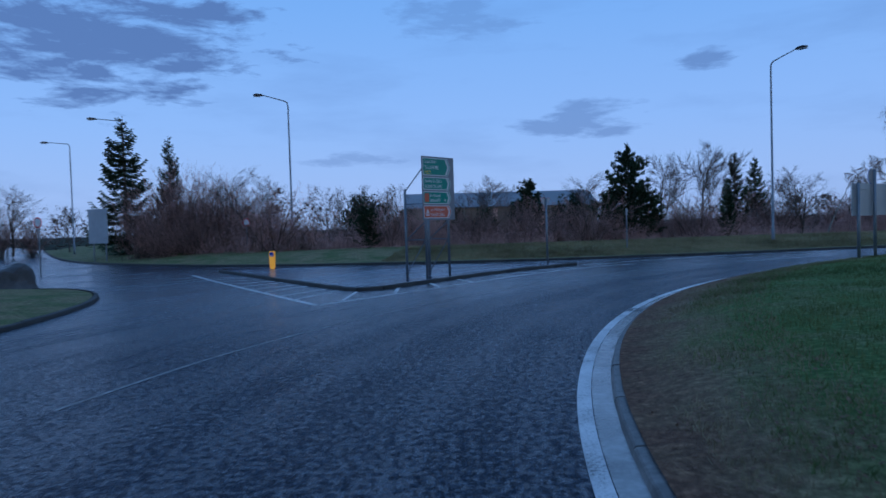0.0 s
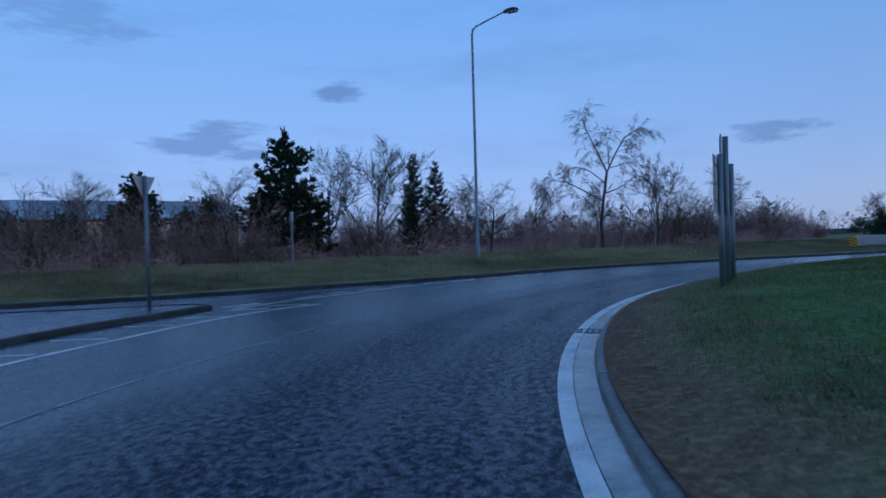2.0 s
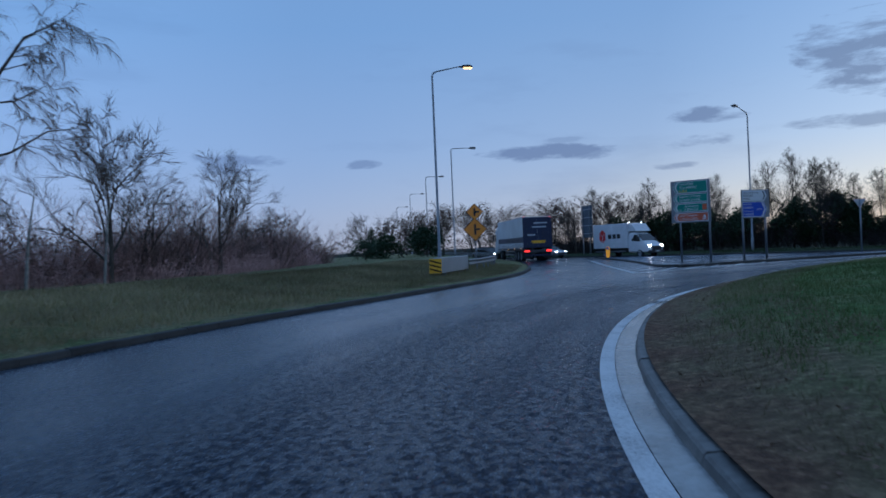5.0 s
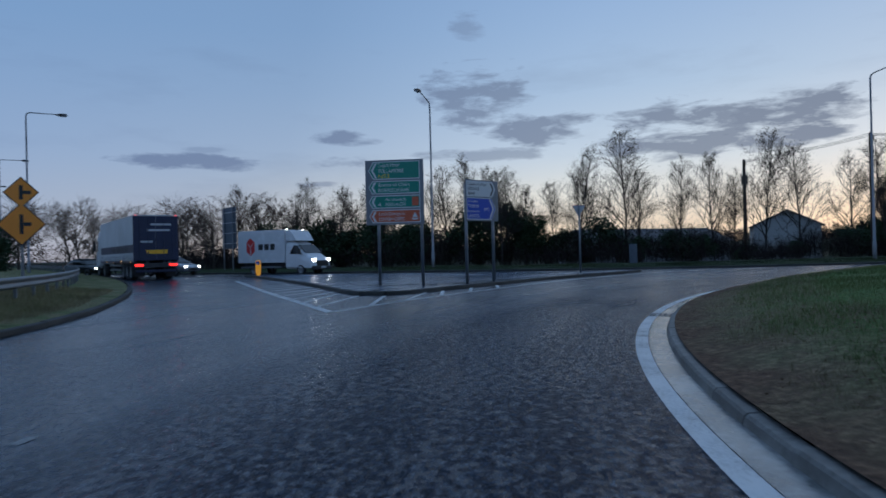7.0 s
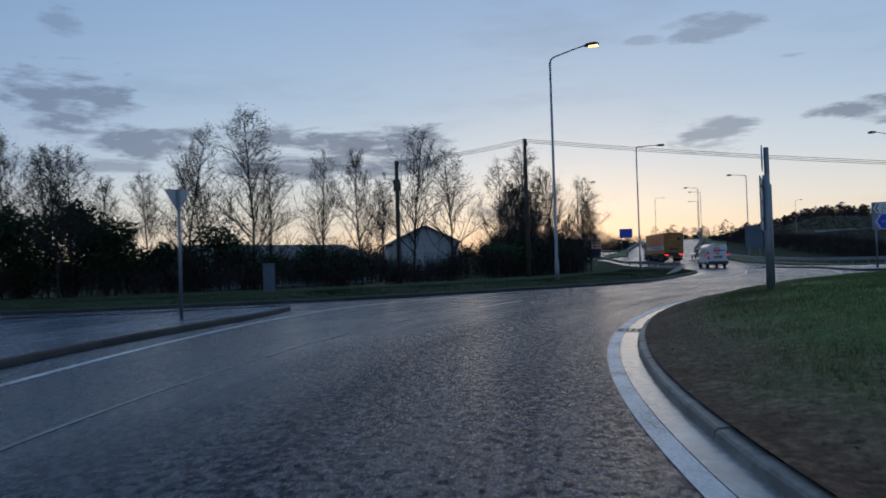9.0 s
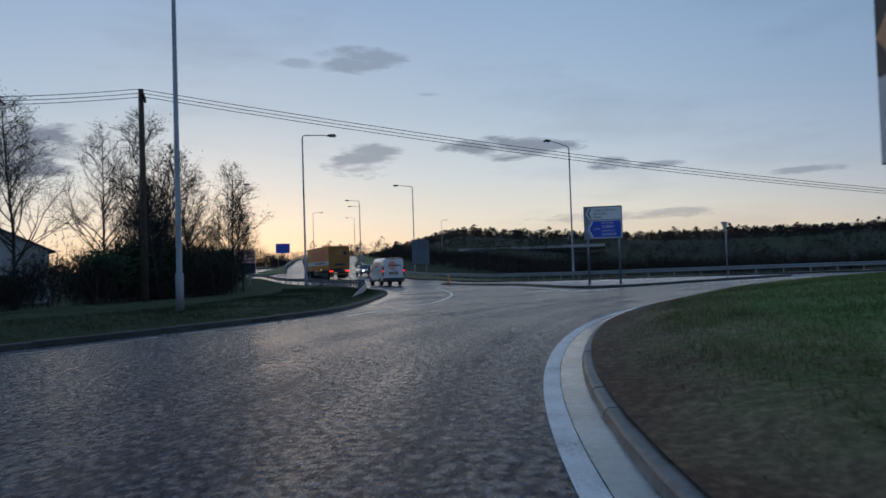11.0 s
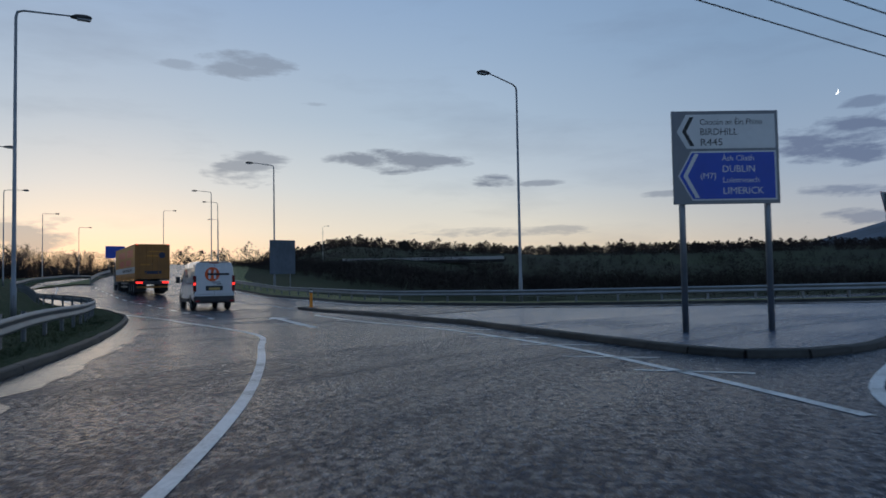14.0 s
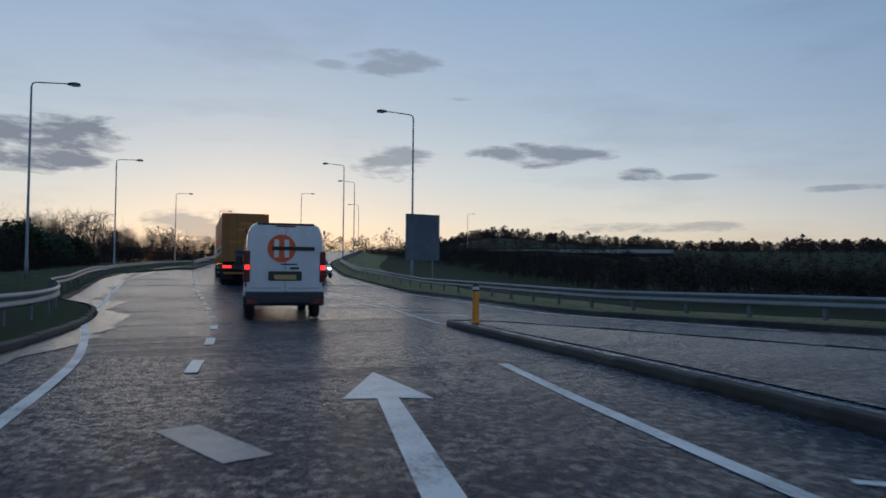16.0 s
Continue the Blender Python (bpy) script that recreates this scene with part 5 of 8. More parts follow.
def chevron_sign(p, q, ground, z0, zm, z1, top, label):
    """Sharp-turn board: black with orange chevrons over a white name plate, a round blue plate above, three posts."""
    w = math.dist(p, q)
    s = thing("chevron_sign", label, "road sign", pose(p[0], p[1], ground, 0, 0, math.degrees(math.atan2(q[1] - p[1], q[0] - p[0]))))
    z0, zm, z1, top = z0 - ground, zm - ground, z1 - ground, top - ground
    for k in (0.10, 0.5, 0.90):
        part("post", tube(bmesh.new(), [(w * k, 0.09, -0.4), (w * k, 0.09, top if k == 0.5 else z1 + 0.02)], 0.06, 10), GALV, s, smooth=True)
    b = part("board", boxes((0, w, -0.02, 0.0, z0, z1), bevel=0.005), SIGNBACK, s, "grey aluminium board")
    for zz in (z0 + 0.25, zm, z1 - 0.2):
        part("rail", boxes((0.03, w - 0.03, 0.001, 0.028, zz - 0.03, zz + 0.03)), SIGNBACK, b)
    part("chevron_field", boxes((0.01, w - 0.01, -0.024, -0.0205, zm + 0.01, z1 - 0.01)), BLACK, b)
    n, hh = 5, z1 - zm - 0.02
    for k in range(n):
        x0, aw = 0.02 + k * (w - 0.04) / n, 0.29
        c = bmesh.new()
        prism(c, [(x0 + 0.24, 0), (min(w - 0.02, x0 + 0.24 + aw), 0), (x0 + aw, hh / 2), (min(w - 0.02, x0 + 0.24 + aw), hh), (x0 + 0.24, hh), (x0, hh / 2)], -0.028, -0.0245, (0, zm + 0.01))
        part("chevron", c, CHEVRON, b, "faded orange chevron")
    part("name_plate", boxes((0.01, w - 0.01, -0.024, -0.0205, z0 + 0.01, zm - 0.01)), WHITE, b)
    words("Timpeallán Thulach Éide", 0.2, BLACK, b, pose(0.10, -0.026, z0 + 0.36), w - 0.4)
    words("TULLAHEDY ROUNDABOUT", 0.2, BLACK, b, pose(0.10, -0.026, z0 + 0.09), w - 0.2)
    d = bmesh.new()
    zc = top - 0.25
    prism(d, [(w / 2 + 0.32 * math.cos(k * math.pi / 14), zc + 0.32 * math.sin(k * math.pi / 14)) for k in range(28)], -0.014, 0.0)
    disc = part("disc", d, BLUE, s, "blue round arrow disc")
    d = bmesh.new()
    prism(d, [(w / 2 + 0.2, zc + 0.06), (w / 2 - 0.02, zc + 0.06), (w / 2 - 0.02, zc + 0.16), (w / 2 - 0.22, zc), (w / 2 - 0.02, zc - 0.16), (w / 2 - 0.02, zc - 0.06), (w / 2 + 0.2, zc - 0.06)], -0.018, -0.0145)
    part("arrow", d, WHITE, disc)
    d = bmesh.new()
    prism(d, [(w / 2 + 0.31 * math.cos(k * math.pi / 14), zc + 0.31 * math.sin(k * math.pi / 14)) for k in range(28)], 0.0005, 0.004)
    part("disc_back", d, SIGNBACK, disc)
    return s


chevron_sign((18.3, 27.6), (15.65, 25.85), 0.40, 2.02, 2.65, 3.24, 3.78, "black and orange chevron board over a white name plate")
chevron_sign((61.85, 10.6), (60.64, 13.4), 0.40, 1.86, 2.49, 3.07, 3.88, "black and orange chevron board over a white name plate")


def warning_sign(x, y, turn):
    """Two orange diamonds, one over the other, on a post."""
    s = thing("warning_sign", "two orange diamond warning signs on one post", "road sign", pose(x, y, 0.35, 0, 0, turn))
    part("post", tube(bmesh.new(), [(0, 0.05, -0.3), (0, 0.05, 3.6)], 0.05, 8), GALV, s)
    for zc, r in ((2.25, 0.75), (3.35, 0.55)):
        d = bmesh.new()
        prism(d, [(-r, zc), (0, zc - r), (r, zc), (0, zc + r)], -0.015, 0.0)
        p_ = part("plate", d, BLACK, s)
        d = bmesh.new()
        r2 = r - 0.05
        prism(d, [(-r2, zc), (0, zc - r2), (r2, zc), (0, zc + r2)], -0.019, -0.0155)
        part("plate_face", d, ORANGE, p_)
        d = bmesh.new()
        prism(d, [(-0.06, zc - r * 0.45), (0.06, zc - r * 0.45), (0.06, zc + r * 0.45), (-0.06, zc + r * 0.45)], -0.023, -0.0195)
        part("symbol", d, BLACK, p_)
        part("symbol", boxes((0.062, 0.3, -0.0235, -0.0195, zc - 0.06, zc + 0.06)), BLACK, p_)
    return s


warning_sign(64.4, 45.3, -75)


# ---- crash barriers ----
def barrier(points, label, side=1, step=2.0, z=0.0, dip=0.0):
    """A W-beam rail on steel posts along a plan line; side: on which side the posts stand."""
    line = smooth_line(points, step)
    s = thing("crash_barrier", label, "crash barrier", group="crash barriers")
    n = normals_of(line)
    prof = [(0.0, 0.44), (0.05, 0.47), (0.05, 0.52), (0.0, 0.57), (0.0, 0.61), (0.05, 0.66), (0.05, 0.71), (0.0, 0.75)]
    k = len(prof)
    fine = smooth_line(points, 0.8)
    fn = normals_of(fine)
    low = [0.72 * max(0.0, 1 - i * 0.8 / dip) ** 2 if dip else 0.0 for i in range(len(fine))]
    verts = []
    for back in (0.0, 0.006):
        for i, (p, q) in enumerate(zip(fine, fn)):
            for o, zz in prof:
                x, y = p - q * side * (o - back)
                verts.append((x, y, land(x, y) + zz + z - low[i]))
    m_ = len(fine) * k
    faces = []
    for b in (0, m_):
        faces += [(b + i * k + j, b + i * k + j + 1, b + (i + 1) * k + j + 1, b + (i + 1) * k + j) for i in range(len(fine) - 1) for j in range(k - 1)]
    part("rail", mesh_from("rail", verts, faces, GALV, True), GALV, s, "galvanised W-beam")
    pm = bpy.data.meshes.new("barrier_post")
    bm = boxes((-0.05, 0.05, 0.0, 0.008, -0.4, 0.74), (-0.05, 0.05, 0.072, 0.08, -0.4, 0.74), (-0.004, 0.004, 0.008, 0.072, -0.4, 0.74))
    bm.to_mesh(pm)
    bm.free()
    pm.materials.append(GALV)
    for i, (p, q) in enumerate(zip(line, n)):
        if dip and i * step < dip * 0.35:
            continue
        x, y = p + q * side * 0.02
        ob = new("post", pm)
        ob.parent = s
        ob.matrix_basis = pose(x, y, land(x, y) + z, 0, 0, math.degrees(math.atan2(q[1], q[0])) - 90 + (0 if side > 0 else 180))
    return s


rail_s = smooth_line(KERB_S[1:-1], 3.0)
barrier([tuple(p) for p in rail_s + normals_of(rail_s) * 1.15], "long galvanised crash barrier along the road edge", 1)
barrier([(77.9, -9.3), (79.1, -12.2), (81.2, -16.8), (83.5, -20.5), (86.2, -24.8), (89.6, -29.5), (93.2, -34.1), (96.6, -37.8), (100.3, -40.7), (105.3, -44.2), (111.1, -49.7), (121, -59.1), (136, -73), (148.5, -87.6), (161.4, -103.2), (176, -125.2), (191, -149.3), (207.2, -181.5)], "galvanised crash barrier curving along the exit road", 1, z=0.02, dip=16.0)
barrier([(124.4, -71.4), (131.4, -81.0), (138.5, -91.9), (146.1, -104), (154.3, -117.5), (166.8, -140)], "short length of crash barrier at the parting of the roads", 1, z=0.06)
barrier([(54.4, 42.75), (58.6, 43.1), (66.4, 44.6), (79.6, 48.4), (95.4, 54.2), (111.4, 60.7), (149, 78.2)], "galvanised crash barrier beside the north-east arm", 1, z=0.15)
term = thing("barrier_terminal", "boxy grey steel end of the crash barrier with a striped plate", "crash barrier", pose(48.9, 42.4, 0.22, 0, 0, 4))
part("box", boxes((0.15, 5.5, -0.02, 0.22, 0.20, 0.86), bevel=0.02), SIGNBACK, term)
part("foot", boxes((1.2, 1.4, 0.0, 0.2, -0.5, 0.198)), GALV, term)
part("foot", boxes((4.2, 4.4, 0.0, 0.2, -0.5, 0.198)), GALV, term)
plate = part("striped_plate", boxes((0.05, 0.10, -0.15, 0.37, 0.22, 0.82), bevel=0.005), HIVIS, term, "yellow and black striped end plate")
for k in range(3):
    bm = bmesh.new()
    z_ = 0.25 + k * 0.17
    vs = [bm.verts.new(v) for v in ((0.046, -0.14, z_), (0.046, 0.36, z_ + 0.14), (0.046, 0.36, z_ + 0.20), (0.046, -0.14, z_ + 0.06))]
    bm.faces.new(vs)
    bmesh.ops.solidify(bm, geom=bm.faces[:], thickness=0.003)
    part("stripe", bm, BLACK, plate)

cab = thing("utility_cabinet", "grey steel roadside cabinet on the verge", "cabinet", pose(82.6, 14.6, 0.18, 0, 0, -25))
part("body", boxes((-0.4, 0.4, -0.25, 0.25, -0.2, 1.3), bevel=0.015), SIGNDARK, cab)
part("roof", boxes((-0.43, 0.43, -0.28, 0.28, 1.302, 1.36), bevel=0.01), SIGNDARK, cab)
part("door", boxes((-0.36, -0.01, -0.262, -0.252, 0.05, 1.22)), SIGNDARK, cab)
part("door", boxes((0.01, 0.36, -0.262, -0.252, 0.05, 1.22)), SIGNDARK, cab)


# ---- power poles and cables ----
def power_pole(x, y, turn, top, boxed):
    s = thing("power_pole", "dark timber power pole" + (" with a transformer box" if boxed else " with a cross-arm"), "power pole", pose(x, y, 0.0, 0, 0, turn), "power poles")
    part("pole", tube(bmesh.new(), [(0, 0, -0.4), (0, 0, top * 0.5), (0, 0, top)], [0.17, 0.15, 0.12], 10), WOOD, s, smooth=True)
    part("cross_arm", boxes((-0.85, 0.85, -0.16, -0.06, top - 0.42, top - 0.30), bevel=0.01), WOOD, s)
    for k in (-0.75, 0.0, 0.75):
        part("insulator", tube(bmesh.new(), [(k, -0.11, top - 0.30), (k, -0.11, top - 0.22), (k, -0.11, top - 0.12)], [0.03, 0.055, 0.03], 8), DARKSTEEL, s)
    if boxed:
        part("transformer", boxes((0.16, 0.62, -0.25, 0.25, top - 2.1, top - 1.3), bevel=0.04), DARKSTEEL, s)
    else:
        part("switch_box", boxes((0.14, 0.45, -0.12, 0.12, top - 2.0, top - 1.7), bevel=0.02), DARKSTEEL, s)
    return s


power_pole(93.2, -0.5, -35, 8.6, True)
power_pole(88.7, -8.9, -50, 10.2, False)
power_pole(-20.0, -85.0, -55, 5.0, False)


def cables():
    for k in (-0.75, 0.0, 0.75):
        ends = [(93.2 + k * 0.82, -0.5 - k * 0.57, 8.45), (88.7 + k * 0.62, -8.9 - k * 0.78, 10.05), (-20 + k * 0.57, -85 - k * 0.82, 4.85)]
        for a_, b_, sag in ((ends[0], ends[1], 0.15), (ends[1], ends[2], 3.9)):
            pts = [tuple(a_[j] + (b_[j] - a_[j]) * s for j in range(2)) + (a_[2] + (b_[2] - a_[2]) * s - sag * 4 * s * (1 - s),) for s in np.linspace(0, 1, 30)]
            tagged(part("overhead_cable", tube(bmesh.new(), pts, 0.016, 5), WIRE), "thin dark overhead cable between poles", "cable", "cables")


cables()


def boulder(x, y, size, label):
    """A dark angular landscape stone, chipped and half sunk in the turf."""
    bm = bmesh.new()
    bmesh.ops.create_icosphere(bm, subdivisions=3, radius=1.0)
    for v in bm.verts:
        n = noise.noise(v.co * 1.3 + Vector((x, y, 0))) * 0.35 + noise.noise(v.co * 4) * 0.10
        v.co = Vector((v.co.x * size[0], v.co.y * size[1], max(-0.2, v.co.z) * size[2])) * (1 + n)
    s = tagged(part("boulder", bm, ROCK), label, "boulder")
    s.matrix_basis = pose(x, y, land(x, y) + 0.05, 0, 0, 30)


boulder(-16.8, 28.0, (0.9, 0.7, 1.0), "dark weathered boulder on the grass verge")

# ---- trees ----
def grow(seed, height, lean=0.06, spread=0.55, levels=4, droop=0.0, first=0.25, kids=7, thick=0.022, twigs=2, up=0.35, side_len=0.62, twig_w=0.009, sub=6, frame_limbs=None, taper=0.55):
    """Tapered trunk and limbs as one list of tubes, and twigs as slim blades: returns meshes for both."""
    rnd = random.Random(seed)
    limbs, ends = [], []

    def limb(p, d, length, r, level):
        pts, rad = [p], [r]
        n = 5 if level == 0 else 4 if level == 1 else 3
        for i in range(1, n + 1):
            jit = Vector((rnd.gauss(0, 1), rnd.gauss(0, 1), rnd.gauss(0, 0.6))) * (lean if level == 0 else 0.16)
            d = (d + jit + Vector((0, 0, up * 0.12 - droop * level * 0.10))).normalized()
            p = p + d * length / n
            pts.append(p)
            rad.append(r * (1 - 0.8 * i / n) + 0.004)
        limbs.append((pts, rad, 6 if level == 0 else 4 if level == 1 else 3))
        if level >= levels:
            ends.append((p, d, length))
            return
        count = kids if level == 0 else min(sub, max(3, kids - 1 - level))
        for k in range(count):
            s = first + (1 - first) * (k + rnd.random()) / count if level == 0 else 0.25 + 0.75 * (k + rnd.random()) / count
            i = min(int(s * n), n - 1)
            q = pts[i].lerp(pts[i + 1], s * n - i)
            turn = rnd.uniform(0, 2 * math.pi)
            side = d.orthogonal().normalized()
            side.rotate(Matrix.Rotation(turn, 3, d))
            dd = (d * (1 - spread) + side * spread + Vector((0, 0, up * 0.5))).normalized()
            k_len = length * (side_len - side_len * taper * (s - first) if level == 0 else rnd.uniform(0.42, 0.62))
            limb(q, dd, k_len, max(0.004, rad[i] * 0.55), level + 1)

    if frame_limbs is None:
        limb(Vector((0, 0, -0.2)), Vector((0, 0, 1)), height * 0.86, height * thick, 0)
    else:
        for pts, r0, r1, count, reach in frame_limbs:
            pts = [Vector(p) for p in pts]
            n = len(pts) - 1
            limbs.append((pts, [r0 + (r1 - r0) * i / n for i in range(n + 1)], 7))
            for k in range(count):
                s = 0.25 + 0.75 * (k + rnd.random()) / count
                i = min(int(s * n), n - 1)
                q, d = pts[i].lerp(pts[i + 1], s * n - i), (pts[i + 1] - pts[i]).normalized()
                side = d.orthogonal().normalized()
                side.rotate(Matrix.Rotation(rnd.uniform(0, 2 * math.pi), 3, d))
                limb(q, (d * 0.5 + side * 0.6 + Vector((0, 0, 0.25))).normalized(), reach * rnd.uniform(0.6, 1.2), max(0.006, (r0 + (r1 - r0) * s) * 0.5), levels - 1)
    tv, tf = [], []
    for pts, rad, sides in limbs:
        base = len(tv)
        for i, p in enumerate(pts):
            d = (pts[min(i + 1, len(pts) - 1)] - pts[max(i - 1, 0)]).normalized()
            a_ = d.orthogonal().normalized()
            b_ = d.cross(a_)
            for k in range(sides):
                w = 2 * math.pi * k / sides
                tv.append(p + (a_ * math.cos(w) + b_ * math.sin(w)) * rad[i])
        for i in range(len(pts) - 1):
            for k in range(sides):
                tf.append((base + i * sides + k, base + i * sides + (k + 1) % sides, base + (i + 1) * sides + (k + 1) % sides, base + (i + 1) * sides + k))
    wv, wf = [], []
    for p, d, length in ends:
        for _ in range(twigs):
            dd = (d + Vector((rnd.gauss(0, 0.45), rnd.gauss(0, 0.45), rnd.gauss(0, 0.35) - droop * 1.1))).normalized()
            start = p - d * length * rnd.uniform(0, 0.9)
            n = length * rnd.uniform(0.5, 1.1)
            mid = start + dd * n * 0.5
            end = mid + (dd + Vector((0, 0, -droop * 0.9))).normalized() * n * 0.5
            s_ = dd.orthogonal().normalized() * twig_w
            k = len(wv)
            wv += [start - s_, start + s_, mid + s_ * 0.7, mid - s_ * 0.7, end]
            wf += [(k, k + 1, k + 2, k + 3), (k + 3, k + 2, k + 4)]
    k = height / max(v.z for v in tv + wv)
    return [v * k for v in tv], tf, [v * k for v in wv], wf


def leaf_cards(seed, points, size, per, spread):
    """Many small leaves scattered round points."""
    rnd = random.Random(seed)
    v, f = [], []
    for p in points:
        for _ in range(per):
            c = Vector(p) + Vector((rnd.gauss(0, spread), rnd.gauss(0, spread), rnd.gauss(0, spread * 0.8)))
            a_ = Vector((rnd.gauss(0, 1), rnd.gauss(0, 1), rnd.gauss(0, 1))).normalized()
            b_ = a_.orthogonal().normalized()
            s = size * rnd.uniform(0.6, 1.4)
            k = len(v)
            v += [c - a_ * s, c + b_ * s * 0.45, c + a_ * s, c - b_ * s * 0.45]
            f += [(k, k + 1, k + 2, k + 3)]
    return v, f


TREE_KINDS = {}


def tree_kind(name, seed, **how):
    if (name, seed) not in TREE_KINDS:
        bark = how.pop("bark", BARK)
        leaves = how.pop("leaves", 0)
        how_twig = how.pop("twig", TWIG)
        tv, tf, wv, wf = grow(seed, how.pop("height", 8.0), **how)
        trunk = mesh_from(name + "_trunk", tv, tf, bark, True)
        twig = mesh_from(name + "_twigs", wv, wf, how_twig)
        leaf = None
        if leaves:
            lv, lf = leaf_cards(seed, wv[4::5], 0.040, leaves, 0.14)
            leaf = mesh_from(name + "_leaves", lv, lf, LEAF)
        TREE_KINDS[(name, seed)] = (trunk, twig, leaf)
    return TREE_KINDS[(name, seed)]


def tree(name, meshes, x, y, z, turn, scale, label, group="roadside trees", sx=1.0):
    s = thing(name, label, "tree", Matrix.Translation((x, y, z)) @ Matrix.Rotation(radians(turn), 4, "Z") @ Matrix.Diagonal((scale * sx, scale * sx, scale, 1)), group)
    for nm, me in zip(("trunk", "crown", "leaves"), meshes):
        if me:
            part(nm, me, None, s)
    return s


def bare(seed):
    return tree_kind("bare", seed, height=8.0, spread=0.5, levels=3, kids=9, first=0.16, twigs=13, side_len=0.70, sub=5, twig_w=0.009, up=0.3)


def bare_far(seed):
    return tree_kind("bare_far", seed, height=8.0, spread=0.5, levels=3, kids=8, first=0.16, twigs=6, side_len=0.70, sub=5, twig_w=0.014, up=0.3)


def slender(seed):
    return tree_kind("slender", seed, height=10.0, lean=0.05, spread=0.60, levels=3, kids=30, first=0.16, thick=0.0072, twigs=4, up=0.62, side_len=0.36, leaves=1, sub=4, twig_w=0.0065, taper=0.92, twig=ALDER_BACKLIT, bark=ALDER_BACKLIT)


def birch_mesh():
    """A leaning stem that forks into two leaders, with long laterals whose tips hang."""
    rnd = random.Random(31)

    def run(*uz):
        return [(u, rnd.uniform(-0.12, 0.12) + 0.25 * i * (1 if len(uz) % 2 else -1), z) for i, (u, z) in enumerate(uz)]
    stem = [(0, 0, -0.3), (-0.1, 0, 2.0), (0.1, 0.1, 3.8), (0.4, 0.1, 5.8)]
    limbs = [(stem, 0.15, 0.085, 3, 1.1),
             ([(0.4, 0.1, 5.8), (-0.1, 0.2, 7.0), (-1.0, 0.3, 9.0), (-1.3, 0.3, 10.0)], 0.075, 0.012, 13, 1.3),
             ([(0.4, 0.1, 5.8), (1.0, 0.0, 7.1), (1.7, -0.1, 8.3), (2.5, -0.2, 8.8), (2.8, -0.2, 8.3)], 0.065, 0.010, 13, 1.3),
             (run((0, 3.7), (-1.3, 4.5), (-2.5, 5.2), (-3.6, 5.4), (-4.3, 5.0)), 0.06, 0.010, 13, 1.1),
             (run((0.1, 4.2), (1.2, 4.6), (2.2, 5.3), (3.0, 5.4)), 0.05, 0.010, 9, 1.0),
             (run((0.3, 5.0), (-0.9, 5.9), (-1.9, 6.2), (-2.6, 5.9)), 0.05, 0.010, 9, 1.1),
             (run((0.5, 6.1), (1.4, 6.3), (2.4, 7.0)), 0.04, 0.010, 8, 1.1),
             (run((0.2, 5.3), (0.5, 6.2), (0.4, 7.6), (0.2, 8.6)), 0.04, 0.008, 9, 1.0),
             (run((0.0, 3.2), (-1.0, 3.6), (-1.9, 4.2)), 0.03, 0.008, 7, 0.9)]
    tv, tf, wv, wf = grow(17, 10.2, levels=3, kids=7, sub=5, twigs=20, droop=0.62, up=0.2, twig_w=0.0065, frame_limbs=limbs)
    return mesh_from("birch_trunk", tv, tf, BARK, True), mesh_from("birch_twigs", wv, wf, TWIG), None


FOUNTAINS = {}


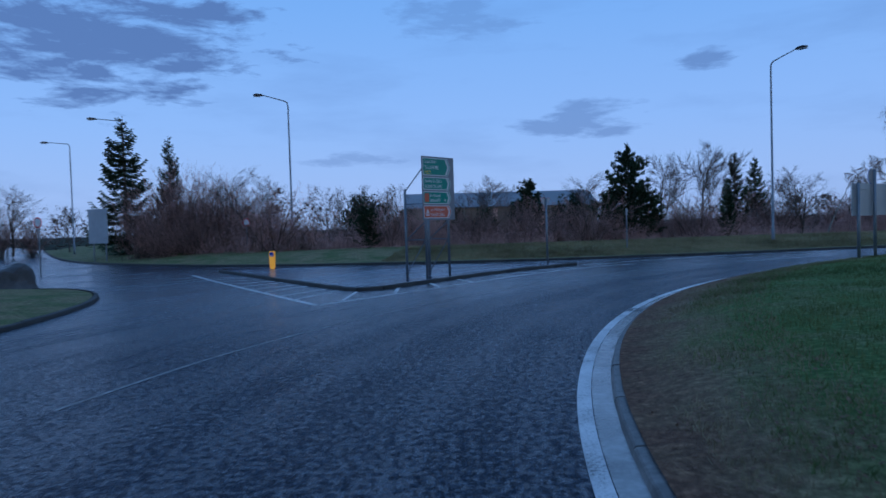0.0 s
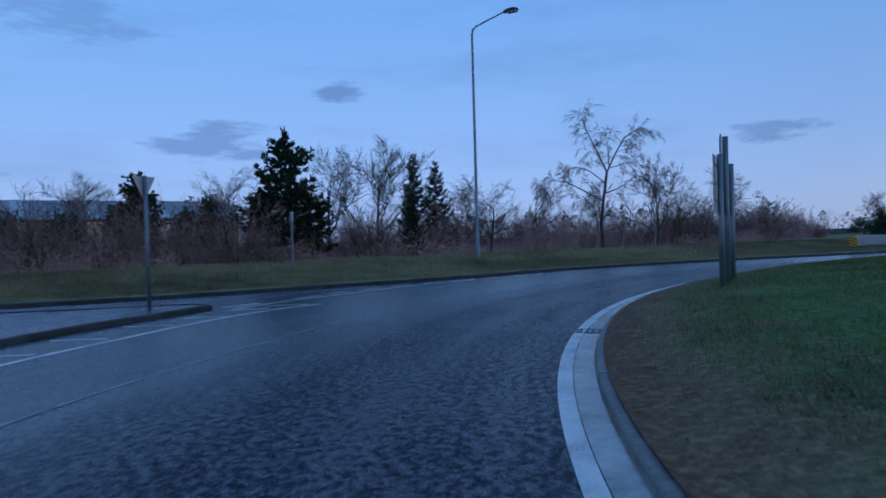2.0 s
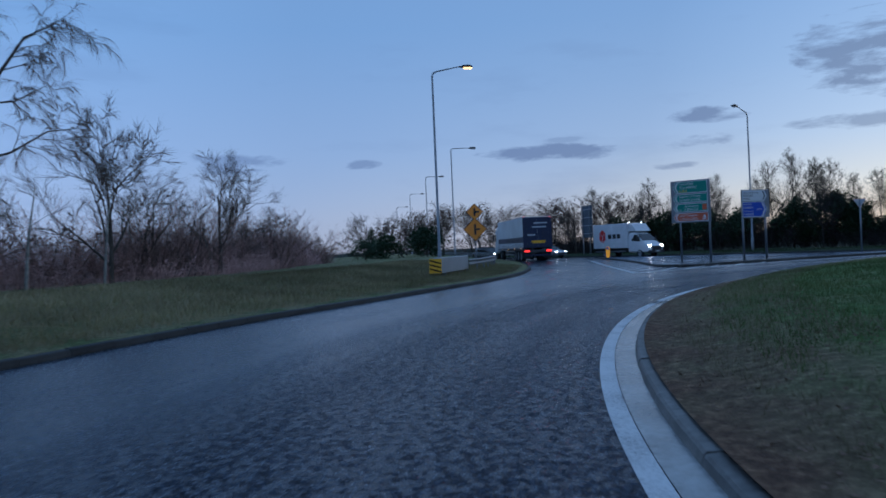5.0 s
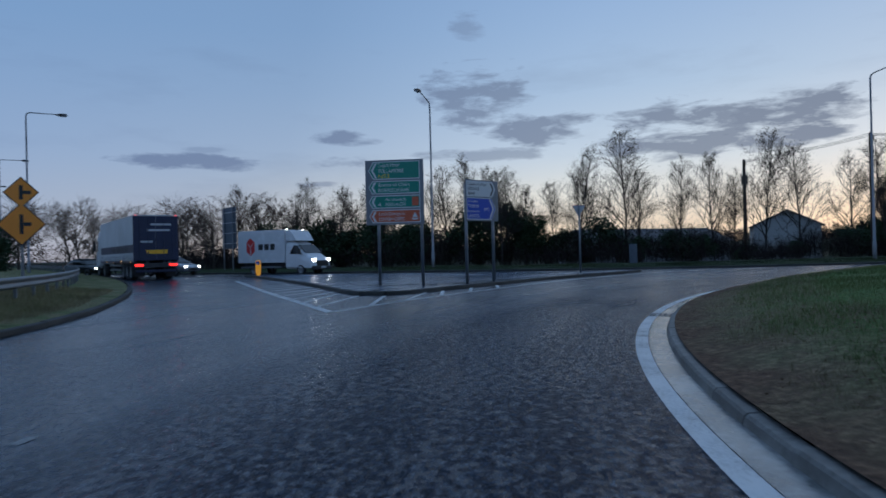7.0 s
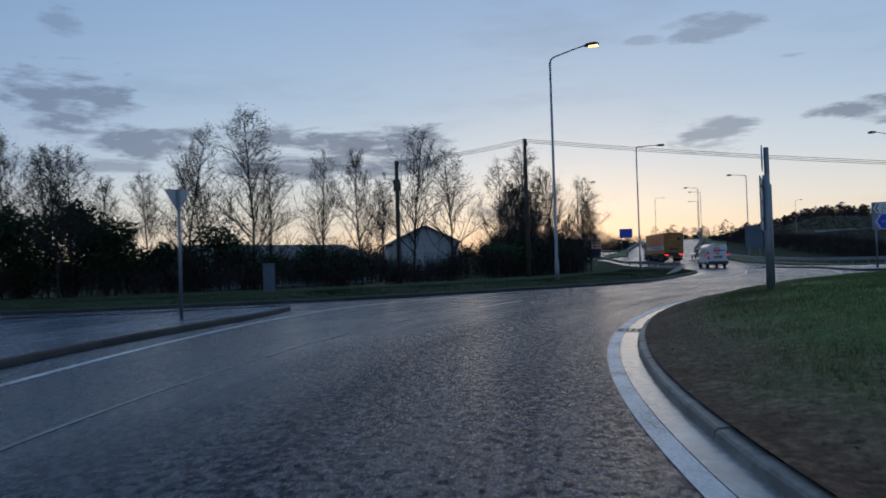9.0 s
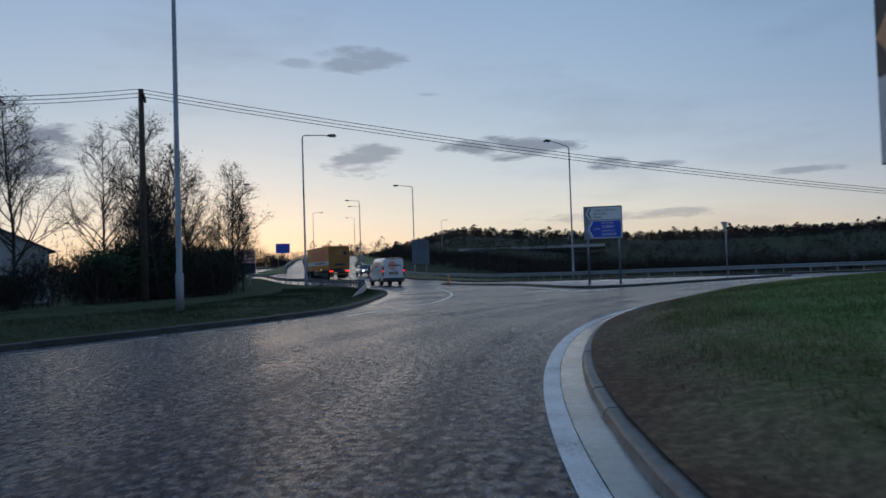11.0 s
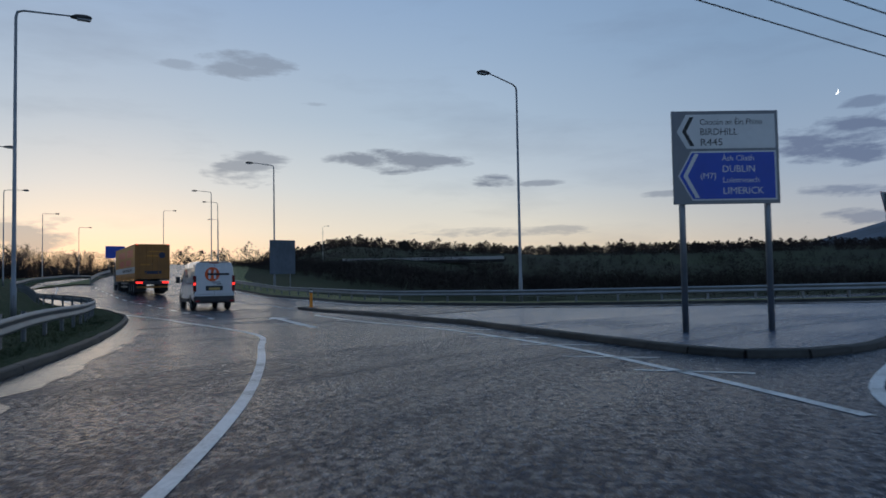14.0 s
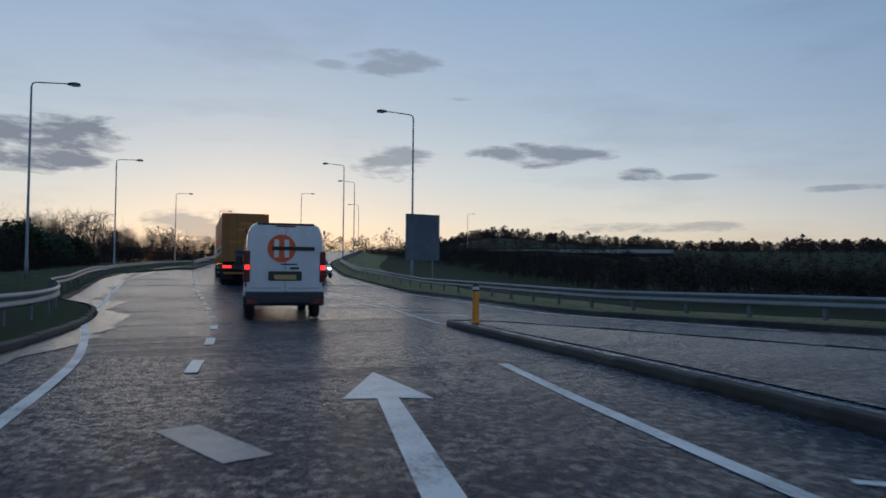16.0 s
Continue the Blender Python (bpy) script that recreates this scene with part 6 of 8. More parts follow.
def thicket(seed, mat=BRUSH):
    """A many-stemmed shrub: long stems that rise from one foot and arch out, with fine side twigs."""
    if (seed, mat.name) in FOUNTAINS:
        return FOUNTAINS[(seed, mat.name)]
    rnd = random.Random(seed + 50)
    sv, sf, wv, wf = [], [], [], []

    def blade(p, q, w):
        o = (q - p).orthogonal().normalized()
        o.rotate(Matrix.Rotation(rnd.uniform(0, 6.28), 3, (q - p).normalized()))
        k = len(wv)
        wv.extend([p - o * w, p + o * w, q])
        wf.append((k, k + 1, k + 2))
    for _ in range(58):
        ang, lean = rnd.uniform(0, 2 * math.pi), abs(rnd.gauss(0, 0.36))
        out = Vector((math.cos(ang), math.sin(ang), 0))
        p = Vector((rnd.gauss(0, 0.35), rnd.gauss(0, 0.35), -0.1))
        d = (Vector((0, 0, 1)) + out * lean).normalized()
        h = 4.0 * rnd.uniform(0.45, 1.0) * (1 - 0.25 * lean)
        pts = [p]
        for i in range(5):
            d = (d + out * 0.07 * (1 + lean) + Vector((rnd.gauss(0, 0.07), rnd.gauss(0, 0.07), 0))).normalized()
            p = p + d * h / 5
            pts.append(p)
        r = rnd.uniform(0.010, 0.028)
        base = len(sv)
        for i, q in enumerate(pts):
            for k in range(3):
                w = 2.1 * k
                sv.append(q + Vector((math.cos(w), math.sin(w), 0)) * (r * (1 - 0.17 * i) + 0.002))
        for i in range(5):
            for k in range(3):
                sf.append((base + i * 3 + k, base + i * 3 + (k + 1) % 3, base + i * 3 + 3 + (k + 1) % 3, base + i * 3 + 3 + k))
        for _k in range(10):
            s = rnd.uniform(0.6, 4.999)
            i = int(s)
            q = pts[i].lerp(pts[i + 1], s - i)
            e = q + (d + Vector((rnd.gauss(0, 0.55), rnd.gauss(0, 0.55), rnd.gauss(0.1, 0.3)))).normalized() * rnd.uniform(0.35, 0.95)
            blade(q, e, 0.009)
            for _j in range(5):
                g = q.lerp(e, rnd.uniform(0.15, 1))
                blade(g, g + (d + Vector((rnd.gauss(0, 0.8), rnd.gauss(0, 0.8), rnd.gauss(0.1, 0.5)))).normalized() * rnd.uniform(0.15, 0.42), 0.006)
    k = 4.0 / max(v.z for v in wv)
    FOUNTAINS[(seed, mat.name)] = (mesh_from("thicket_stems", [v * k for v in sv], sf, BARK, True), mesh_from("thicket_twigs", [v * k for v in wv], wf, mat), None)
    return FOUNTAINS[(seed, mat.name)]


def tufts(v, f, rnd, c, d, count, length):
    """A tuft of needles that points along d."""
    for _ in range(count):
        a_ = (d + Vector((rnd.gauss(0, 0.6), rnd.gauss(0, 0.6), rnd.gauss(0.1, 0.5)))).normalized() * length * rnd.uniform(0.6, 1.2)
        b_ = a_.orthogonal().normalized()
        b_.rotate(Matrix.Rotation(rnd.uniform(0, 6.28), 3, a_.normalized()))
        k = len(v)
        v += [c, c + a_ * 0.45 + b_ * 0.05, c + a_, c + a_ * 0.45 - b_ * 0.05]
        f += [(k, k + 1, k + 2, k + 3)]


def pine(seed, wide=2.0, top=8.0):
    """A ragged pine: upswept limbs with dense tufts toward their ends, and an uneven broken top."""
    key = ("pine", seed)
    if key not in TREE_KINDS:
        rnd = random.Random(seed)
        limbs, v, f = [], [], []
        bm = tube(bmesh.new(), [(0, 0, -0.3), (0.1, 0, top * 0.45), (0.0, 0.1, top * 0.93)], [0.17, 0.11, 0.02], 7)
        for k in range(92):
            s = 0.10 + 0.86 * (k + rnd.random()) / 92
            ang = rnd.uniform(0, 2 * math.pi)
            out = Vector((math.cos(ang), math.sin(ang), 0))
            reach = wide * (1.0 if s < 0.6 else 1.0 - 1.5 * (s - 0.6)) * rnd.uniform(0.45, 1.1)
            p = Vector((0.05, 0.05, s * top * 0.93))
            m_ = p + out * reach * 0.6 + Vector((0, 0, reach * 0.15))
            e = p + out * reach + Vector((0, 0, reach * rnd.uniform(0.35, 0.75)))
            tube(bm, [p, m_, e], [0.03, 0.02, 0.006], 4)
            n = max(4, int(reach / 0.13))
            for i in range(n):
                t_ = 0.25 + 0.75 * i / n
                c = p.lerp(m_, t_ / 0.6) if t_ < 0.6 else m_.lerp(e, (t_ - 0.6) / 0.4)
                c = c + Vector((rnd.gauss(0, 0.13), rnd.gauss(0, 0.13), rnd.gauss(0, 0.10)))
                tufts(v, f, rnd, c, (out * 0.6 + Vector((0, 0, 0.8))).normalized(), 11, 0.34)
        for c in range(7):
            tufts(v, f, rnd, Vector((0, 0.1, top * (0.84 + 0.02 * c))), Vector((0, 0, 1)), 8, 0.4)
        bm.normal_update()
        ob = part("stem", bm, BARK)
        me = ob.data
        bpy.data.objects.remove(ob)
        TREE_KINDS[key] = (me, mesh_from("pine_needles", v, f, NEEDLE), None)
    return TREE_KINDS[key]


def spruce(seed, wide=3.0, top=10.5):
    """A broad spruce: separate tiers of long boughs that dip and lift at their tips, hung with sprays, sky between them."""
    key = ("spruce", seed)
    if key not in TREE_KINDS:
        rnd = random.Random(seed)
        v, f = [], []
        bm = tube(bmesh.new(), [(0, 0, -0.3), (0, 0, top * 0.5), (0, 0, top)], [0.2, 0.12, 0.015], 7)
        z = top * 0.06
        while z < top * 0.97:
            s = z / top
            reach = wide * (1 - s) ** 0.8 + 0.12
            for k in range(6):
                ang = rnd.uniform(0, 2 * math.pi)
                out, side = Vector((math.cos(ang), math.sin(ang), 0)), Vector((-math.sin(ang), math.cos(ang), 0))
                r = reach * rnd.uniform(0.55, 1.15)
                n = max(4, int(r / 0.12))
                zz = z + rnd.gauss(0, 0.12)
                last = None
                for i in range(n + 1):
                    t_ = i / n
                    c = Vector((0, 0, zz)) + out * r * t_ + Vector((0, 0, r * (0.10 * t_ - 0.30 * math.sin(math.pi * t_) * 0.6 + 0.16 * t_ ** 3)))
                    for sg in (-1, 1):
                        l = (0.16 + 0.34 * math.sin(math.pi * min(1, 0.2 + 0.8 * (1 - t_)))) * min(1, r)
                        a_ = (out * 0.6 + side * sg + Vector((0, 0, rnd.uniform(-0.7, 0.0)))).normalized() * l
                        b_ = out * 0.05 + Vector((0, 0, 0.02))
                        q = len(v)
                        v += [c - b_, c + b_, c + a_ * 0.7 + b_, c + a_, c + a_ * 0.7 - b_]
                        f += [(q, q + 1, q + 2, q + 3, q + 4)]
                    q = len(v)
                    dn = Vector((rnd.gauss(0, 0.05), rnd.gauss(0, 0.05), -rnd.uniform(0.12, 0.34) * min(1, r)))
                    v += [c - out * 0.06, c + out * 0.06, c + dn]
                    f += [(q, q + 1, q + 2)]
            z += (0.42 - 0.18 * s) * rnd.uniform(0.8, 1.2)
        ob = part("stem", bm, BARK)
        me = ob.data
        bpy.data.objects.remove(ob)
        TREE_KINDS[key] = (me, mesh_from("spruce_needles", v, f, NEEDLE), None)
    return TREE_KINDS[key]


def evergreen(seed):
    """A dense round-headed evergreen shrub: clumps of small leaves on short stems."""
    key = ("evergreen", seed)
    if key not in TREE_KINDS:
        rnd = random.Random(seed)
        tv, tf, wv, wf = grow(seed, 3.0, spread=0.6, levels=2, kids=9, first=0.15, thick=0.02, twigs=3, side_len=0.62, sub=5)
        lv, lf = leaf_cards(seed, [w for w in wv[4::5]], 0.10, 15, 0.20)
        TREE_KINDS[key] = (mesh_from("evergreen_trunk", tv, tf, BARK, True), None, mesh_from("evergreen_leaves", lv, lf, NEEDLE))
    return TREE_KINDS[key]


rt = random.Random(7)
# north bank: single trees that stand out
tree("birch_tree", birch_mesh(), 35.6, 51.3, 0.5, -32, 1.0, "tall bare birch forking in two with hanging twigs")
for i, (x, y, top, sd) in enumerate([(22.2, 57.4, 8.4, 1), (42.2, 52.8, 7.2, 2), (52.3, 55.6, 7.0, 3), (34.0, 56.5, 5.8, 1), (28.6, 54.3, 5.4, 2), (-3.5, 61.1, 5.9, 3), (5.4, 71.1, 7.0, 1), (12.4, 56.4, 6.2, 2), (18.3, 56.5, 7.4, 3), (30.9, 59.5, 6.3, 1), (46.5, 55.0, 5.6, 2), (57.5, 58.5, 5.0, 3), (39.5, 55.5, 5.5, 3), (64, 60, 4.8, 1), (-16.2, 56.4, 7.6, 2), (-13.8, 57.6, 6.6, 3), (-8.5, 58, 5.8, 2), (-6, 58.5, 5.6, 1), (-46, 77, 8, 3), (-49.5, 74, 8.5, 1), (-44.5, 86, 6, 2), (-53, 78, 8, 2)]):
    tree("bare_tree", bare(sd), x, y, 0.3, rt.uniform(0, 360), top / 8.0, "leafless dark-branched tree behind the grass bank", sx=rt.uniform(0.95, 1.2))
for x, y, top, sx in [(-26.6, 61.0, 12.2, 1.0), (-22.6, 60.6, 10.4, 0.62)]:
    tree("spruce_tree", spruce(1), x, y, 0.2, rt.uniform(0, 360), top / 10.5, "tall dark spruce with separate lifted boughs", "conifers", sx=sx)
for x, y, top, sx in [(25.0, 57.9, 7.4, 0.75), (26.9, 58.4, 7.0, 0.8), (22.6, 53.8, 5.0, 0.7), (102, 70, 4.5, 1.0)]:
    tree("spruce_tree", spruce(2), x, y, 0.2, rt.uniform(0, 360), top / 10.5, "dark spruce standing among bare trees", "conifers", sx=sx)
for x, y, top, sx, sd in [(15.2, 54.5, 7.9, 0.95, 4), (13.9, 54.9, 4.6, 1.5, 5), (16.9, 55.2, 4.4, 1.4, 5), (8.0, 58.1, 5.7, 1.15, 5), (7.0, 57.5, 4.0, 1.1, 4), (10.2, 57, 3.6, 1.2, 4), (-4.8, 50.4, 3.6, 1.1, 5)]:
    tree("pine_tree", pine(sd), x, y, 0.2, rt.uniform(0, 360), top / 8.0, "ragged dark green pine standing over the hedge", "conifers", sx=sx)
for x, y, top, sx in [(97.5, 61.0, 3.8, 1.3), (99.5, 62.5, 3.4, 1.3), (91.5, 63.5, 3.0, 1.6), (88.5, 64.5, 2.6, 1.6), (-6.3, 60.0, 4.6, 0.8), (-4.9, 61.0, 4.0, 0.8), (-2.6, 60.0, 3.4, 0.9), (1.5, 57.0, 3.4, 0.8), (11.5, 58.2, 4.2, 0.7), (4.2, 56.6, 3.2, 0.8)]:
    tree("evergreen_bush", evergreen(3), x, y, 0.2, rt.uniform(0, 360), top / 3.0, "dark evergreen bush among bare thickets", "evergreens", sx=sx)
# pale leaning stems at the foot of the brush
for x, y, lx, ly in [(37.2, 51.2, 0.5, 0.2), (51.6, 55.4, -0.3, 0.3), (28.9, 51.4, 0.9, -0.3), (34.6, 50.9, 0.2, 0.0), (40.6, 51.6, 0.4, 0.1), (9.9, 54.4, 0.35, 0.1), (2.2, 53.4, 0.1, 0.0), (12.2, 53.6, -0.1, 0.1)]:
    bm = tube(bmesh.new(), [(0, 0, -0.2), (lx * 0.35, ly * 0.4, 0.9), (lx * 0.8, ly, 2.0), (lx * 1.5, ly * 1.4, 3.4)], [0.055, 0.05, 0.038, 0.012], 7)
    s = thing("birch_sapling", "thin pale birch stem leaning out of the thicket", "sapling", Matrix.Translation((x, y, land(x, y) + 0.45)), "saplings")
    part("stem", bm, BIRCH, s)


def belt(name, points, depth, height, per_metre, label, seed=0, offset=0.0, mat=TWIG):
    """A dense run of low brush: many slim stems and twigs, as one mass."""
    rnd = random.Random(seed)
    line = smooth_line(points, 0.5)
    n = normals_of(line)
    v, f = [], []
    for p, q in zip(line, n):
        for _ in range(max(1, int(per_metre * 0.5))):
            o = offset + rnd.random() * depth
            x, y = p + q * o + np.array([rnd.uniform(-0.4, 0.4), rnd.uniform(-0.4, 0.4)])
            h = height * (0.55 + 0.6 * noise.noise(Vector((x * 0.16, y * 0.16, seed))) + 0.35 * rnd.random()) * (0.6 + 0.4 * min(1, (o - offset) / max(0.1, depth * 0.35)))
            z = land(x, y) - 0.1
            h = max(0.5, h)
            a_ = Vector((x, y, z))
            for _k in range(8):
                l = h * rnd.uniform(0.45, 1.0)
                d = Vector((rnd.gauss(0, 0.28), rnd.gauss(0, 0.28), 1)).normalized()
                s = a_ + Vector((rnd.gauss(0, 0.25), rnd.gauss(0, 0.25), h * rnd.uniform(0, 0.5)))
                w = Vector((rnd.gauss(0, 1), rnd.gauss(0, 1), 0)).normalized() * rnd.uniform(0.008, 0.02)
                e = s + d * l * 0.75
                k = len(v)
                v += [s - w, s + w, e]
                f += [(k, k + 1, k + 2)]
                for _j in range(5):
                    b_ = s.lerp(e, rnd.uniform(0.2, 1))
                    g_ = Vector((rnd.gauss(0, 0.8), rnd.gauss(0, 0.8), rnd.uniform(0.0, 1.0))).normalized() * rnd.uniform(0.2, 0.55)
                    ww = g_.orthogonal().normalized() * 0.013
                    k = len(v)
                    v += [b_ - ww, b_ + ww, b_ + g_]
                    f += [(k, k + 1, k + 2)]
    return tagged(new(name, mesh_from(name, v, f, mat)), label, "hedge", kind="stuff")


belt("brush_north", [(-26, 62), (-16, 51.5), (-6, 49.5), (4, 50), (14, 51.8), (24, 52.5), (34, 52.6), (44, 52.8), (54, 55), (66, 59), (84, 66)], 6.0, 3.6, 22, "dense brown leafless thicket along the bank", 1, mat=BRUSH)
belt("brush_east", [(120, 60), (108, 48), (100, 36), (95, 24), (92, 14), (91.5, 6), (92, -2), (92, -10), (91.5, -17), (95, -23), (101, -30), (112, -40), (132, -59), (160, -91)], 8.0, 3.6, 21, "dense backlit undergrowth under the roadside trees", 2, mat=SCRUB_BACKLIT)
belt("brush_exit", [(118, -43.5), (134, -59.5), (168, -97), (196, -136), (216, -180), (232, -245)], 9.0, 7.0, 15, "tall backlit scrub on the bank beyond the slip road", 6, mat=SCRUB_BACKLIT)
belt("brush_south", [(150, -141), (128, -118), (112, -98), (98, -80), (88, -66), (78, -57), (66, -52), (52, -53), (40, -58), (26, -70)], 16.0, 2.6, 16, "backlit scrub below the road beyond the barrier", 3, mat=SCRUB_BACKLIT)
belt("brush_west", [(-30, 20), (-30, 30), (-36, 40), (-50, 52), (-70, 74)], 5.0, 3.0, 10, "leafless thicket beside the west road", 4, 3.0, BRUSH)

# rounded thickets that stand over the brush
line_n = smooth_line([(-24, 60), (-16, 53), (-6, 51.5), (4, 52), (14, 54), (24, 55), (34, 55.5), (44, 55.5), (54, 57), (66, 61), (80, 66)], 1.9)
for i, (x, y) in enumerate(line_n):
    big = 4.8 if x < -8 else 4.2 if x < 20 else 4.2
    tree("thicket_bush", thicket(1 + i % 4), x + rt.uniform(-1, 1), y + rt.uniform(-1.5, 2.5), 0.2, rt.uniform(0, 360), rt.uniform(0.75, 1.25) * big / 4.0, "dense leafless brown thicket on the bank", "thickets", sx=rt.uniform(0.9, 1.25))
for x, y, h in [(-21.5, 55.7, 7.4), (-20.3, 56.1, 7.8), (-19.1, 55.8, 7.4), (-17.8, 56.0, 7.0), (-16.2, 56.6, 6.4), (-14.6, 56.4, 5.4), (-22.6, 54.2, 5.0), (-18.4, 53.6, 5.4), (-16.4, 53.4, 5.0), (-20.4, 53.2, 4.8), (-19.7, 57.2, 8.4), (-18.5, 57.0, 8.0), (-20.9, 57.0, 8.0), (-17.2, 57.2, 7.2), (-15.4, 55.4, 6.0), (-13.6, 55.0, 5.6), (-21.8, 54.6, 6.0), (-47, 76, 6.5), (-50, 73, 6.8), (-53, 75.5, 6.5), (-45, 79, 6.0), (-51, 69.5, 6.0)]:
    tree("thicket_bush", thicket(1 + int(h * 10) % 4), x, y, 0.1, rt.uniform(0, 360), h / 4.0, "tall dense leafless brown thicket beside the west road", "thickets", sx=0.85)
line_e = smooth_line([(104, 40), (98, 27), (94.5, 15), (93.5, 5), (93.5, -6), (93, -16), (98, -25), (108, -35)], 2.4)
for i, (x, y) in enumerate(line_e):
    tree("thicket_bush", thicket(1 + i % 4, SCRUB_BACKLIT), x + rt.uniform(-1, 2), y + rt.uniform(-1, 1), 0.0, rt.uniform(0, 360), rt.uniform(0.7, 1.05) * (0.5 if -7 < y < 1.5 else 1.0), "backlit leafless thicket under the tree belt", "thickets", sx=rt.uniform(1.0, 1.3))

for i, (x, y, h) in enumerate([(99.5, 27, 4.4), (97.6, 22, 4.8), (101.5, 31, 4.6), (95.8, 17.5, 4.2), (103.6, 35, 4.6), (98.2, 19.5, 5.2), (106, 40, 4.4)]):
    tree("evergreen_bush", evergreen(3 + i % 2), x, y, -0.1, i * 47, h / 3.0, "tall dark evergreen bush in the tree belt", "evergreens", sx=1.1)
for i, (x, y) in enumerate(smooth_line([(105, 41), (99, 29), (95.5, 17), (94.5, 6), (94.5, -6), (94, -15), (98, -24), (106, -33)], 3.1)):
    tall = 3.5 if y > 12 else 1.5 if -7 < y < 1.5 else 2.5 if y > -12 else 3.0
    tree("evergreen_bush", evergreen(3 + i % 2), x + rt.uniform(-0.8, 1.6), y + rt.uniform(-1, 1), -0.1, rt.uniform(0, 360), tall * rt.uniform(0.75, 1.15) / 3.0, "dense dark evergreen bush under the slim trees", "evergreens", sx=rt.uniform(1.1, 1.5))

# east belt: slim alders and poplars
for i, (x, y, top) in enumerate([(100.2, 22.5, 10.3), (97.4, 17.6, 7.2), (94.1, 14.0, 10.2), (94.9, 9.6, 11.8), (95.3, 4.2, 9.4), (95.4, 1.1, 9.9), (98.9, -6.1, 12.4), (94.8, -6.8, 10.6), (94.0, -11.3, 9.8), (93.3, -14.5, 11.0), (91.9, -19.0, 8.4), (92.2, 21.2, 8.0), (97.5, 26, 7.6), (101.2, 33.6, 7.6), (97, 12, 8.2), (98, 7, 8.6), (97, -2, 8.4), (96.5, -17, 7.6), (94.6, -23.6, 7.2), (99.5, 29.5, 8.2), (96, 19.8, 8.6), (104, 38, 7.2), (93, -16.8, 9.5), (98.6, -28.6, 6.4), (106, -34, 6.2), (113, -39.5, 6.8), (121, -47, 6.0), (131, -56, 6.6), (102.5, 36.5, 8.4), (98.6, 24.2, 9.0), (103, 30, 8.0), (96.2, 15.6, 7.4), (106, 43, 8.2), (100.8, 20, 9.2)]):
    tree("alder_tree", slender(1 + i % 4), x, y, 0.0, rt.uniform(0, 360), top / 10.0, "slim bare alder with fine twigs and a few dry leaves", "tree belt", sx=rt.uniform(0.9, 1.15))
# beside the exit road
for i, (x, y) in enumerate(smooth_line([(108, -34), (119, -44), (136, -60), (154, -80), (172, -100), (200, -136), (220, -178), (236, -236)], 5.5)):
    if x < 128:
        tree("alder_tree", slender(1 + i % 4), x + rt.uniform(0, 4), y + rt.uniform(0, 4), land(x, y) - 0.2, rt.uniform(0, 360), rt.uniform(1.0, 1.3), "slim bare alder on the dark bank", "tree belt", sx=1.1)
    else:
        tree("bare_tree", bare_far(1 + i % 3), x + rt.uniform(0, 5), y + rt.uniform(0, 4), land(x, y) - 0.2, rt.uniform(0, 360), (rt.uniform(5.0, 7.0) if x < 165 else rt.uniform(7, 10)) / 8.0, "leafless dark tree beyond the crash barrier", sx=1.15)
    if i % 2 == 0 and 3 < i < 18:
        tree("evergreen_bush", evergreen(3 + i % 2), x + rt.uniform(-1, 3), y + rt.uniform(-1, 3), land(x, y) - 0.1, rt.uniform(0, 360), rt.uniform(1.2, 1.7), "dense dark evergreen bush beyond the barrier", "evergreens", sx=1.4)
# behind the north-east arm
for i in range(26):
    s = i / 25
    x, y = 122 - 14 * s + rt.uniform(-4, 4), 78 - 42 * s + rt.uniform(-3, 3)
    tree("bare_tree", bare_far(1 + i % 3), x, y, -0.2, rt.uniform(0, 360), rt.uniform(0.85, 1.1), "large leafless tree in a row beyond the road", sx=1.1)


def wood(name, n, ring, arc, size, label, seed, mat=SCRUB_BACKLIT):
    """A far wood or hedge line: crowns built of loose twig clumps on stems, as one mass."""
    rnd = random.Random(seed)
    v, f = [], []
    for _ in range(n):
        ang, r = radians(rnd.uniform(*arc)), rnd.uniform(*ring)
        x, y = MID.x + r * math.cos(ang), MID.y + r * math.sin(ang)
        z = far_height(x, y)
        h = size * (0.85 + 0.55 * noise.noise(Vector((x * 0.011, y * 0.011, seed)))) * rnd.uniform(0.8, 1.15) * (1.35 if rnd.random() < 0.05 else 1.0)
        for _k in range(165):
            t_ = rnd.random() ** 0.9
            wd = h * 0.45 * math.sin(math.pi * min(1, 0.25 + 0.75 * t_)) + 0.12 * h * (1 - t_) + 0.05
            c = Vector((x + rnd.gauss(0, wd * 0.6), y + rnd.gauss(0, wd * 0.6), z + h * t_ * 0.9))
            a_ = Vector((rnd.gauss(0, 0.6), rnd.gauss(0, 0.6), rnd.gauss(0.25, 0.5))).normalized() * h * rnd.uniform(0.05, 0.11)
            b_ = Vector((rnd.gauss(0, 1), rnd.gauss(0, 1), rnd.gauss(0, 0.6))).normalized() * h * rnd.uniform(0.014, 0.030) * (3.0 if ring[0] > 300 else 1.0)
            k = len(v)
            v += [c - b_, c + b_, c + a_]
            f += [(k, k + 1, k + 2)]
    return tagged(new(name, mesh_from(name, v, f, mat)), label, "woodland", kind="stuff")


wood("far_wood", 1400, (620, 900), (-175, -30), 9.0, "backlit tree line on the far rise", 15)
wood("far_wood", 1900, (360, 620), (-175, -50), 6.5, "backlit wooded skyline across the valley", 11)
wood("far_wood", 1300, (170, 340), (-175, -60), 3.6, "backlit hedges and scrub across the valley", 12)
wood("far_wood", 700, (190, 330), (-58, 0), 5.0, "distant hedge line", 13)
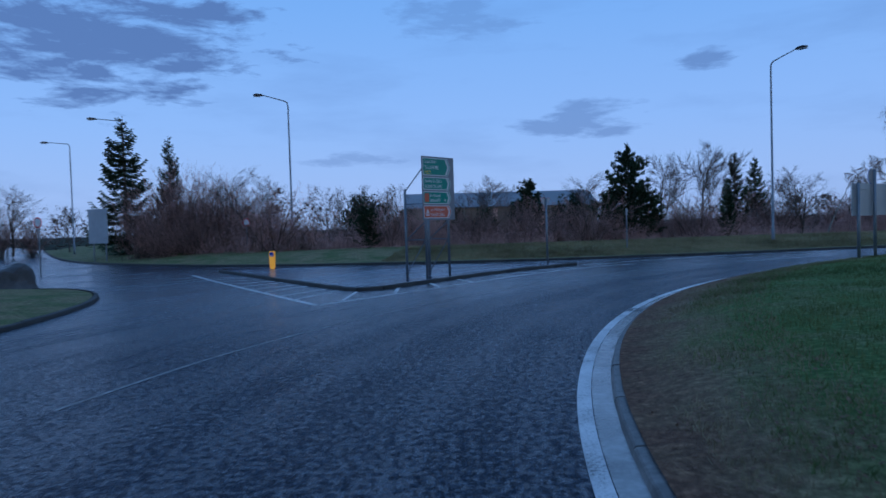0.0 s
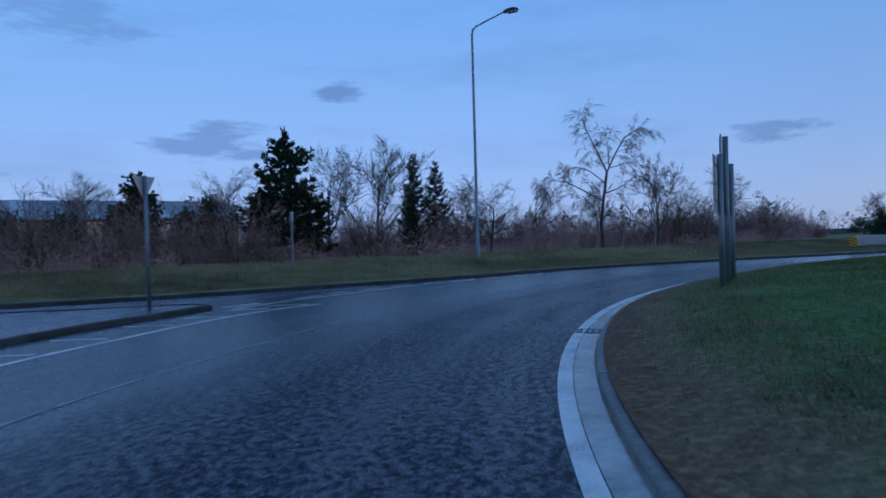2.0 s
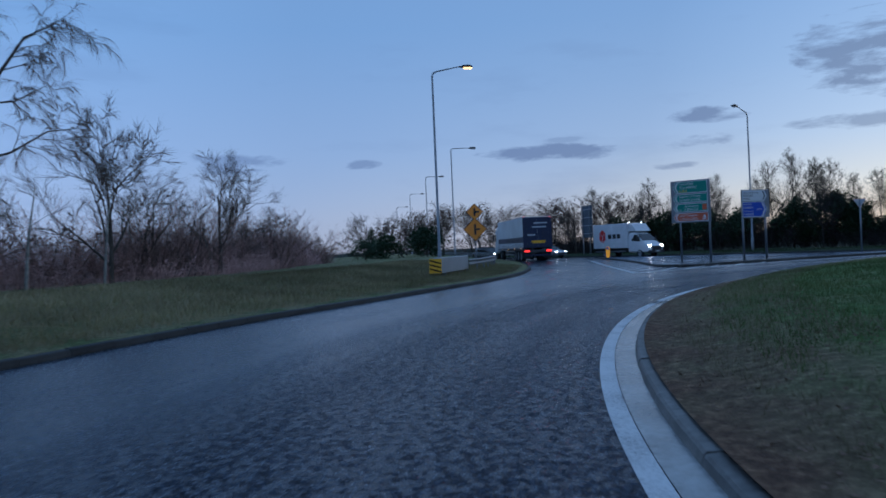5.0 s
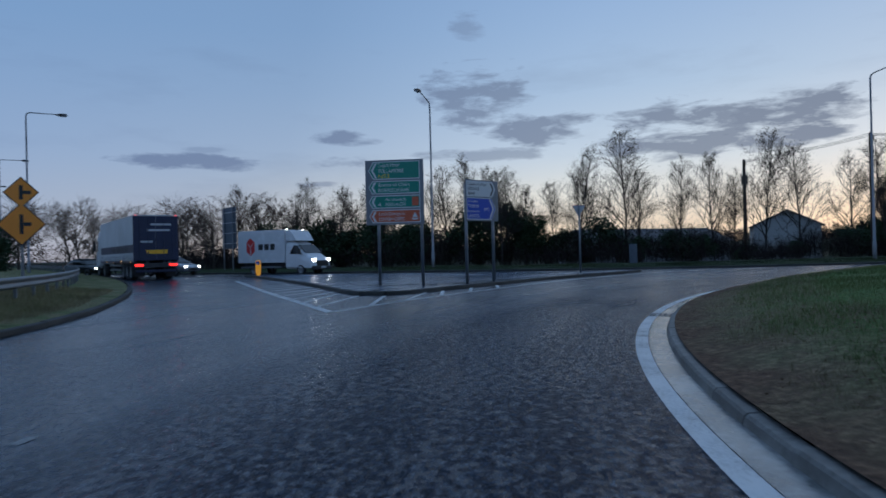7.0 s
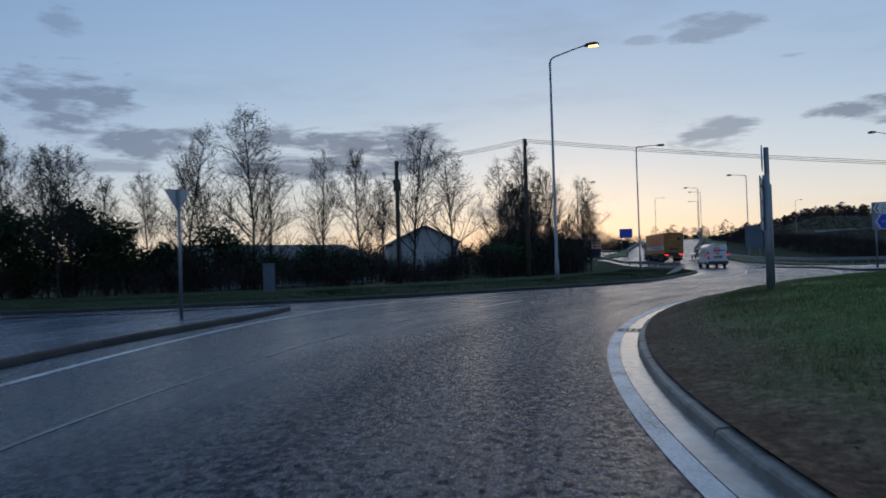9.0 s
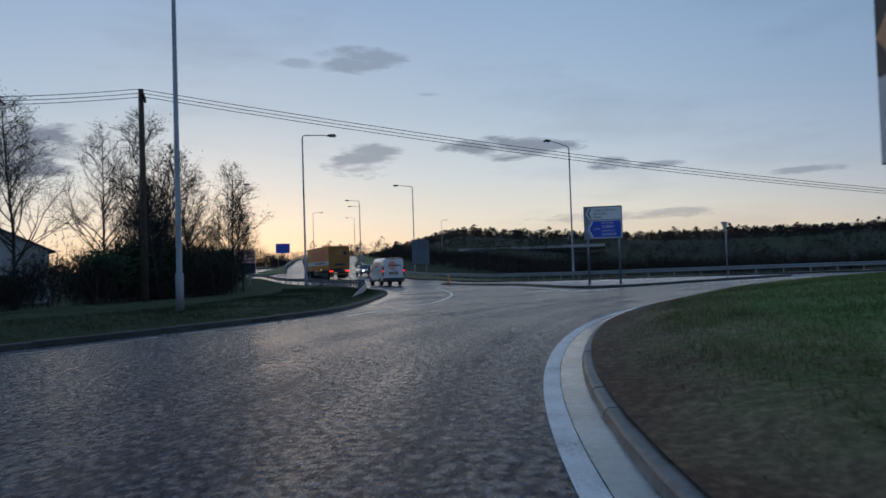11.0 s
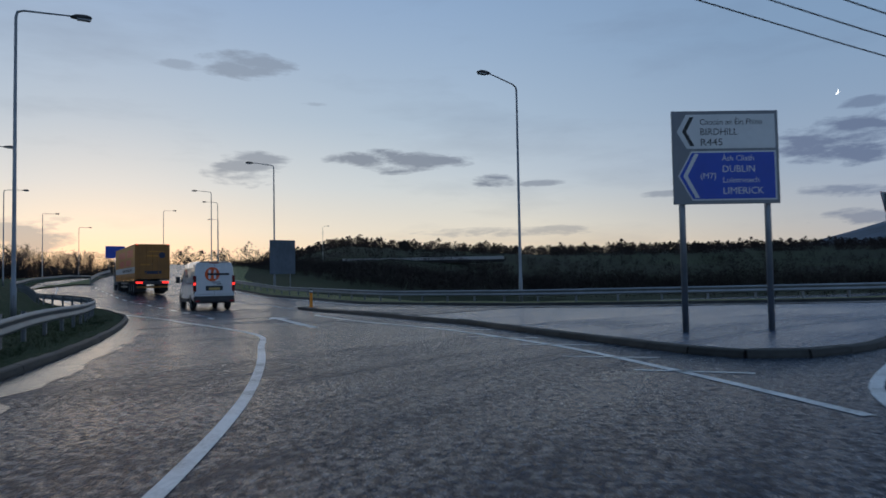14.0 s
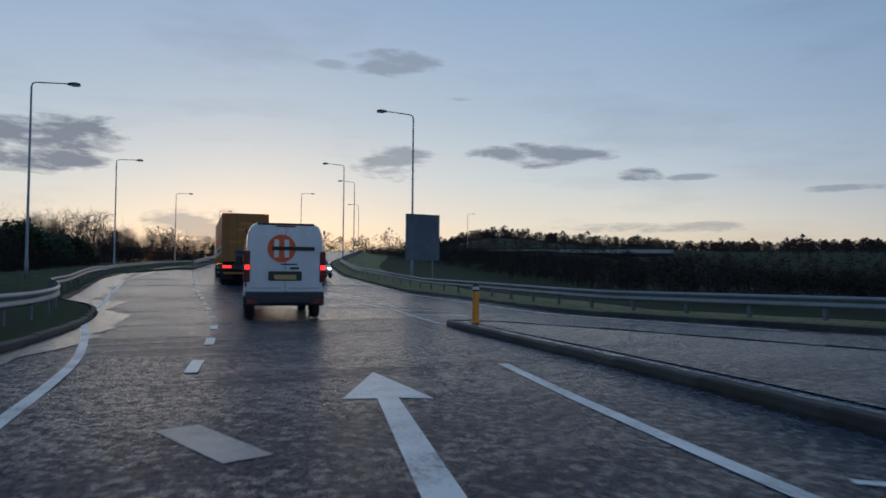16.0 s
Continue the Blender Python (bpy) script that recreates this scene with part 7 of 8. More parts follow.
wood("far_wood", 420, (120, 260), (0, 175), 8.0, "distant bare trees behind the hedges", 14, TWIG)

# ---- vehicles: x runs forward from the rear end, y to the left ----
def loft(stations, ring):
    """Skin over cross sections; ring gives the (y, z) outline of a station as shares of half width and height."""
    bm = bmesh.new()
    rows = []
    for x, half, z0, z1, tuck in stations:
        rows.append([bm.verts.new((x, half * y * (1 - tuck * max(0, z - 0.45)), z0 + (z1 - z0) * z)) for y, z in ring])
    n = len(ring)
    for a_, b_ in zip(rows, rows[1:]):
        for k in range(n):
            bm.faces.new((a_[k], a_[(k + 1) % n], b_[(k + 1) % n], b_[k]))
    bm.faces.new(rows[0][::-1])
    bm.faces.new(rows[-1])
    return bm


BODY_RING = [(-0.9, 0.0), (-1.0, 0.08), (-1.0, 0.5), (-0.98, 0.85), (-0.9, 0.96), (-0.75, 1.0), (0.75, 1.0), (0.9, 0.96), (0.98, 0.85), (1.0, 0.5), (1.0, 0.08), (0.9, 0.0)]


def wheel(parent, x, y, r, w=0.24, rim=GALV):
    """Tyre and dished rim."""
    sg = 1 if y > 0 else -1
    bm = bmesh.new()
    out = [(r - 0.12, -w / 2), (r - 0.03, -w / 2 - 0.005), (r, -w / 2 + 0.04), (r, w / 2 - 0.04), (r - 0.03, w / 2 + 0.005), (r - 0.12, w / 2)]
    n, rows = 24, []
    for k in range(n):
        a_ = 2 * math.pi * k / n
        rows.append([bm.verts.new((x + q * math.cos(a_), y + s, r + q * math.sin(a_))) for q, s in out])
    for k in range(n):
        for j in range(len(out) - 1):
            bm.faces.new((rows[k][j], rows[k][j + 1], rows[(k + 1) % n][j + 1], rows[(k + 1) % n][j]))
    wh = part("wheel", bm, RUBBER, parent, "black tyre", smooth=True)
    bm = bmesh.new()
    ring_a = [bm.verts.new((x + (r - 0.12) * math.cos(2 * math.pi * k / n), y + sg * (w / 2 - 0.03), r + (r - 0.12) * math.sin(2 * math.pi * k / n))) for k in range(n)]
    ring_b = [bm.verts.new((x + (r - 0.2) * 0.6 * math.cos(2 * math.pi * k / n), y + sg * (w / 2 - 0.08), r + (r - 0.2) * 0.6 * math.sin(2 * math.pi * k / n))) for k in range(n)]
    for k in range(n):
        bm.faces.new((ring_a[k], ring_a[(k + 1) % n], ring_b[(k + 1) % n], ring_b[k]))
    bm.faces.new(ring_b)
    part("rim", bm, rim, wh)
    return wh


def plate(parent, name, pts, mat, thick=0.012, label=""):
    """A thin flat piece from corner points in space, drawn out along its normal both ways."""
    p = [Vector(q) for q in pts]
    nrm = (p[1] - p[0]).cross(p[2] - p[1]).normalized() * thick / 2
    bm = bmesh.new()
    a_ = [bm.verts.new(q + nrm) for q in p]
    b_ = [bm.verts.new(q - nrm) for q in p]
    n = len(p)
    bm.faces.new(a_)
    bm.faces.new(b_[::-1])
    for i in range(n):
        bm.faces.new((a_[i], b_[i], b_[(i + 1) % n], a_[(i + 1) % n]))
    return part(name, bm, mat, parent, label)


def disc(parent, name, c, r, axis, mat, n=24, stretch=1.0):
    if axis == "x":
        pts = [(c[0], c[1] + r * math.cos(2 * math.pi * k / n), c[2] + r * stretch * math.sin(2 * math.pi * k / n)) for k in range(n)]
    else:
        pts = [(c[0] + r * math.cos(2 * math.pi * k / n), c[1], c[2] + r * stretch * math.sin(2 * math.pi * k / n)) for k in range(n)]
    return plate(parent, name, pts, mat, 0.006)


def panel_van(x, y, turn, label):
    """High-roof panel van."""
    v = thing("panel_van", label, "van", pose(x, y, land(x, y) + 0.005, 0, 0, turn))
    w = 1.0
    body = loft([(0.0, w * 0.96, 0.62, 2.46, 0.12), (0.06, w, 0.50, 2.50, 0.10), (0.5, w * 1.01, 0.46, 2.53, 0.10), (3.6, w * 1.01, 0.44, 2.53, 0.10), (4.15, w, 0.44, 2.46, 0.13), (4.55, w, 0.42, 2.22, 0.20), (5.15, w * 0.98, 0.42, 1.62, 0.22), (5.45, w * 0.96, 0.42, 1.36, 0.12), (5.80, w * 0.90, 0.44, 1.10, 0.08), (5.92, w * 0.80, 0.48, 0.95, 0.05)], BODY_RING)
    bmesh.ops.bevel(body, geom=[e for e in body.edges if e.is_boundary is False and e.calc_face_angle(0) > 0.9], offset=0.03, segments=2, affect="EDGES")
    b = part("body", body, PAINT_WHITE, v, "white painted bodywork", smooth=False)
    part("rear_bumper", boxes((-0.12, 0.06, -0.99, 0.99, 0.38, 0.74), bevel=0.04), PLASTIC, v)
    part("bumper_step", boxes((-0.20, -0.115, -0.62, 0.62, 0.44, 0.60), bevel=0.02), PLASTIC, v)
    part("roof_edge", boxes((-0.02, 0.06, -0.72, 0.72, 2.45, 2.505), bevel=0.015), PLASTIC, v, "dark strip at the roof edge")
    part("front_bumper", boxes((5.62, 5.98, -0.88, 0.88, 0.36, 0.72), bevel=0.06), PLASTIC, v)
    for sg in (-1, 1):
        part("sill", boxes((1.75, 4.2, sg * 1.0 - 0.03, sg * 1.0 + 0.03, 0.40, 0.60), bevel=0.015), PLASTIC, v)
        plate(v, "side_window", [(4.05, sg * 0.985, 1.50), (5.05, sg * 0.985, 1.48), (4.68, sg * 0.89, 2.02), (4.12, sg * 0.89, 2.08)], GLASS, 0.02)
        part("mirror", boxes((4.85, 5.0, sg * 1.02 if sg > 0 else sg * 1.24, sg * 1.24 if sg > 0 else sg * 1.02, 1.42, 1.78), bevel=0.04), PLASTIC, v)
        part("tail_lamp", boxes((-0.03, 0.09, sg * 0.955 - 0.075, sg * 0.955 + 0.075, 0.98, 1.78), bevel=0.02), LAMP_RED, v, "tall dark red tail lamp")
        part("brake_light", boxes((-0.04, 0.02, sg * 0.955 - 0.06, sg * 0.955 + 0.06, 1.30, 1.42)), TAIL, v)
        part("fog_light", boxes((-0.135, -0.10, sg * 0.84 - 0.10, sg * 0.84 + 0.10, 0.46, 0.53)), TAIL_OFF, v, "low red reflector")
        for zz in (0.92, 1.62, 2.28):
            part("hinge", boxes((-0.02, 0.04, sg * 0.985 - 0.025, sg * 0.985 + 0.025, zz - 0.05, zz + 0.05), bevel=0.008), PLASTIC, v)
        part("headlamp", boxes((5.5, 5.83, sg * 0.78 - 0.1, sg * 0.78 + 0.1, 0.92, 1.15), bevel=0.03), LENS, v)
        plate(v, "door_seam", [(3.98, sg * 1.013, 0.62), (4.0, sg * 1.013, 0.62), (4.0, sg * 0.94, 2.2), (3.98, sg * 0.94, 2.2)], PLASTIC, 0.006)
        plate(v, "slide_rail", [(0.4, sg * 1.012, 1.38), (2.4, sg * 1.012, 1.38), (2.4, sg * 1.01, 1.42), (0.4, sg * 1.01, 1.42)], PLASTIC, 0.008)
        for xx in (1.15, 4.85):
            wheel(v, xx, sg * 0.86, 0.35)
            arch = bmesh.new()
            prism(arch, [(xx + 0.46 * math.cos(a_), 0.36 + 0.46 * math.sin(a_)) for a_ in np.linspace(0, math.pi, 12)], sg * 1.004, sg * 1.016)
            part("wheel_arch", arch, PLASTIC, v)
        # graphics on the side: an orange disc with two white bars, and bars for the words
        g_ = disc(v, "logo", (2.75, sg * 0.985, 1.75), 0.42, "y", HIRE_ORANGE)
        for dx in (-0.16, 0.16):
            part("logo_bar", boxes((2.75 + dx - 0.07, 2.75 + dx + 0.07, sg * 0.988 - 0.008, sg * 0.988 + 0.008, 1.48, 2.02)), PAINT_WHITE, g_)
        part("text_bar", boxes((2.2 if sg > 0 else 2.45, 3.05 if sg > 0 else 3.6, sg * 0.992 - 0.008, sg * 0.992 + 0.008, 1.71, 1.83)), BLACK, g_)
    plate(v, "windscreen", [(4.58, -0.80, 2.20), (4.58, 0.80, 2.20), (5.26, 0.86, 1.54), (5.26, -0.86, 1.54)], GLASS, 0.03)
    plate(v, "door_gap", [(-0.004, -0.006, 0.66), (-0.004, 0.006, 0.66), (-0.004, 0.006, 2.4), (-0.004, -0.006, 2.4)], PLASTIC, 0.012)
    part("plate_recess", boxes((-0.012, 0.0, -0.42, 0.42, 1.02, 1.26), bevel=0.01), PLASTIC, v)
    part("number_plate", boxes((-0.02, -0.0125, -0.28, 0.28, 1.05, 1.17)), PLATE, v, "plain pale plate")
    part("door_handle", boxes((-0.03, -0.002, -0.35, -0.12, 1.32, 1.37), bevel=0.008), PLASTIC, v)
    part("high_brake_light", boxes((-0.005, 0.03, -0.25, 0.25, 2.40, 2.44)), TAIL_OFF, v)
    g_ = disc(v, "logo", (-0.008, 0.1, 1.85), 0.36, "x", HIRE_ORANGE)
    for dy in (-0.13, 0.13):
        part("logo_bar", boxes((-0.02, -0.0115, 0.1 + dy - 0.06, 0.1 + dy + 0.06, 1.62, 2.08)), PAINT_WHITE, g_)
    part("logo_bar", boxes((-0.02, -0.0115, 0.031, 0.169, 1.80, 1.90)), PAINT_WHITE, g_)
    part("text_bar", boxes((-0.026, -0.0205, -0.74, 0.34, 1.80, 1.90)), BLACK, g_)
    for sg in (-1, 1):
        plate(v, "door_crease", [(-0.010, sg * 0.10, 0.82), (-0.010, sg * 0.86, 0.82), (-0.010, sg * 0.86, 0.835), (-0.010, sg * 0.10, 0.835)], PAINT_GREY, 0.008)
    part("text_bar", boxes((-0.016, -0.003, -0.3, 0.12, 1.43, 1.46)), BLACK, v)
    return v


def box_van(x, y, turn, label):
    """Parcel van: square box behind a sloping cab."""
    v = thing("box_van", label, "van", pose(x, y, land(x, y) + 0.005, 0, 0, turn))
    part("box", boxes((0.0, 4.1, -1.06, 1.06, 0.85, 3.05), bevel=0.03), PAINT_WHITE, v, "white box body")
    part("chassis", boxes((0.1, 4.3, -0.7, 0.7, 0.5, 0.845)), PLASTIC, v)
    for sg in (-1, 1):
        part("skirt", boxes((0.2, 3.8, sg * 1.0 - 0.02, sg * 1.0 + 0.02, 0.5, 0.62)), GALV, v)
    cab = loft([(4.15, 1.0, 0.45, 2.25, 0.14), (4.6, 1.0, 0.42, 2.28, 0.16), (5.0, 0.99, 0.42, 2.05, 0.22), (5.6, 0.97, 0.42, 1.5, 0.2), (6.2, 0.92, 0.44, 1.12, 0.08), (6.4, 0.80, 0.5, 0.95, 0.05)], BODY_RING)
    part("cab", cab, PAINT_WHITE, v)
    fair = bmesh.new()
    prism(fair, [(4.12, 2.3), (5.0, 2.3), (4.55, 2.95), (4.12, 3.02)], -0.95, 0.95)
    part("roof_fairing", fair, PAINT_WHITE, v)
    plate(v, "windscreen", [(5.05, -0.78, 2.02), (5.05, 0.78, 2.02), (5.68, 0.85, 1.48), (5.68, -0.85, 1.48)], GLASS, 0.05)
    part("grille", boxes((6.2, 6.44, -0.6, 0.6, 0.6, 0.95), bevel=0.03), PLASTIC, v)
    part("front_bumper", boxes((6.1, 6.5, -0.9, 0.9, 0.35, 0.6), bevel=0.05), PLASTIC, v)
    part("number_plate", boxes((6.502, 6.512, -0.26, 0.26, 0.46, 0.57)), PAINT_WHITE, v)
    for sg in (-1, 1):
        part("headlamp", boxes((6.12, 6.40, sg * 0.74 - 0.12, sg * 0.74 + 0.12, 0.88, 1.08), bevel=0.03), HEAD, v, "lit headlamp")
        plate(v, "side_window", [(4.5, sg * 0.985, 1.42), (5.45, sg * 0.975, 1.40), (5.1, sg * 0.88, 1.95), (4.55, sg * 0.88, 2.02)], GLASS, 0.03)
        part("mirror", boxes((5.3, 5.45, sg * 1.02 if sg > 0 else sg * 1.25, sg * 1.25 if sg > 0 else sg * 1.02, 1.4, 1.75), bevel=0.04), PLASTIC, v)
        for xx in (1.3, 5.35):
            wheel(v, xx, sg * 0.86, 0.35)
        hexa = [(1.15 + 0.42 * math.sin(k * math.pi / 3), sg * 1.065, 1.95 + 0.62 * math.cos(k * math.pi / 3)) for k in range(6)]
        lg = plate(v, "logo", hexa, RED, 0.01)
        for k in range(3):
            a_ = math.pi / 3 + k * 2 * math.pi / 3
            plate(lg, "logo_line", [(1.15 - 0.03, sg * 1.072, 1.95), (1.15 + 0.03, sg * 1.072, 1.95), (1.15 + 0.03 + 0.33 * math.sin(a_), sg * 1.072, 1.95 + 0.5 * math.cos(a_)), (1.15 - 0.03 + 0.33 * math.sin(a_), sg * 1.072, 1.95 + 0.5 * math.cos(a_))], PAINT_WHITE, 0.006)
        for k in range(3):
            part("text_bar", boxes((1.85 + k * 0.52, 2.24 + k * 0.52, sg * 1.064 - 0.004, sg * 1.064 + 0.004, 1.72, 2.12)), BLACK, v)
    part("marker_light", boxes((4.1, 4.16, -0.9, -0.8, 3.06, 3.1)), HEAD, v)
    part("marker_light", boxes((4.1, 4.16, 0.8, 0.9, 3.06, 3.1)), HEAD, v)
    return v


def car(x, y, turn, label, paint, lights):
    """Family car with a glazed cabin over a rounded body."""
    v = thing("car", label, "car", pose(x, y, land(x, y) + 0.005, 0, 0, turn))
    body = loft([(0.0, 0.74, 0.42, 0.86, 0.0), (0.12, 0.84, 0.30, 0.96, 0.02), (0.9, 0.90, 0.26, 0.98, 0.04), (2.2, 0.90, 0.26, 0.98, 0.04), (3.2, 0.90, 0.26, 0.97, 0.05), (3.9, 0.87, 0.28, 0.84, 0.05), (4.3, 0.78, 0.32, 0.72, 0.04), (4.42, 0.66, 0.38, 0.62, 0.0)], BODY_RING)
    part("body", body, paint, v, smooth=True)
    cab = loft([(0.45, 0.74, 0.94, 1.05, 0.1), (0.9, 0.78, 0.94, 1.34, 0.25), (1.4, 0.80, 0.94, 1.44, 0.28), (2.2, 0.80, 0.94, 1.44, 0.28), (2.7, 0.80, 0.94, 1.30, 0.25), (3.3, 0.76, 0.94, 0.99, 0.1)], BODY_RING)
    part("windows", cab, GLASS, v, "dark glazed cabin")
    part("roof", loft([(1.15, 0.66, 1.40, 1.445, 0), (1.5, 0.68, 1.42, 1.465, 0), (2.2, 0.68, 1.42, 1.465, 0), (2.5, 0.66, 1.37, 1.42, 0)], BODY_RING), paint, v, smooth=True)
    for sg in (-1, 1):
        part("headlamp", boxes((4.12, 4.38, sg * 0.62 - 0.12, sg * 0.62 + 0.12, 0.60, 0.72), bevel=0.03), HEAD if lights == "front" else LENS, v)
        part("tail_lamp", boxes((-0.01, 0.12, sg * 0.66 - 0.12, sg * 0.66 + 0.12, 0.74, 0.88), bevel=0.02), TAIL if lights == "rear" else TAIL_OFF, v)
        part("mirror", boxes((2.85, 3.0, sg * 0.86 if sg > 0 else sg * 1.02, sg * 1.02 if sg > 0 else sg * 0.86, 0.96, 1.08), bevel=0.03), paint, v)
        for xx in (0.85, 3.5):
            wheel(v, xx, sg * 0.80, 0.32, 0.2)
    part("number_plate", boxes((-0.012, -0.002, -0.26, 0.26, 0.55, 0.66)), PAINT_WHITE, v)
    part("grille", boxes((4.30, 4.44, -0.45, 0.45, 0.40, 0.58), bevel=0.02), PLASTIC, v)
    return v


def lorry(x, y, turn, label, side_mat, rear_mat, paint, stripe_mat, letters=False):
    """Articulated curtain-side lorry."""
    v = thing("articulated_lorry", label, "lorry", pose(x, y, land(x + 4 * math.cos(radians(turn)), y + 4 * math.sin(radians(turn))) + 0.005, 0, 0, turn))
    L, h0, h1, w = 13.6, 1.22, 4.0, 1.275
    part("load_body", boxes((0.05, L, -w, w, h0, h1 - 0.06)), side_mat, v, "curtain-sided load body")
    part("roof", boxes((0.0, L + 0.02, -w - 0.005, w + 0.005, h1 - 0.058, h1), bevel=0.015), side_mat, v)
    for sg in (-1, 1):
        part("rear_door", boxes((-0.01, 0.046, 0.01 if sg > 0 else -w + 0.03, w - 0.03 if sg > 0 else -0.01, h0, h1 - 0.09), bevel=0.008), rear_mat, v)
        for k in (0.35, 0.75):
            part("lock_rod", tube(bmesh.new(), [(-0.03, sg * w * k, h0 + 0.02), (-0.03, sg * w * k, h1 - 0.12)], 0.015, 6), rear_mat, v)
        part("corner_post", boxes((-0.02, 0.05, sg * w - 0.03, sg * w + 0.03, h0 - 0.1, h1 - 0.06)), rear_mat, v)
        part("side_rail", boxes((0.06, L, sg * w - 0.04, sg * w + 0.012, h0 - 0.12, h0 - 0.002)), rear_mat, v)
        for k in range(22):
            xx = 0.4 + k * (L - 0.8) / 21
            part("strap", boxes((xx - 0.02, xx + 0.02, sg * (w + 0.012) - 0.006, sg * (w + 0.012) + 0.006, h0 - 0.10, h0 + 0.32)), rear_mat, v)
        sp = plate(v, "side_stripe", [(0.1, sg * (w + 0.006), h0 + 0.48), (L - 0.2, sg * (w + 0.006), h0 + 0.48), (L - 0.2, sg * (w + 0.006), h0 + 0.98), (0.1, sg * (w + 0.006), h0 + 0.98)], stripe_mat, 0.006, "pale stripe with bars of lettering")
        for k in range(14):
            xx = 2.0 + k * 0.42 + (0.2 if k > 2 else 0.0) + (0.2 if k > 9 else 0.0)
            plate(sp, "text_bar", [(xx, sg * (w + 0.011), h0 + 0.62), (xx + 0.28, sg * (w + 0.011), h0 + 0.62), (xx + 0.28, sg * (w + 0.011), h0 + 0.84), (xx, sg * (w + 0.011), h0 + 0.84)], PLASTIC, 0.004)
        if letters:
            for z_, tall, x0, n, pitch in ((1.80, 0.62, 1.5, 10, 0.95), (1.10, 0.52, 2.6, 9, 0.86)):
                for k in range(n):
                    if k != 4:
                        xx = x0 + k * pitch
                        plate(v, "letter_bar", [(xx, sg * (w + 0.006), h0 + z_), (xx + pitch * 0.72, sg * (w + 0.006), h0 + z_), (xx + pitch * 0.72, sg * (w + 0.006), h0 + z_ + tall), (xx, sg * (w + 0.006), h0 + z_ + tall)], RED, 0.006)
        for k in range(4):
            part("side_marker", boxes((1.1 + k * 3.2, 1.2 + k * 3.2, sg * (w + 0.014) - 0.012, sg * (w + 0.014) + 0.012, h0 - 0.10, h0 - 0.05)), AMBER, v, "small lit amber marker")
        part("tail_lamp", boxes((-0.06, 0.02, sg * 0.98 - 0.24, sg * 0.98 + 0.24, 0.86, 1.0), bevel=0.015), TAIL, v, "lit red lamp cluster")
        part("side_guard", boxes((5.0, 9.6, sg * 1.22 - 0.015, sg * 1.22 + 0.015, 0.55, 0.68)), GALV, v)
        part("side_guard", boxes((5.0, 9.6, sg * 1.22 - 0.015, sg * 1.22 + 0.015, 0.85, 0.98)), GALV, v)
        part("mudguard", boxes((0.95, 1.02, sg * 0.95 - 0.3, sg * 0.95 + 0.3, 0.35, 1.05)), PLASTIC, v)
        part("marker_light", boxes((-0.03, 0.03, sg * (w - 0.12) - 0.04, sg * (w - 0.12) + 0.04, h1 - 0.05, h1 - 0.01)), TAIL, v)
        for xx in (1.7, 3.0, 4.3):
            wheel(v, xx, sg * 1.02, 0.5, 0.38)
    part("chassis_rail", boxes((0.1, 12.6, -0.55, -0.4, 0.85, h0 - 0.003)), DARKSTEEL, v)
    part("chassis_rail", boxes((0.1, 12.6, 0.4, 0.55, 0.85, h0 - 0.003)), DARKSTEEL, v)
    part("bumper_bar", boxes((0.0, 0.12, -1.15, 1.15, 0.5, 0.64), bevel=0.01), rear_mat, v)
    part("number_plate", boxes((-0.02, 0.02, -0.26, 0.26, 0.80, 0.92)), PLATE, v)
    part("landing_leg", boxes((10.4, 10.55, -0.8, -0.7, 0.25, 1.1)), DARKSTEEL, v)
    part("landing_leg", boxes((10.4, 10.55, 0.7, 0.8, 0.25, 1.1)), DARKSTEEL, v)
    # writing on the doors, as bars, and a winged patch
    for k, (y0, y1, z0) in enumerate(((-0.9, 0.3, 3.35), (-0.8, 0.5, 3.0), (0.2, 0.9, 2.3))):
        part("text_bar", boxes((-0.016, -0.012, y0, y1, z0, z0 + 0.12)), side_mat if rear_mat is not side_mat else BROWN, v)
    plate(v, "patch", [(-0.016, -0.65, 1.62), (-0.016, 0.5, 1.62), (-0.016, 0.6, 1.86), (-0.016, -0.7, 1.86)], CURTAIN_B if letters else HIVIS, 0.006, "worn coloured patch on the doors")
    if letters:
        disc(v, "round_patch", (-0.016, -0.72, 3.12), 0.24, "x", CURTAIN_B)
    part("underrun_panel", boxes((-0.03, 0.06, -1.2, 1.2, 0.78, 1.05), bevel=0.01), DARKSTEEL, v)
    for sg in (-1, 1):
        part("mud_flap", boxes((0.30, 0.32, sg * 0.92 - 0.3, sg * 0.92 + 0.3, 0.22, 0.85)), RUBBER, v)
    # tractor unit
    tr = part("cab", loft([(14.2, 1.22, 0.95, 3.35, 0.02), (14.3, 1.24, 0.80, 3.55, 0.03), (15.6, 1.24, 0.55, 3.60, 0.03), (16.1, 1.23, 0.45, 3.35, 0.05), (16.35, 1.18, 0.42, 2.4, 0.04), (16.45, 1.12, 0.45, 1.4, 0.0)], BODY_RING), paint, v, "painted cab")
    plate(tr, "windscreen", [(16.16, -1.0, 3.0), (16.16, 1.0, 3.0), (16.43, 1.05, 1.95), (16.43, -1.05, 1.95)], GLASS, 0.05)
    for sg in (-1, 1):
        plate(tr, "side_window", [(15.2, sg * 1.235, 2.0), (16.1, sg * 1.23, 1.95), (15.95, sg * 1.2, 2.75), (15.2, sg * 1.2, 2.8)], GLASS, 0.03)
        part("mirror", boxes((15.95, 16.1, sg * 1.3 if sg > 0 else sg * 1.5, sg * 1.5 if sg > 0 else sg * 1.3, 2.0, 2.75), bevel=0.03), PLASTIC, tr)
        wheel(v, 12.4, sg * 1.02, 0.5, 0.42)
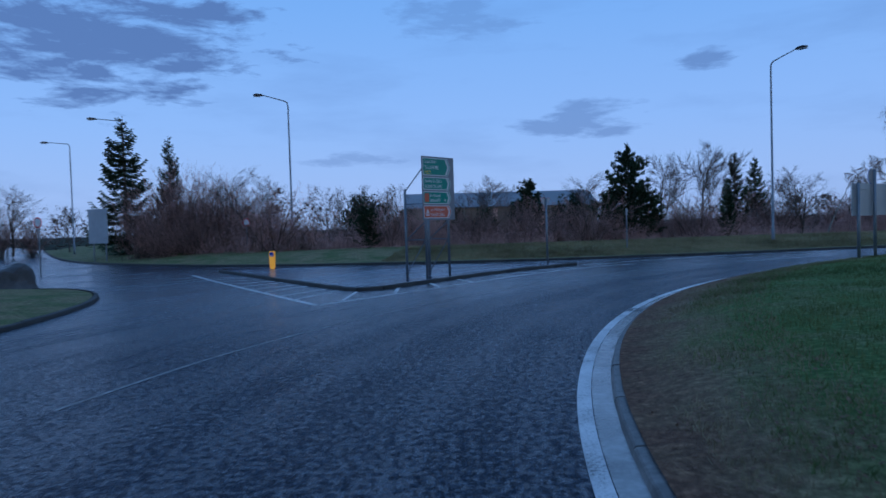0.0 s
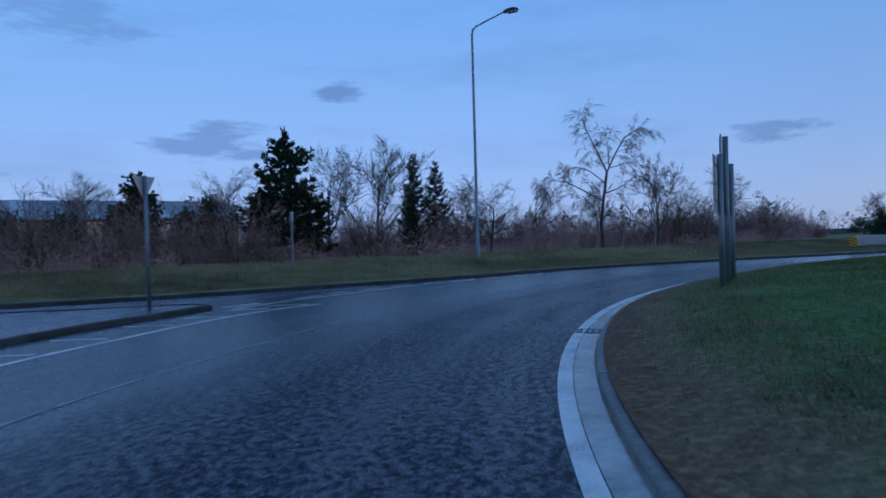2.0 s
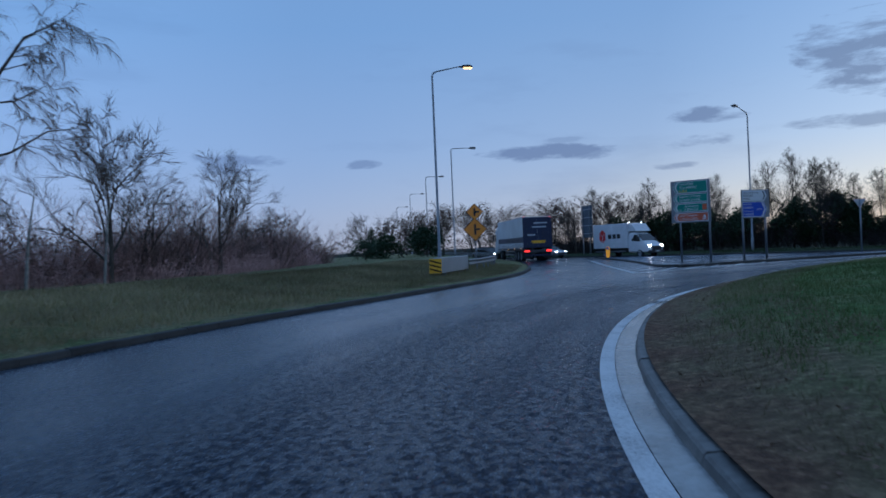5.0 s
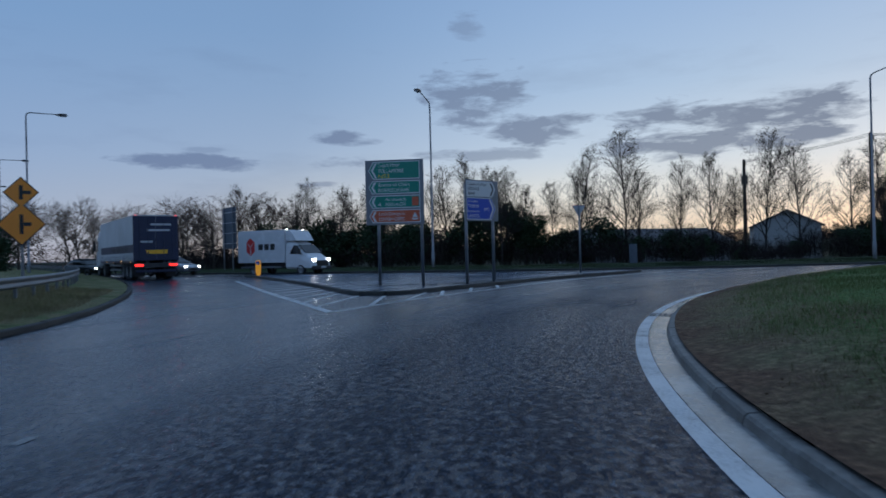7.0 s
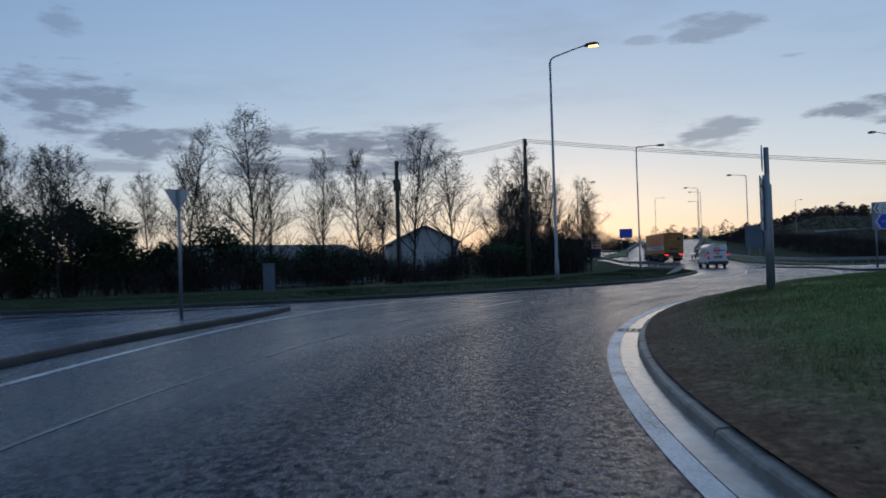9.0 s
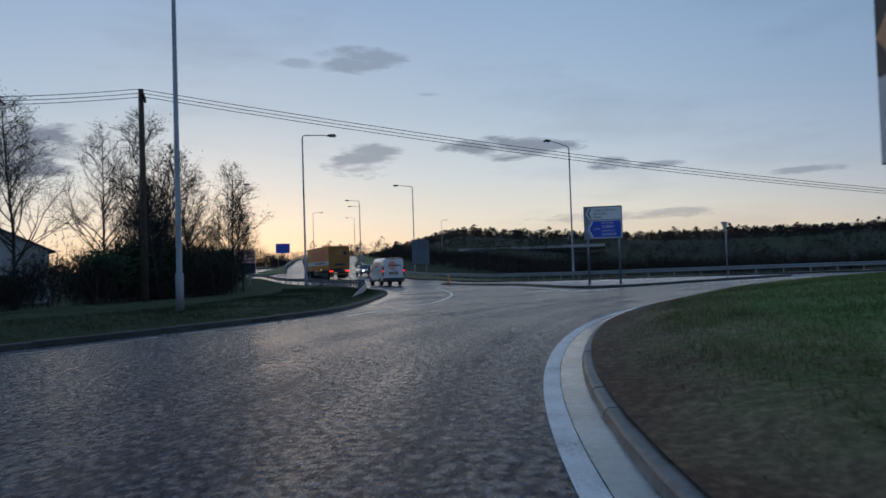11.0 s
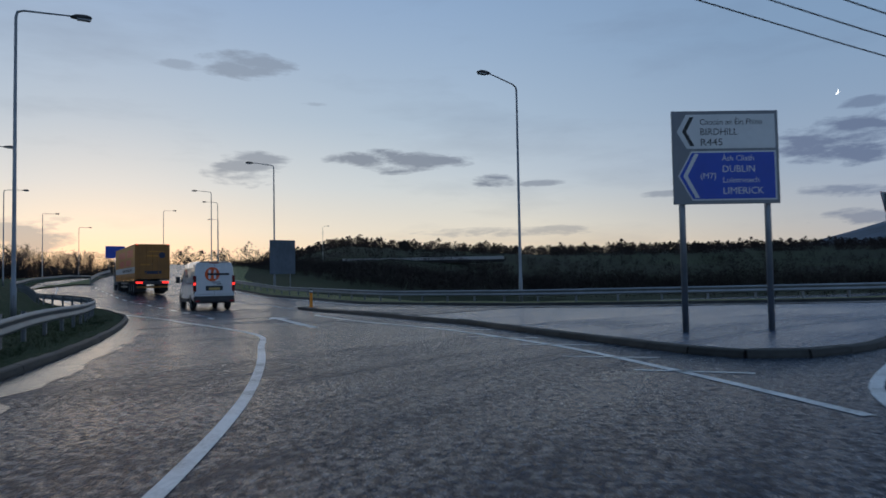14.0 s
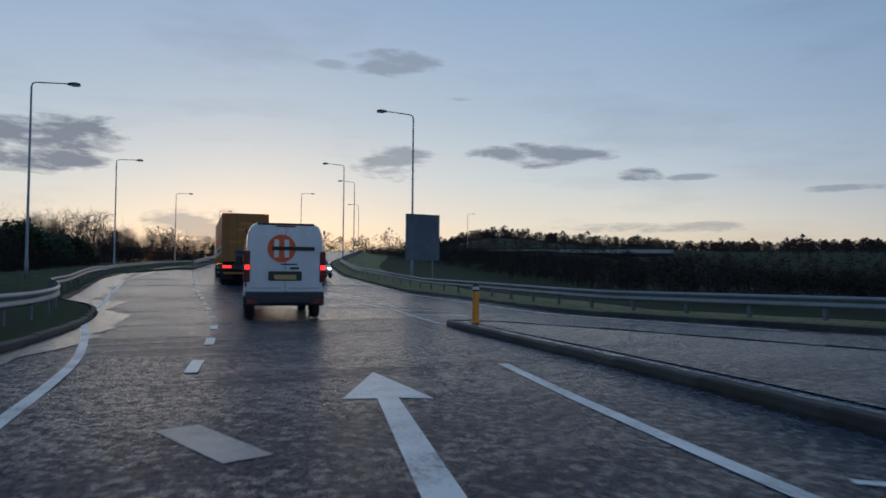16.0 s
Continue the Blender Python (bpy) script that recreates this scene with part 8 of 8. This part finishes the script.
        wheel(v, 15.4, sg * 1.05, 0.5, 0.34)
        part("headlamp", boxes((16.3, 16.48, sg * 0.95 - 0.15, sg * 0.95 + 0.15, 0.7, 0.9), bevel=0.02), HEAD, v)
    part("tractor_frame", boxes((11.6, 16.2, -0.5, 0.5, 0.5, 0.82)), DARKSTEEL, v)
    return v


lorry(107.2, -57.6, -46, "amber curtain-sided articulated lorry with lit tail lamps", CURTAIN_Y, DOOR_Y_SHADED, PAINT_GREY, CURTAIN_W, True)
panel_van(91.3, -40.4, -49, "white high-roof hire van with orange disc, brake lights on")
lorry(83.5, 45.2, 24, "dark blue articulated lorry with pale curtain sides", CURTAIN_W, CURTAIN_B, CURTAIN_W, CURTAIN_B)
box_van(89.3, 40.3, -127, "white parcel van with red hexagon mark, headlamps lit")
car(95.4, 48.2, -127, "silver saloon car with headlamps lit, waiting at the roundabout", PAINT_GREY, "front")
car(101.5, 56.0, -130, "dark car behind with headlamps lit", GLASS, "front")
car(135.1, -93.5, -58, "small red car driving away on the far road", PAINT_RED, "rear")
car(110.6, -69.2, 131, "silver car coming on with headlamps lit", PAINT_GREY, "front")

# ---- buildings and distance ----
def shed(x, y, turn, length, width, eave, ridge, wall, roof, label, panes=0, z=0.0):
    """A pitched building with overhanging roof sheets, gables and windows."""
    s = thing("building", label, "building", pose(x, y, z, 0, 0, turn))
    bm = bmesh.new()
    prism(bm, [(-width / 2, -0.5), (width / 2, -0.5), (width / 2, eave), (0, ridge), (-width / 2, eave)], -length / 2, length / 2)
    part("wall", bm, wall, s)
    for sg in (-1, 1):
        k = (ridge - eave) / (width / 2)
        plate(s, "roof", [(sg * (width / 2 + 0.4), -length / 2 - 0.3, eave - 0.4 * k + 0.06), (sg * (width / 2 + 0.4), length / 2 + 0.3, eave - 0.4 * k + 0.06), (0.0, length / 2 + 0.3, ridge + 0.06), (0.0, -length / 2 - 0.3, ridge + 0.06)], roof, 0.1)
        for i in range(panes):
            yy = -length / 2 + (i + 0.5) * length / panes
            w = part("window", boxes((sg * width / 2 - 0.03, sg * width / 2 + 0.03, yy - 0.5, yy + 0.5, 1.0, 2.1)), RENDER_WALL, s)
            part("pane", boxes((sg * width / 2 + sg * 0.034 - 0.003, sg * width / 2 + sg * 0.034 + 0.003, yy - 0.42, yy + 0.42, 1.08, 2.02)), GLASS, w)
    return s


barn = shed(8.5, 94, 94, 24, 10, 4.4, 6.3, SHED_WALL, SHED_ROOF, "long low grey-roofed shed with pale strips behind trees", 0)
for yy in (-5.2, 0.8, 7.0):
    k = (6.3 - 4.4) / 5.0
    for sg in (-1, 1):
        plate(barn, "roof_light", [(sg * 5.35, yy, 4.4 - 0.35 * k + 0.17), (sg * 5.35, yy + 1.1, 4.4 - 0.35 * k + 0.17), (sg * 0.1, yy + 1.1, 6.3 - 0.1 * k + 0.17), (sg * 0.1, yy, 6.3 - 0.1 * k + 0.17)], SIGNBACK, 0.03, "pale translucent roof strip")
        part("wall_panel", boxes((sg * 5.03 - 0.02, sg * 5.03 + 0.02, yy, yy + 1.3, 1.0, 4.1)), BOARD, barn, "pale sheet panel")
shed(115.2, -19.6, 60, 9, 7, 3.5, 5.2, PALE_WALL, SLATE, "white rendered house with a dark gabled roof", 2)
shed(112, 0, 10, 17, 8, 1.9, 3.3, RENDER_WALL, SLATE, "long low grey house behind the tree belt", 3)

br = thing("motorway_bridge", "pale concrete motorway bridge across the valley", "bridge", pose(126, -214, 6.8, 0, 0, 12))
part("deck", boxes((-24, 24, -5, 5, -0.8, 0.0), bevel=0.05), CONCRETE, br)
part("parapet", boxes((-24, 24, 4.8, 5.0, 0.002, 0.9)), PALE_WALL, br)
part("parapet", boxes((-24, 24, -5.0, -4.8, 0.002, 0.9)), PALE_WALL, br)
for k in (-12, 0, 12):
    part("pier", boxes((k - 0.6, k + 0.6, -3.5, 3.5, -8.0, -0.802)), CONCRETE, br)

# the thin moon, far away
mo = bmesh.new()
R_ = 16.0
arc_out = [(R_ * math.cos(a_), R_ * math.sin(a_)) for a_ in np.linspace(radians(-80), radians(80), 16)]
arc_in = [(R_ * (math.cos(a_) - 0.5 * math.cos(a_ * 90 / 80)), R_ * math.sin(a_) * 0.985) for a_ in np.linspace(radians(80), radians(-80), 16)]
prism(mo, arc_out + arc_in[1:-1], -0.5, 0.5)
d_ = Vector((-0.2737, -0.9366, 0.219)) * 4300
moon = tagged(part("moon", mo, MOON), "thin bright crescent moon in the dusk sky", "moon", kind="structure")
moon.matrix_basis = Matrix.Translation(Vector((69, -1, 1.3)) + d_) @ Matrix.Rotation(radians(-16 + 180), 4, "Z") @ Matrix.Rotation(radians(25), 4, "Y")


# ---- grass blades near the road ----
def blades(name, spots, mat, label, height, seed, width=0.006):
    rnd = random.Random(seed)
    v, f = [], []
    for x, y, z in spots:
        for _ in range(3):
            a_ = rnd.uniform(0, 2 * math.pi)
            h = height * rnd.uniform(0.5, 1.3)
            dx, dy = rnd.gauss(0, 0.5) * h, rnd.gauss(0, 0.5) * h
            bx, by = x + rnd.gauss(0, 0.04), y + rnd.gauss(0, 0.04)
            k = len(v)
            v += [(bx - width * math.cos(a_), by - width * math.sin(a_), z - 0.02), (bx + width * math.cos(a_), by + width * math.sin(a_), z - 0.02), (bx + dx, by + dy, z + h)]
            f.append((k, k + 1, k + 2))
    return tagged(new(name, mesh_from(name, v, f, mat)), label, "grass", kind="stuff")


def spots_on_island(n, r0, r1, seed):
    rnd = random.Random(seed)
    out = []
    prof = [(8, 0.7), (15, 0.7), (21, 0.68), (25, 0.64), (27.5, 0.58), (29.0, 0.50), (30.0, 0.41), (30.7, 0.30), (31.3, 0.17), (31.72, 0.09)]
    for _ in range(n):
        r, ang = rnd.uniform(r0, r1), radians(rnd.uniform(-40, 190))
        x, y = MID.x + r * math.cos(ang), MID.y + r * math.sin(ang)
        if noise.noise(Vector((x * 0.5, y * 0.5, 3))) > rnd.uniform(-0.6, 0.25):
            out.append((x, y, float(np.interp(r, *zip(*prof)))))
    return out


blades("grass_island", spots_on_island(90000, 23.5, 30.8, 5), BLADE_GREEN, "short green turf on the central island", 0.08, 6, 0.007)
blades("dry_grass_island", spots_on_island(26000, 29.4, 31.3, 7), STRAW, "dry straw-coloured grass near the kerb", 0.07, 8, 0.006)


def spots_on_verge(points, n, o0, o1, profile, seed):
    rnd = random.Random(seed)
    line = smooth_line(points, 0.5)
    nn = normals_of(line)
    out = []
    for _ in range(n):
        i, o, k = rnd.randrange(len(line) - 1), rnd.uniform(o0, o1), rnd.random()
        x, y = line[i] + (line[i + 1] - line[i]) * k + (nn[i] * (1 - k) + nn[i + 1] * k) * o
        out.append((x, y, land(x, y) + float(np.interp(o, *zip(*profile))) - 0.02))
    return out


NORTH_PROFILE = [(0.13, 0.10), (0.5, 0.13), (1.2, 0.16), (2.2, 0.26), (3.4, 0.42), (5, 0.56), (7, 0.66), (10, 0.70)]
blades("grass_bank", spots_on_verge(KERB_N[5:19], 34000, 0.8, 8.5, NORTH_PROFILE, 9), BLADE, "rough green grass on the bank", 0.16, 10, 0.011)
blades("dry_grass_bank", spots_on_verge(KERB_N[5:19], 24000, 0.5, 3.2, NORTH_PROFILE, 11), STRAW, "dry grass along the foot of the bank", 0.12, 12, 0.009)
blades("dry_grass_bank", spots_on_verge(KERB_N[5:19], 22000, 2.0, 8.5, NORTH_PROFILE, 15), STRAW, "dry tussocks scattered over the bank", 0.20, 16, 0.012)
blades("grass_east", spots_on_verge(KERB_E[5:19], 22000, 0.4, 6, [(0.13, 0.10), (1.2, 0.14), (5, 0.22)], 13), BLADE_BACKLIT, "short grass on the east verge, coloured as backlit", 0.09, 14, 0.010)


def litter(n, r0, r1, seed):
    """Dead leaves and clods strewn over the bare rim of the island."""
    rnd = random.Random(seed)
    v, f = [], []
    for x, y, z in spots_on_island(n, r0, r1, seed):
        c = Vector((x, y, z + rnd.uniform(0.015, 0.03)))
        a_ = Vector((rnd.gauss(0, 1), rnd.gauss(0, 1), rnd.gauss(0, 0.15))).normalized() * rnd.uniform(0.010, 0.030)
        b_ = Vector((-a_.y, a_.x, rnd.gauss(0, 0.005))) * rnd.uniform(0.4, 0.8)
        k = len(v)
        v += [c - a_, c + b_, c + a_, c - b_]
        f.append((k, k + 1, k + 2, k + 3))
    return tagged(new("leaf_litter", mesh_from("leaf_litter", v, f, LITTER)), "brown dead leaves and clods on bare earth", "leaf litter", kind="stuff")


litter(42000, 29.6, 31.75, 21)

# ---- kerbs, stone by stone ----
kerb_run("kerb_island", ring_line(RAD + 0.0, -62, 215, 0.915), "low battered concrete kerb round the central island", keep=lambda x, y: True, lower=0.03, mat=PALE_KERB)
kerb_run("kerb_north", smooth_line(KERB_N, 0.915), "low concrete kerb along the grass bank", keep=lambda x, y: -6 < x < 84 and y < 48)
kerb_run("kerb_east", smooth_line(KERB_E, 0.915), "low dark concrete kerb along the east verge", keep=lambda x, y: -40 < y < 24 and x < 101)
kerb_run("kerb_south", smooth_line(KERB_S, 0.915), "low concrete kerb under the crash barrier", keep=lambda x, y: 56 < x < 100)
kerb_run("kerb_west", smooth_line(KERB_W[::-1], 0.915), "low concrete kerb round the grass nose", keep=lambda x, y: y > 5)
for ln, nm in zip(ISLAND_LINES, ("north", "east", "south")):
    kerb_run("kerb_split_" + nm, ln, "dark wet concrete kerb of a traffic island")
